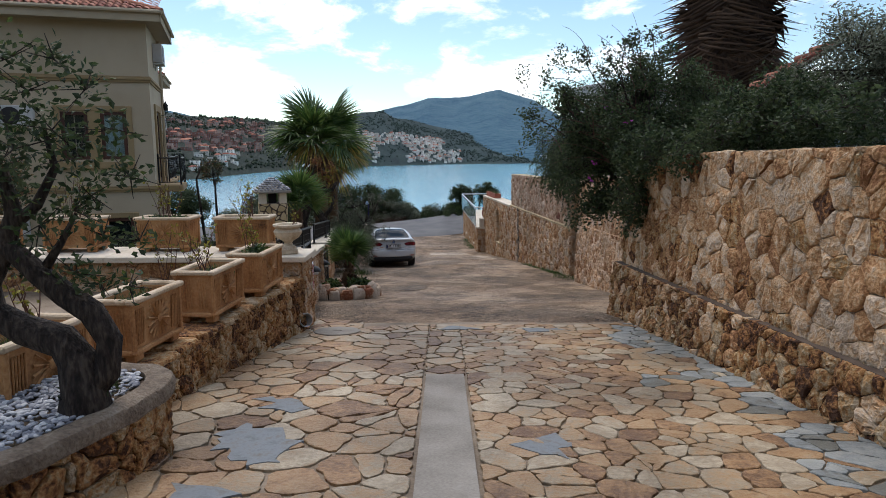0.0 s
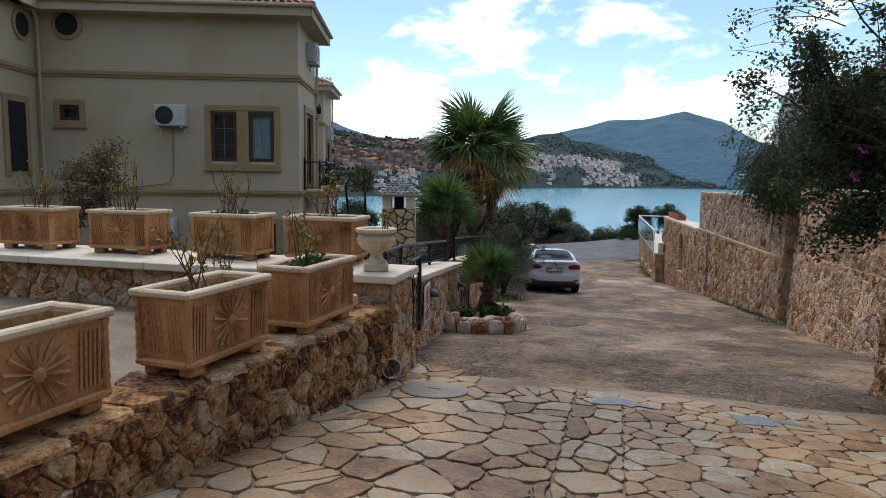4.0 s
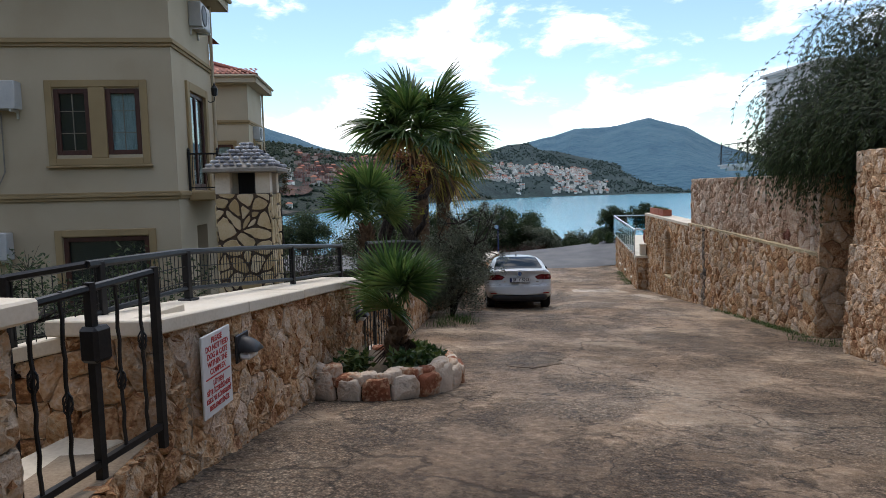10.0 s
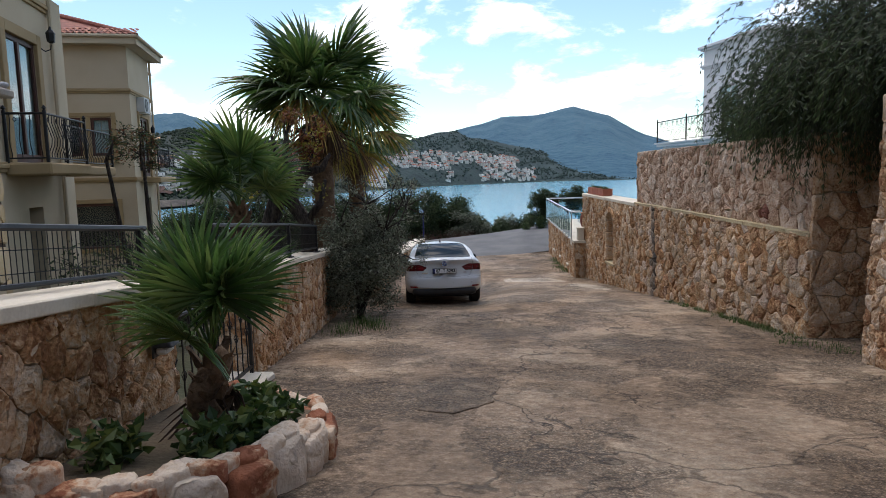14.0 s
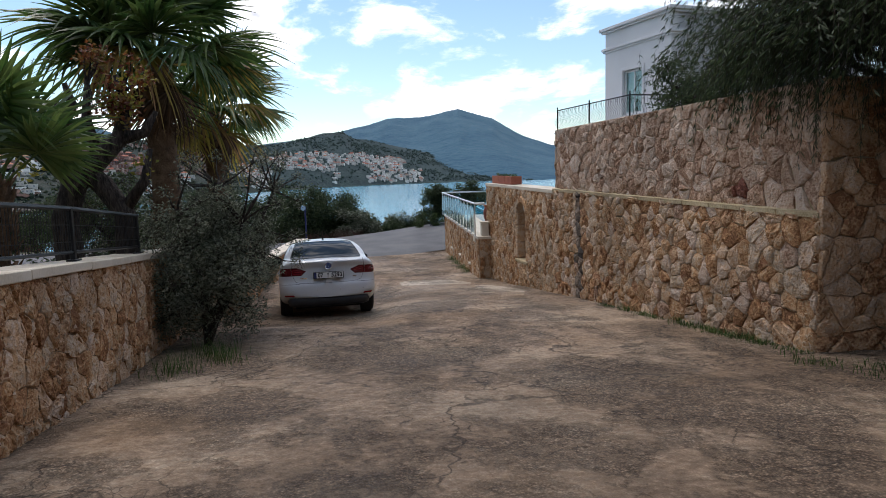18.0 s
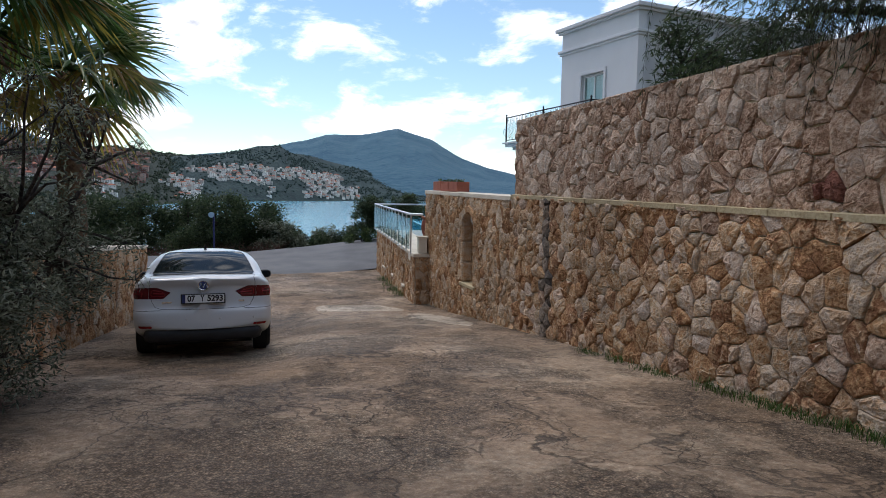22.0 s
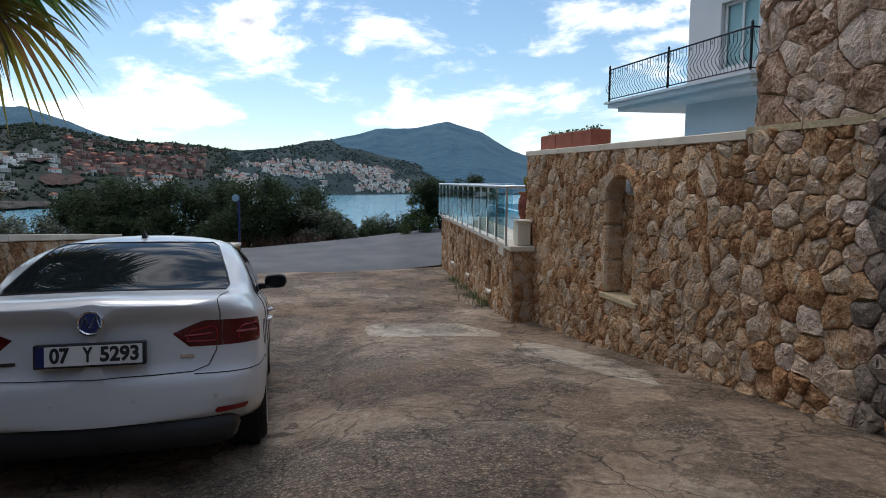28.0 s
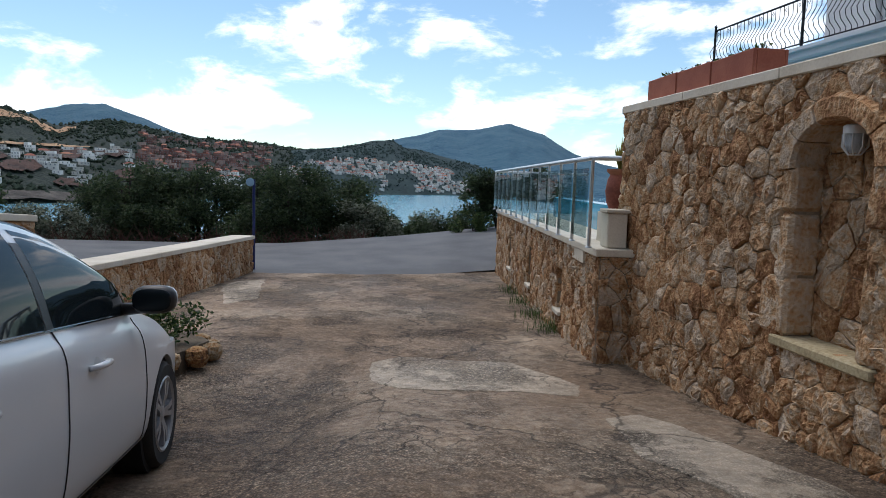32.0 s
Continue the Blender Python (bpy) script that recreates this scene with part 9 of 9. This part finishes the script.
    rings = [[(c[0] + (x - c[0]) * f, c[1] + (y - c[1]) * f) for x, y in pts] for f in (1.0, 0.985, 0.8, 0.6, 0.4, 0.2)]
    k = len(pts)
    for j, ring in enumerate(rings):
        g.v += [(x, y, base(x, y) + (-0.01 if j == 0 else thick + 0.004 * noise.noise((x * 2, y * 2, 7)))) for x, y in ring]
        if j:
            g.f += [((j - 1) * k + i, (j - 1) * k + (i + 1) % k, j * k + (i + 1) % k, j * k + i) for i in range(k)]
    g.v.append((c[0], c[1], base(*c) + thick))
    g.f += [((len(rings) - 1) * k + i, (len(rings) - 1) * k + (i + 1) % k, len(g.v) - 1) for i in range(k)]
    g.mi = [0] * len(g.f)
    return part(name, g, material, parent, label, fix=True)


poured("road_patch", "dark worn patch", [(-1.05, 15.7), (-0.72, 15.55), (-0.42, 16.0), (-0.38, 16.6), (-0.62, 17.05), (-0.95, 16.9), (-1.1, 16.2)], DARKPATCH, 0.009, road, 1)
poured("road_patch", "pale poured concrete patch", [(-0.71, 33.26), (-0.4, 33.5), (0.8, 33.4), (1.24, 32.8), (1.42, 32.44), (1.3, 31.98), (0.84, 32.05), (-0.33, 32.06), (-0.59, 32.5)], PALEPATCH, 0.007, road, 2)
poured("road_patch", "pale poured concrete patch", [(1.37, 31.2), (1.67, 31.42), (1.89, 31.03), (2.06, 30.5), (2.3, 29.9), (2.4, 29.0), (2.2, 28.3), (1.9, 29.0), (1.6, 29.8), (1.34, 30.25)], PALEPATCH, 0.008, road, 3)
poured("road_patch", "pale poured concrete patch", [(-4.55, 39.7), (-4.4, 40.5), (-3.98, 40.9), (-3.44, 38.6), (-3.3, 37.9), (-3.6, 37.1)], PALEPATCH, 0.007, road, 4)
paving_z = lambda x, y: gz(y) + 0.004
for sd, poly in enumerate(([(-1.62, 4.36), (-1.42, 4.6), (-1.1, 4.3), (-0.96, 4.0), (-0.98, 3.75), (-1.2, 3.7), (-1.54, 4.0)], [(-1.45, 5.37), (-1.16, 5.11), (-1.14, 4.85), (-1.39, 4.97)], [(-1.5, 3.51), (-1.35, 3.6), (-1.2, 3.35), (-1.25, 3.0), (-1.5, 3.05)], [(0.55, 4.0), (0.7, 4.2), (0.9, 4.1), (0.8, 3.9)], [(-0.1, 8.6), (0.25, 8.72), (0.5, 8.6), (0.2, 8.5)], [(1.1, 8.45), (1.5, 8.6), (1.65, 8.4), (1.3, 8.3)])):
    poured("cement_smear", "bluish cement smear", poly, SLATE, 0.0095, paved, 30 + sd, paving_z, 0.3)

# ---- stone walls, last: their pieces ----


def run(name, label, p0, p1, foot, top, thick, sx, sz, material, seed, flip=False, core=None, ends=(False, False), holes=(), limit=300, order=None, proud=0.04, batter=0.0, mortar=None, joint=0.0045, parent=None):
    """A rubble wall from p0 to p1: its face lies to the right of that way (left if flipped)."""
    a, b = Vector((*p0, 0)), Vector((*p1, 0))
    L = (b - a).length
    d = (b - a) / L
    nrm = Vector((d.y, -d.x, 0)) * (-1 if flip else 1)
    zf = lambda s: foot[0] + (foot[1] - foot[0]) * s / L
    zt = lambda s: top[0] + (top[1] - top[0]) * s / L
    w = parent or thing(name, label, "wall", at=(a.x, a.y, foot[0]), kind="structure")

    def place(s, z, out):
        k = batter * max(0.0, zt(s) - z)
        return a + d * s + nrm * (out + k) + Vector((0, 0, z))

    g = Geo()
    cuts = sorted({0.0, L, *[h[0] for h in holes], *[h[1] for h in holes]})
    for s0, s1 in zip(cuts, cuts[1:]):
        spans = [(None, None)]
        for h in holes:
            if h[0] - 1e-6 <= s0 and s1 <= h[1] + 1e-6:
                spans = [(None, h[2]), (h[3], None)]
        for lo, hi in spans:
            p = [(s, z, o) for o in (-thick, 0.004) for s, z in ((s0, zf(s0) if lo is None else lo), (s1, zf(s1) if lo is None else lo), (s1, zt(s1) if hi is None else hi), (s0, zt(s0) if hi is None else hi))]
            g.add([place(*q) for q in p], [(0, 1, 2, 3), (4, 7, 6, 5), (0, 4, 5, 1), (1, 5, 6, 2), (2, 6, 7, 3), (3, 7, 4, 0)])
    for h in holes:
        g.add([place(*q) for q in [(h[0], h[2], -h[4]), (h[1], h[2], -h[4]), (h[1], h[3], -h[4]), (h[0], h[3], -h[4]), (h[0], h[2], -thick), (h[1], h[2], -thick), (h[1], h[3], -thick), (h[0], h[3], -thick)]], [(0, 1, 2, 3), (4, 7, 6, 5), (0, 4, 5, 1), (1, 5, 6, 2), (2, 6, 7, 3), (3, 7, 4, 0)])
    part("mortar_core", g, mortar or MORTAR, w)
    polys = []
    for i, (s0, s1) in enumerate(zip(cuts, cuts[1:])):
        spans = [(None, None)]
        for h in holes:
            if h[0] - 1e-6 <= s0 and s1 <= h[1] + 1e-6:
                spans = [(None, h[2]), (h[3], None)]
        for k, (lo, hi) in enumerate(spans):
            reg = [(s0, zf(s0) if lo is None else lo), (s1, zf(s1) if lo is None else lo), (s1, zt(s1) if hi is None else hi), (s0, zt(s0) if hi is None else hi)]
            polys += cells(reg, sx, sz, seed + 13 * i + k, keep=lambda x, y: y > zf(x) - 0.05, jitter=0.62, drop=0.2, extra=0.34, relax=1)
    pieces(polys, place, material, w, seed, limit=limit, order=order or (lambda q: -q[0][1] * 0 + q[0][0]), proud=proud, joint=joint)
    for h in holes:
        back = cells([(h[0], h[2]), (h[1], h[2]), (h[1], h[3]), (h[0], h[3])], sx, sz, seed + 77)
        pieces(back, lambda s, z, o: place(s, z, o - h[4]), material, w, seed + 5, proud=proud * 0.6)
    for at, on in ((0.0, ends[0]), (L, ends[1])):
        if on:
            sg = -1 if at == 0.0 else 1
            reg = [(0.0, zf(at)), (thick, zf(at)), (thick, zt(at)), (0.0, zt(at))]
            pl = lambda s, z, o: a + d * (at + sg * o) - nrm * s + Vector((0, 0, z))
            pieces(cells(reg, sx * 1.3, sz, seed + 99), pl, material, w, seed + 6, proud=proud)
    return w, place


def coping(parent, p0, p1, top, width, over, thick=0.075, flip=False, piece=1.15, seed=1, material=None):
    a, b = Vector((*p0, 0)), Vector((*p1, 0))
    L = (b - a).length
    d = (b - a) / L
    nrm = Vector((d.y, -d.x, 0)) * (-1 if flip else 1)
    n = max(1, round(L / piece))
    r = random.Random(seed)
    for i in range(n):
        s0, s1 = L * i / n + 0.003, L * (i + 1) / n - 0.003
        g = Geo()
        g.box(s0, s1, -width + over, over, -thick, 0, 0.008)
        dz = r.uniform(-0.003, 0.003)
        g.v = [tuple(a + d * x + nrm * y + Vector((0, 0, z + dz + top[0] + (top[1] - top[0]) * x / L))) for x, y, z in g.v]
        part("coping_slab", g, material or COPING, parent)


tint = random.Random(44)
# upper lane wall beside the paving, in two tiers
# brown stones mixed in darken this face for the shade under the foliage
w, _ = run("wall_upper_right", "tall rubble stone garden wall in warm ochre and grey", (3.3, -6), (2.78, 10.12), (-0.2, -0.3), (1.62, 1.36), 0.42, 0.24, 0.203, lambda q: tint.choice((STONE, STONE, STONE_RUST)), 11, flip=True, order=lambda q: -q[0][0], proud=0.045)
run("wall_upper_right", "", (3.22, -6), (2.66, 10.12), (0.3, -1.35), (0.34, -0.26), 0.5, 0.176, 0.148, lambda q: tint.choice((STONE_RUST, STONE_RUST, STONE)), 21, flip=True, order=lambda q: -q[0][0], proud=0.05, parent=w, batter=0.08, mortar=MORTAR_DARK)
# set-back wall under the drooping tree
w, _ = run("wall_set_back", "pale rubble stone wall set back from the lane", (4.02, 10.1), (3.78, 18.25), (-1.3, -2.5), (0.82, 0.8), 0.4, 0.216, 0.179, STONE_PALE, 31, flip=True, order=lambda q: -q[0][0], ends=(False, True))
run("wall_set_back", "", (3.97, 10.1), (3.73, 18.25), (-1.3, -2.5), (-0.3, -0.55), 0.4, 0.2, 0.164, STONE_PALE, 36, flip=True, order=lambda q: -q[0][0], parent=w, batter=0.03)
w, _ = run("wall_recess", "shaded rubble stone return behind the gap", (4.95, 18.2), (4.95, 20.3), (-2.5, -2.7), (0.6, 0.6), 0.3, 0.216, 0.179, STONE_PALE, 38, flip=True)
# long lower wall in two tiers, with one red stone and a strip stained by a drain
middle = lambda q, s, z, ds, dz: abs(sum(c[0] for c in q) / len(q) - s) < ds and abs(sum(c[1] for c in q) / len(q) - z) < dz


def lower_stone(q):
    if min(c[0] for c in q) < 6.52 < max(c[0] for c in q):
        return STONE_WET
    return tint.choice((STONE_PALE, STONE_PALE, STONE_PALE, STONE_GREY, STONE, STONE))


w, _ = run("wall_lower_right", "long rubble stone retaining wall with a ledge at mid height", (4.02, 20.3), (2.94, 28.25), (-1.1, -1.05), (0.5, 0.47), 0.45, 0.245, 0.205, lambda q: STONE_RED if middle(q, 1.44, -0.72, 0.17, 0.14) else STONE_GREY, 41, flip=True, proud=0.055, joint=0.0055, mortar=LEDGE)
run("wall_lower_right", "", (3.95, 20.3), (2.88, 28.25), (-2.75, -3.4), (-0.93, -0.84), 0.5, 0.235, 0.205, lower_stone, 45, flip=True, order=lambda q: -1 if min(c[0] for c in q) < 6.52 < max(c[0] for c in q) else q[0][0], parent=w, proud=0.06, joint=0.006, mortar=LEDGE, ends=(False, False))
g = Geo()
for i in range(12):
    s0, s1 = i / 12, (i + 1) / 12 - 0.002
    q = lambda s, o, z: (3.95 - 1.07 * s + o, 20.3 + 7.95 * s, z)
    z0, z1 = -0.93 + 0.09 * s0, -0.93 + 0.09 * s1
    g.add([q(s0, -0.05, z0 - 0.035), q(s1, -0.05, z1 - 0.035), q(s1, 0.2, z1 - 0.035), q(s0, 0.2, z0 - 0.035), q(s0, -0.05, z0 + 0.02), q(s1, -0.05, z1 + 0.02), q(s1, 0.2, z1 + 0.05), q(s0, 0.2, z0 + 0.05)], [(3, 2, 1, 0), (4, 5, 6, 7), (0, 1, 5, 4), (1, 2, 6, 5), (2, 3, 7, 6), (3, 0, 4, 7)])
part("mortar_ledge", g, LEDGE, w, "weathered mortar ledge")
# drain gap down the wall: solid dark boxes, its inner shade in their colour
g = Geo()
for k in range(14):
    z0 = -3.2 + 2.25 * k / 14
    wv, wd_ = 0.07 * noise.noise((k * 0.9, 2, 3)), 0.03 + 0.03 * abs(noise.noise((k * 1.7, 5, 1)))
    g.box(3.05, 3.16, 26.76 + wv - wd_, 26.76 + wv + wd_, z0, z0 + 2.25 / 14 + 0.03, 0.012)
part("drain_gap", g, MORTAR_DARK, w, "dark strip standing for a damp drain gap")
# return face towards the lane's head, in squared blocks
reg = [(0, -2.75), (1.0, -2.75), (1.0, 0.5), (0, 0.5)]
r = random.Random(48)
for poly in cells(reg, 0.3, 0.24, 49):
    part("quoin_stone", stone_geo(poly, lambda s, t, o: Vector((3.93 + s, 20.3 - o, t)), r, proud=0.045), STONE_PALE, w, fix=False, smooth="all")
part("return_core", Geo().box(4.3, 5.1, 20.305, 20.7, -2.8, 0.48), MORTAR, w)
# wall with the arched niche
w, place = run("wall_niche", "rubble stone wall with an arched niche and pale coping", (2.88, 28.25), (2.1, 34.0), (-3.5, -3.95), (-0.92, -0.84), 0.55, 0.192, 0.195, STONE, 51, flip=True, holes=((1.95, 2.68, -2.72, -1.2, 0.2),), proud=0.045, order=lambda q: -abs(q[0][0]) * 0 + abs(q[0][0] - 2.5), limit=345)
coping(w, (2.88, 28.25), (2.1, 34.04), (-0.84, -0.77), 0.6, 0.05, 0.085, True, 1.4, 3)
r = random.Random(52)
z = -2.72
for h, e in ((0.43, 2.97), (0.45, 2.8), (0.33, 2.81)):
    g = Geo().box(2.655, e, -0.2, 0.045, z + 0.006, z + h - 0.006, 0.03)
    g.v = [tuple(place(x, q, y)) for x, y, q in g.v]
    part("jamb_block", g, STONE, w)
    z += h
z = -2.72
for h in (0.26, 0.34, 0.22, 0.335):
    e = 1.77 - r.uniform(-0.06, 0.08)
    part("jamb_stone", stone_geo([(e, z), (1.97, z), (1.97, z + h), (e, z + h)], lambda s, t, o: place(s, t, o if o > -0.01 else -0.3), r, proud=0.05), STONE, w, fix=False, smooth="all")
    z += h
# the arch: a flattened round of five uneven stones
cuts = (-4, 34, 66, 112, 148, 184)
for d0, d1 in zip(cuts, cuts[1:]):
    g, m_, out = Geo(), 6, r.uniform(0.05, 0.068)
    for q in range(m_ + 1):
        a = radians(d0 + 0.9 + (d1 - d0 - 1.8) * q / m_)
        bulge = 0.012 * math.sin(math.pi * q / m_) + r.uniform(-0.004, 0.004)
        for k, o in ((0.0, -0.28), (0.0, out - 0.03), (0.02, out), (0.13, out + bulge), (0.165, out - 0.03), (0.165, -0.28)):
            g.v.append(tuple(place(2.315 + (0.365 + k) * math.cos(a), -1.515 + (0.285 + k + (bulge if k > 0.1 else 0)) * math.sin(a), o)))
    g2 = Geo().add(list(g.v), [(q * 6 + k, q * 6 + (k + 1) % 6, q * 6 + 6 + (k + 1) % 6, q * 6 + 6 + k) for q in range(m_) for k in range(6)] + [tuple(range(6)), tuple(m_ * 6 + k for k in range(5, -1, -1))])
    part("arch_stone", g2, STONE, w)
g = Geo().box(1.8, 2.78, -0.22, 0.07, -2.79, -2.715, 0.012)
g.v = [tuple(place(x, z, y)) for x, y, z in g.v]
part("niche_sill", g, LEDGE, w, "pale stone sill")
# pool terrace wall
w, place = run("wall_pool", "low rubble stone wall under the glass balustrade", (1.78, 33.55), (1.4, 44.0), (-3.95, -4.3), (-2.46, -2.42), 0.4, 0.192, 0.187, STONE, 61, flip=True, ends=(True, True), holes=((1.9, 2.2, -3.45, -2.85, 0.2), (4.6, 4.95, -3.5, -2.8, 0.2), (7.4, 7.8, -3.55, -2.85, 0.2)))
coping(w, (1.78, 33.5), (1.4, 44.1), (-2.375, -2.345), 0.5, 0.06, 0.085, True, 1.3, 5)
for s0, s1, zz in ((1.84, 2.26, -3.45), (4.54, 5.01, -3.5), (7.34, 7.86, -3.55)):
    g = Geo().box(s0, s1, -0.2, 0.07, zz - 0.05, zz + 0.01, 0.008)
    g.v = [tuple(place(x, z, y)) for x, y, z in g.v]
    part("niche_sill", g, COPING, w, "pale stone sill")

# left side, from the patio down
w, place = run("wall_patio", "low rubble stone wall holding up the planters", (-2.32, 4.3), (-1.865, 8.6), (-0.75, -1.15), (-0.205, -0.21), 0.35, 0.175, 0.15, STONE_RUST, 71, proud=0.05)
r = random.Random(72)
y = 0.05
while y < 4.2:
    l = r.uniform(0.2, 0.5)
    zt = lambda s: -0.21
    part("cap_slab", stone_geo([(y, -0.06 + r.uniform(-0.03, 0.02)), (min(y + l, 4.3), -0.06 + r.uniform(-0.03, 0.02)), (min(y + l, 4.3), 0.5), (y, 0.4)], lambda s, t, o: Vector((-2.32 + 0.455 * s / 4.32 - t, 4.3 + 4.3 * s / 4.32, zt(s) + o)), r, joint=0.01, proud=0.045, sink=0.01, rough=0.008, flat=0.6), STONE_RUST, w, fix=False)
    y += l
for s0, lift, d0, l in ((3.15, 0.035, 0.07, 0.3), (3.42, 0.04, 0.1, 0.28), (3.66, 0.075, 0.13, 0.26), (3.85, 0.115, 0.17, 0.24), (3.3, 0.03, 0.3, 0.3), (3.6, 0.075, 0.36, 0.3)):
    part("cap_slab", stone_geo([(s0, d0), (s0 + l, d0 - 0.02), (s0 + l, d0 + 0.2), (s0, d0 + 0.22)], lambda s, t, o: Vector((-2.32 + 0.455 * s / 4.32 - t, 4.3 + 4.3 * s / 4.32, -0.21 + lift + o)), r, joint=0.008, proud=0.045, sink=0.05, rough=0.008, flat=0.6), STONE, w, fix=False)
w, _ = run("wall_terrace", "rubble stone terrace wall under a cream coping", (-10, 8.62), (-2.4, 8.62), (-1.1, -1.1), (0.01, 0.01), 0.85, 0.2, 0.156, STONE, 74, order=lambda q: -q[0][0])
run("wall_terrace", "", (-2.42, 8.6), (-1.85, 8.6), (-0.4, -0.4), (0.01, 0.01), 0.56, 0.2, 0.133, STONE, 75, parent=w)
run("wall_terrace", "", (-1.85, 8.6), (-1.85, 9.17), (-0.9, -1.25), (0.01, 0.01), 0.55, 0.192, 0.14, STONE, 76, parent=w)
for x0, x1 in ((-10, -8.6), (-8.6, -7.2), (-7.2, -5.8), (-5.8, -4.4), (-4.4, -3.1), (-3.1, -2.45)):
    part("coping_slab", Geo().box(x0 + 0.003, x1 - 0.003, 8.5, 9.5, 0.015, 0.09, 0.008), COPING, w)
part("coping_slab", Geo().box(-2.447, -1.78, 8.48, 9.24, 0.015, 0.09, 0.01), COPING, w)
w, _ = run("wall_gate_sill", "low rubble stone sill under the small gate", (-1.86, 9.27), (-2.17, 10.25), (-1.3, -1.3), (-0.74, -0.8), 0.35, 0.176, 0.156, STONE, 78)
w, _ = run("wall_sign", "rubble stone wall with cream coping beside the gate", (-2.17, 10.25), (-2.76, 15.0), (-1.3, -2.05), (-0.27, -0.73), 0.4, 0.2, 0.17, lambda q: tint.choice((STONE, STONE, STONE_PALE)), 81, ends=(True, True))
coping(w, (-2.165, 10.2), (-2.765, 15.05), (-0.19, -0.655), 0.55, 0.07, 0.08, False, 1.2, 7)
run("wall_sign", "", (-3.95, 10.27), (-2.2, 10.27), (-1.6, -1.3), (-0.68, -0.275), 0.38, 0.22, 0.19, lambda q: tint.choice((STONE, STONE_PALE)), 83, parent=w)
coping(w, (-3.95, 10.27), (-2.24, 10.27), (-0.6, -0.195), 0.5, 0.06, 0.08, False, 0.9, 11)
stair = thing("garden_steps", "worn stone steps going down behind the small gate", "steps", at=(-2.6, 9.75, -1.3))
for k in range(4):
    part("step", Geo().box(-2.62 - 0.34 * k, -2.28 - 0.34 * k, 9.3, 10.22, -1.6, -0.79 - 0.16 * k, 0.015), FLAG_BLUE if k % 2 else COPING, stair)
w, _ = run("wall_number", "rubble stone wall with cream coping and a number plate", (-2.995, 17.08), (-3.88, 23.5), (-2.3, -3.0), (-0.957, -1.5), 0.4, 0.2, 0.172, lambda q: tint.choice((STONE, STONE, STONE_PALE)), 85, ends=(True, False))
coping(w, (-2.99, 17.04), (-3.88, 23.5), (-0.876, -1.42), 0.52, 0.06, 0.08, False, 1.2, 8)
w, _ = run("wall_behind_bush", "rubble stone wall behind the olive bush", (-3.88, 23.5), (-4.8, 34.0), (-3.2, -4.1), (-1.5, -2.3), 0.4, 0.2, 0.195, STONE, 88, limit=300)
coping(w, (-3.88, 23.5), (-4.8, 34.0), (-1.42, -2.22), 0.52, 0.06, 0.08, False, 1.3, 9)
w, _ = run("wall_corner", "low rubble stone wall with pale coping at the road", (-4.62, 34.3), (-4.72, 42.4), (-4.0, -4.3), (-2.98, -3.2), 0.4, 0.176, 0.187, STONE, 92, order=lambda q: -q[0][0], ends=(False, True))
coping(w, (-4.62, 34.3), (-4.72, 42.45), (-2.9, -3.12), 0.55, 0.06, 0.085, False, 1.3, 10)

# crazy paving
reg = [(-2.7, -3.0), (3.2, -3.0), (2.8, 9.0), (-2.0, 9.1)]
r = random.Random(5)
strip = lambda x, y: -0.17 < x < 0.19 + 0.02 * y / 6 and 2.0 < y < 6.05


def flag_ok(x, y):
    edge = 9.05 + 0.3 * noise.noise((x * 0.8, 3, 1)) + 0.35 * smooth01((-0.8 - x) / 0.8)
    return y < edge and not strip(x, y)


polys = []
for x0, x1, sd, sx, sy in ((-2.7, -0.185, 1, 0.3, 0.23), (0.215, 3.2, 2, 0.22, 0.16)):
    polys += cells([(x0, -3.0), (x1, -3.0), (x1, 9.6), (x0, 9.6)], sx, sy, 90 + sd, jitter=0.75, drop=0.28, keep=flag_ok)
polys += cells([(-0.185, 6.05), (0.215, 6.05), (0.215, 9.4), (-0.185, 9.4)], 0.3, 0.26, 97, keep=flag_ok)
flags = lambda side, jn, lim, sd: pieces([q for q in polys if (sum(c[0] for c in q) / len(q) < 0.2) == side], lambda x, y, o: Vector((x, y, gz(y) + o)), (lambda q: FLAG_BLUE if 2.0 < q[0][0] < 3 and (q[0][0] * 7.7 + q[0][1] * 3.1) % 1 < (0.75 if q[0][0] > 2.25 else 0.25) else FLAG), paved, sd, name="flagstone", limit=lim, order=lambda q: abs(q[0][1] - 5.2) + 0.3 * abs(q[0][0]), joint=jn, proud=0.009, sink=0.03, rough=0.004, flat=0.75)
flags(True, 0.013, 150, 98)
flags(False, 0.006, 150, 99)
g = Geo()
for i in range(16):
    y0, y1 = -2 + 8.05 * i / 16, -2 + 8.05 * (i + 1) / 16
    g.add([(-0.165, y0, gz(y0) + 0.01), (0.19, y0, gz(y0) + 0.01), (0.19, y1, gz(y1) + 0.01), (-0.165, y1, gz(y1) + 0.01)], [(0, 1, 2, 3)])
part("cement_strip", g, CEMENT, paved, "smooth grey cement strip")
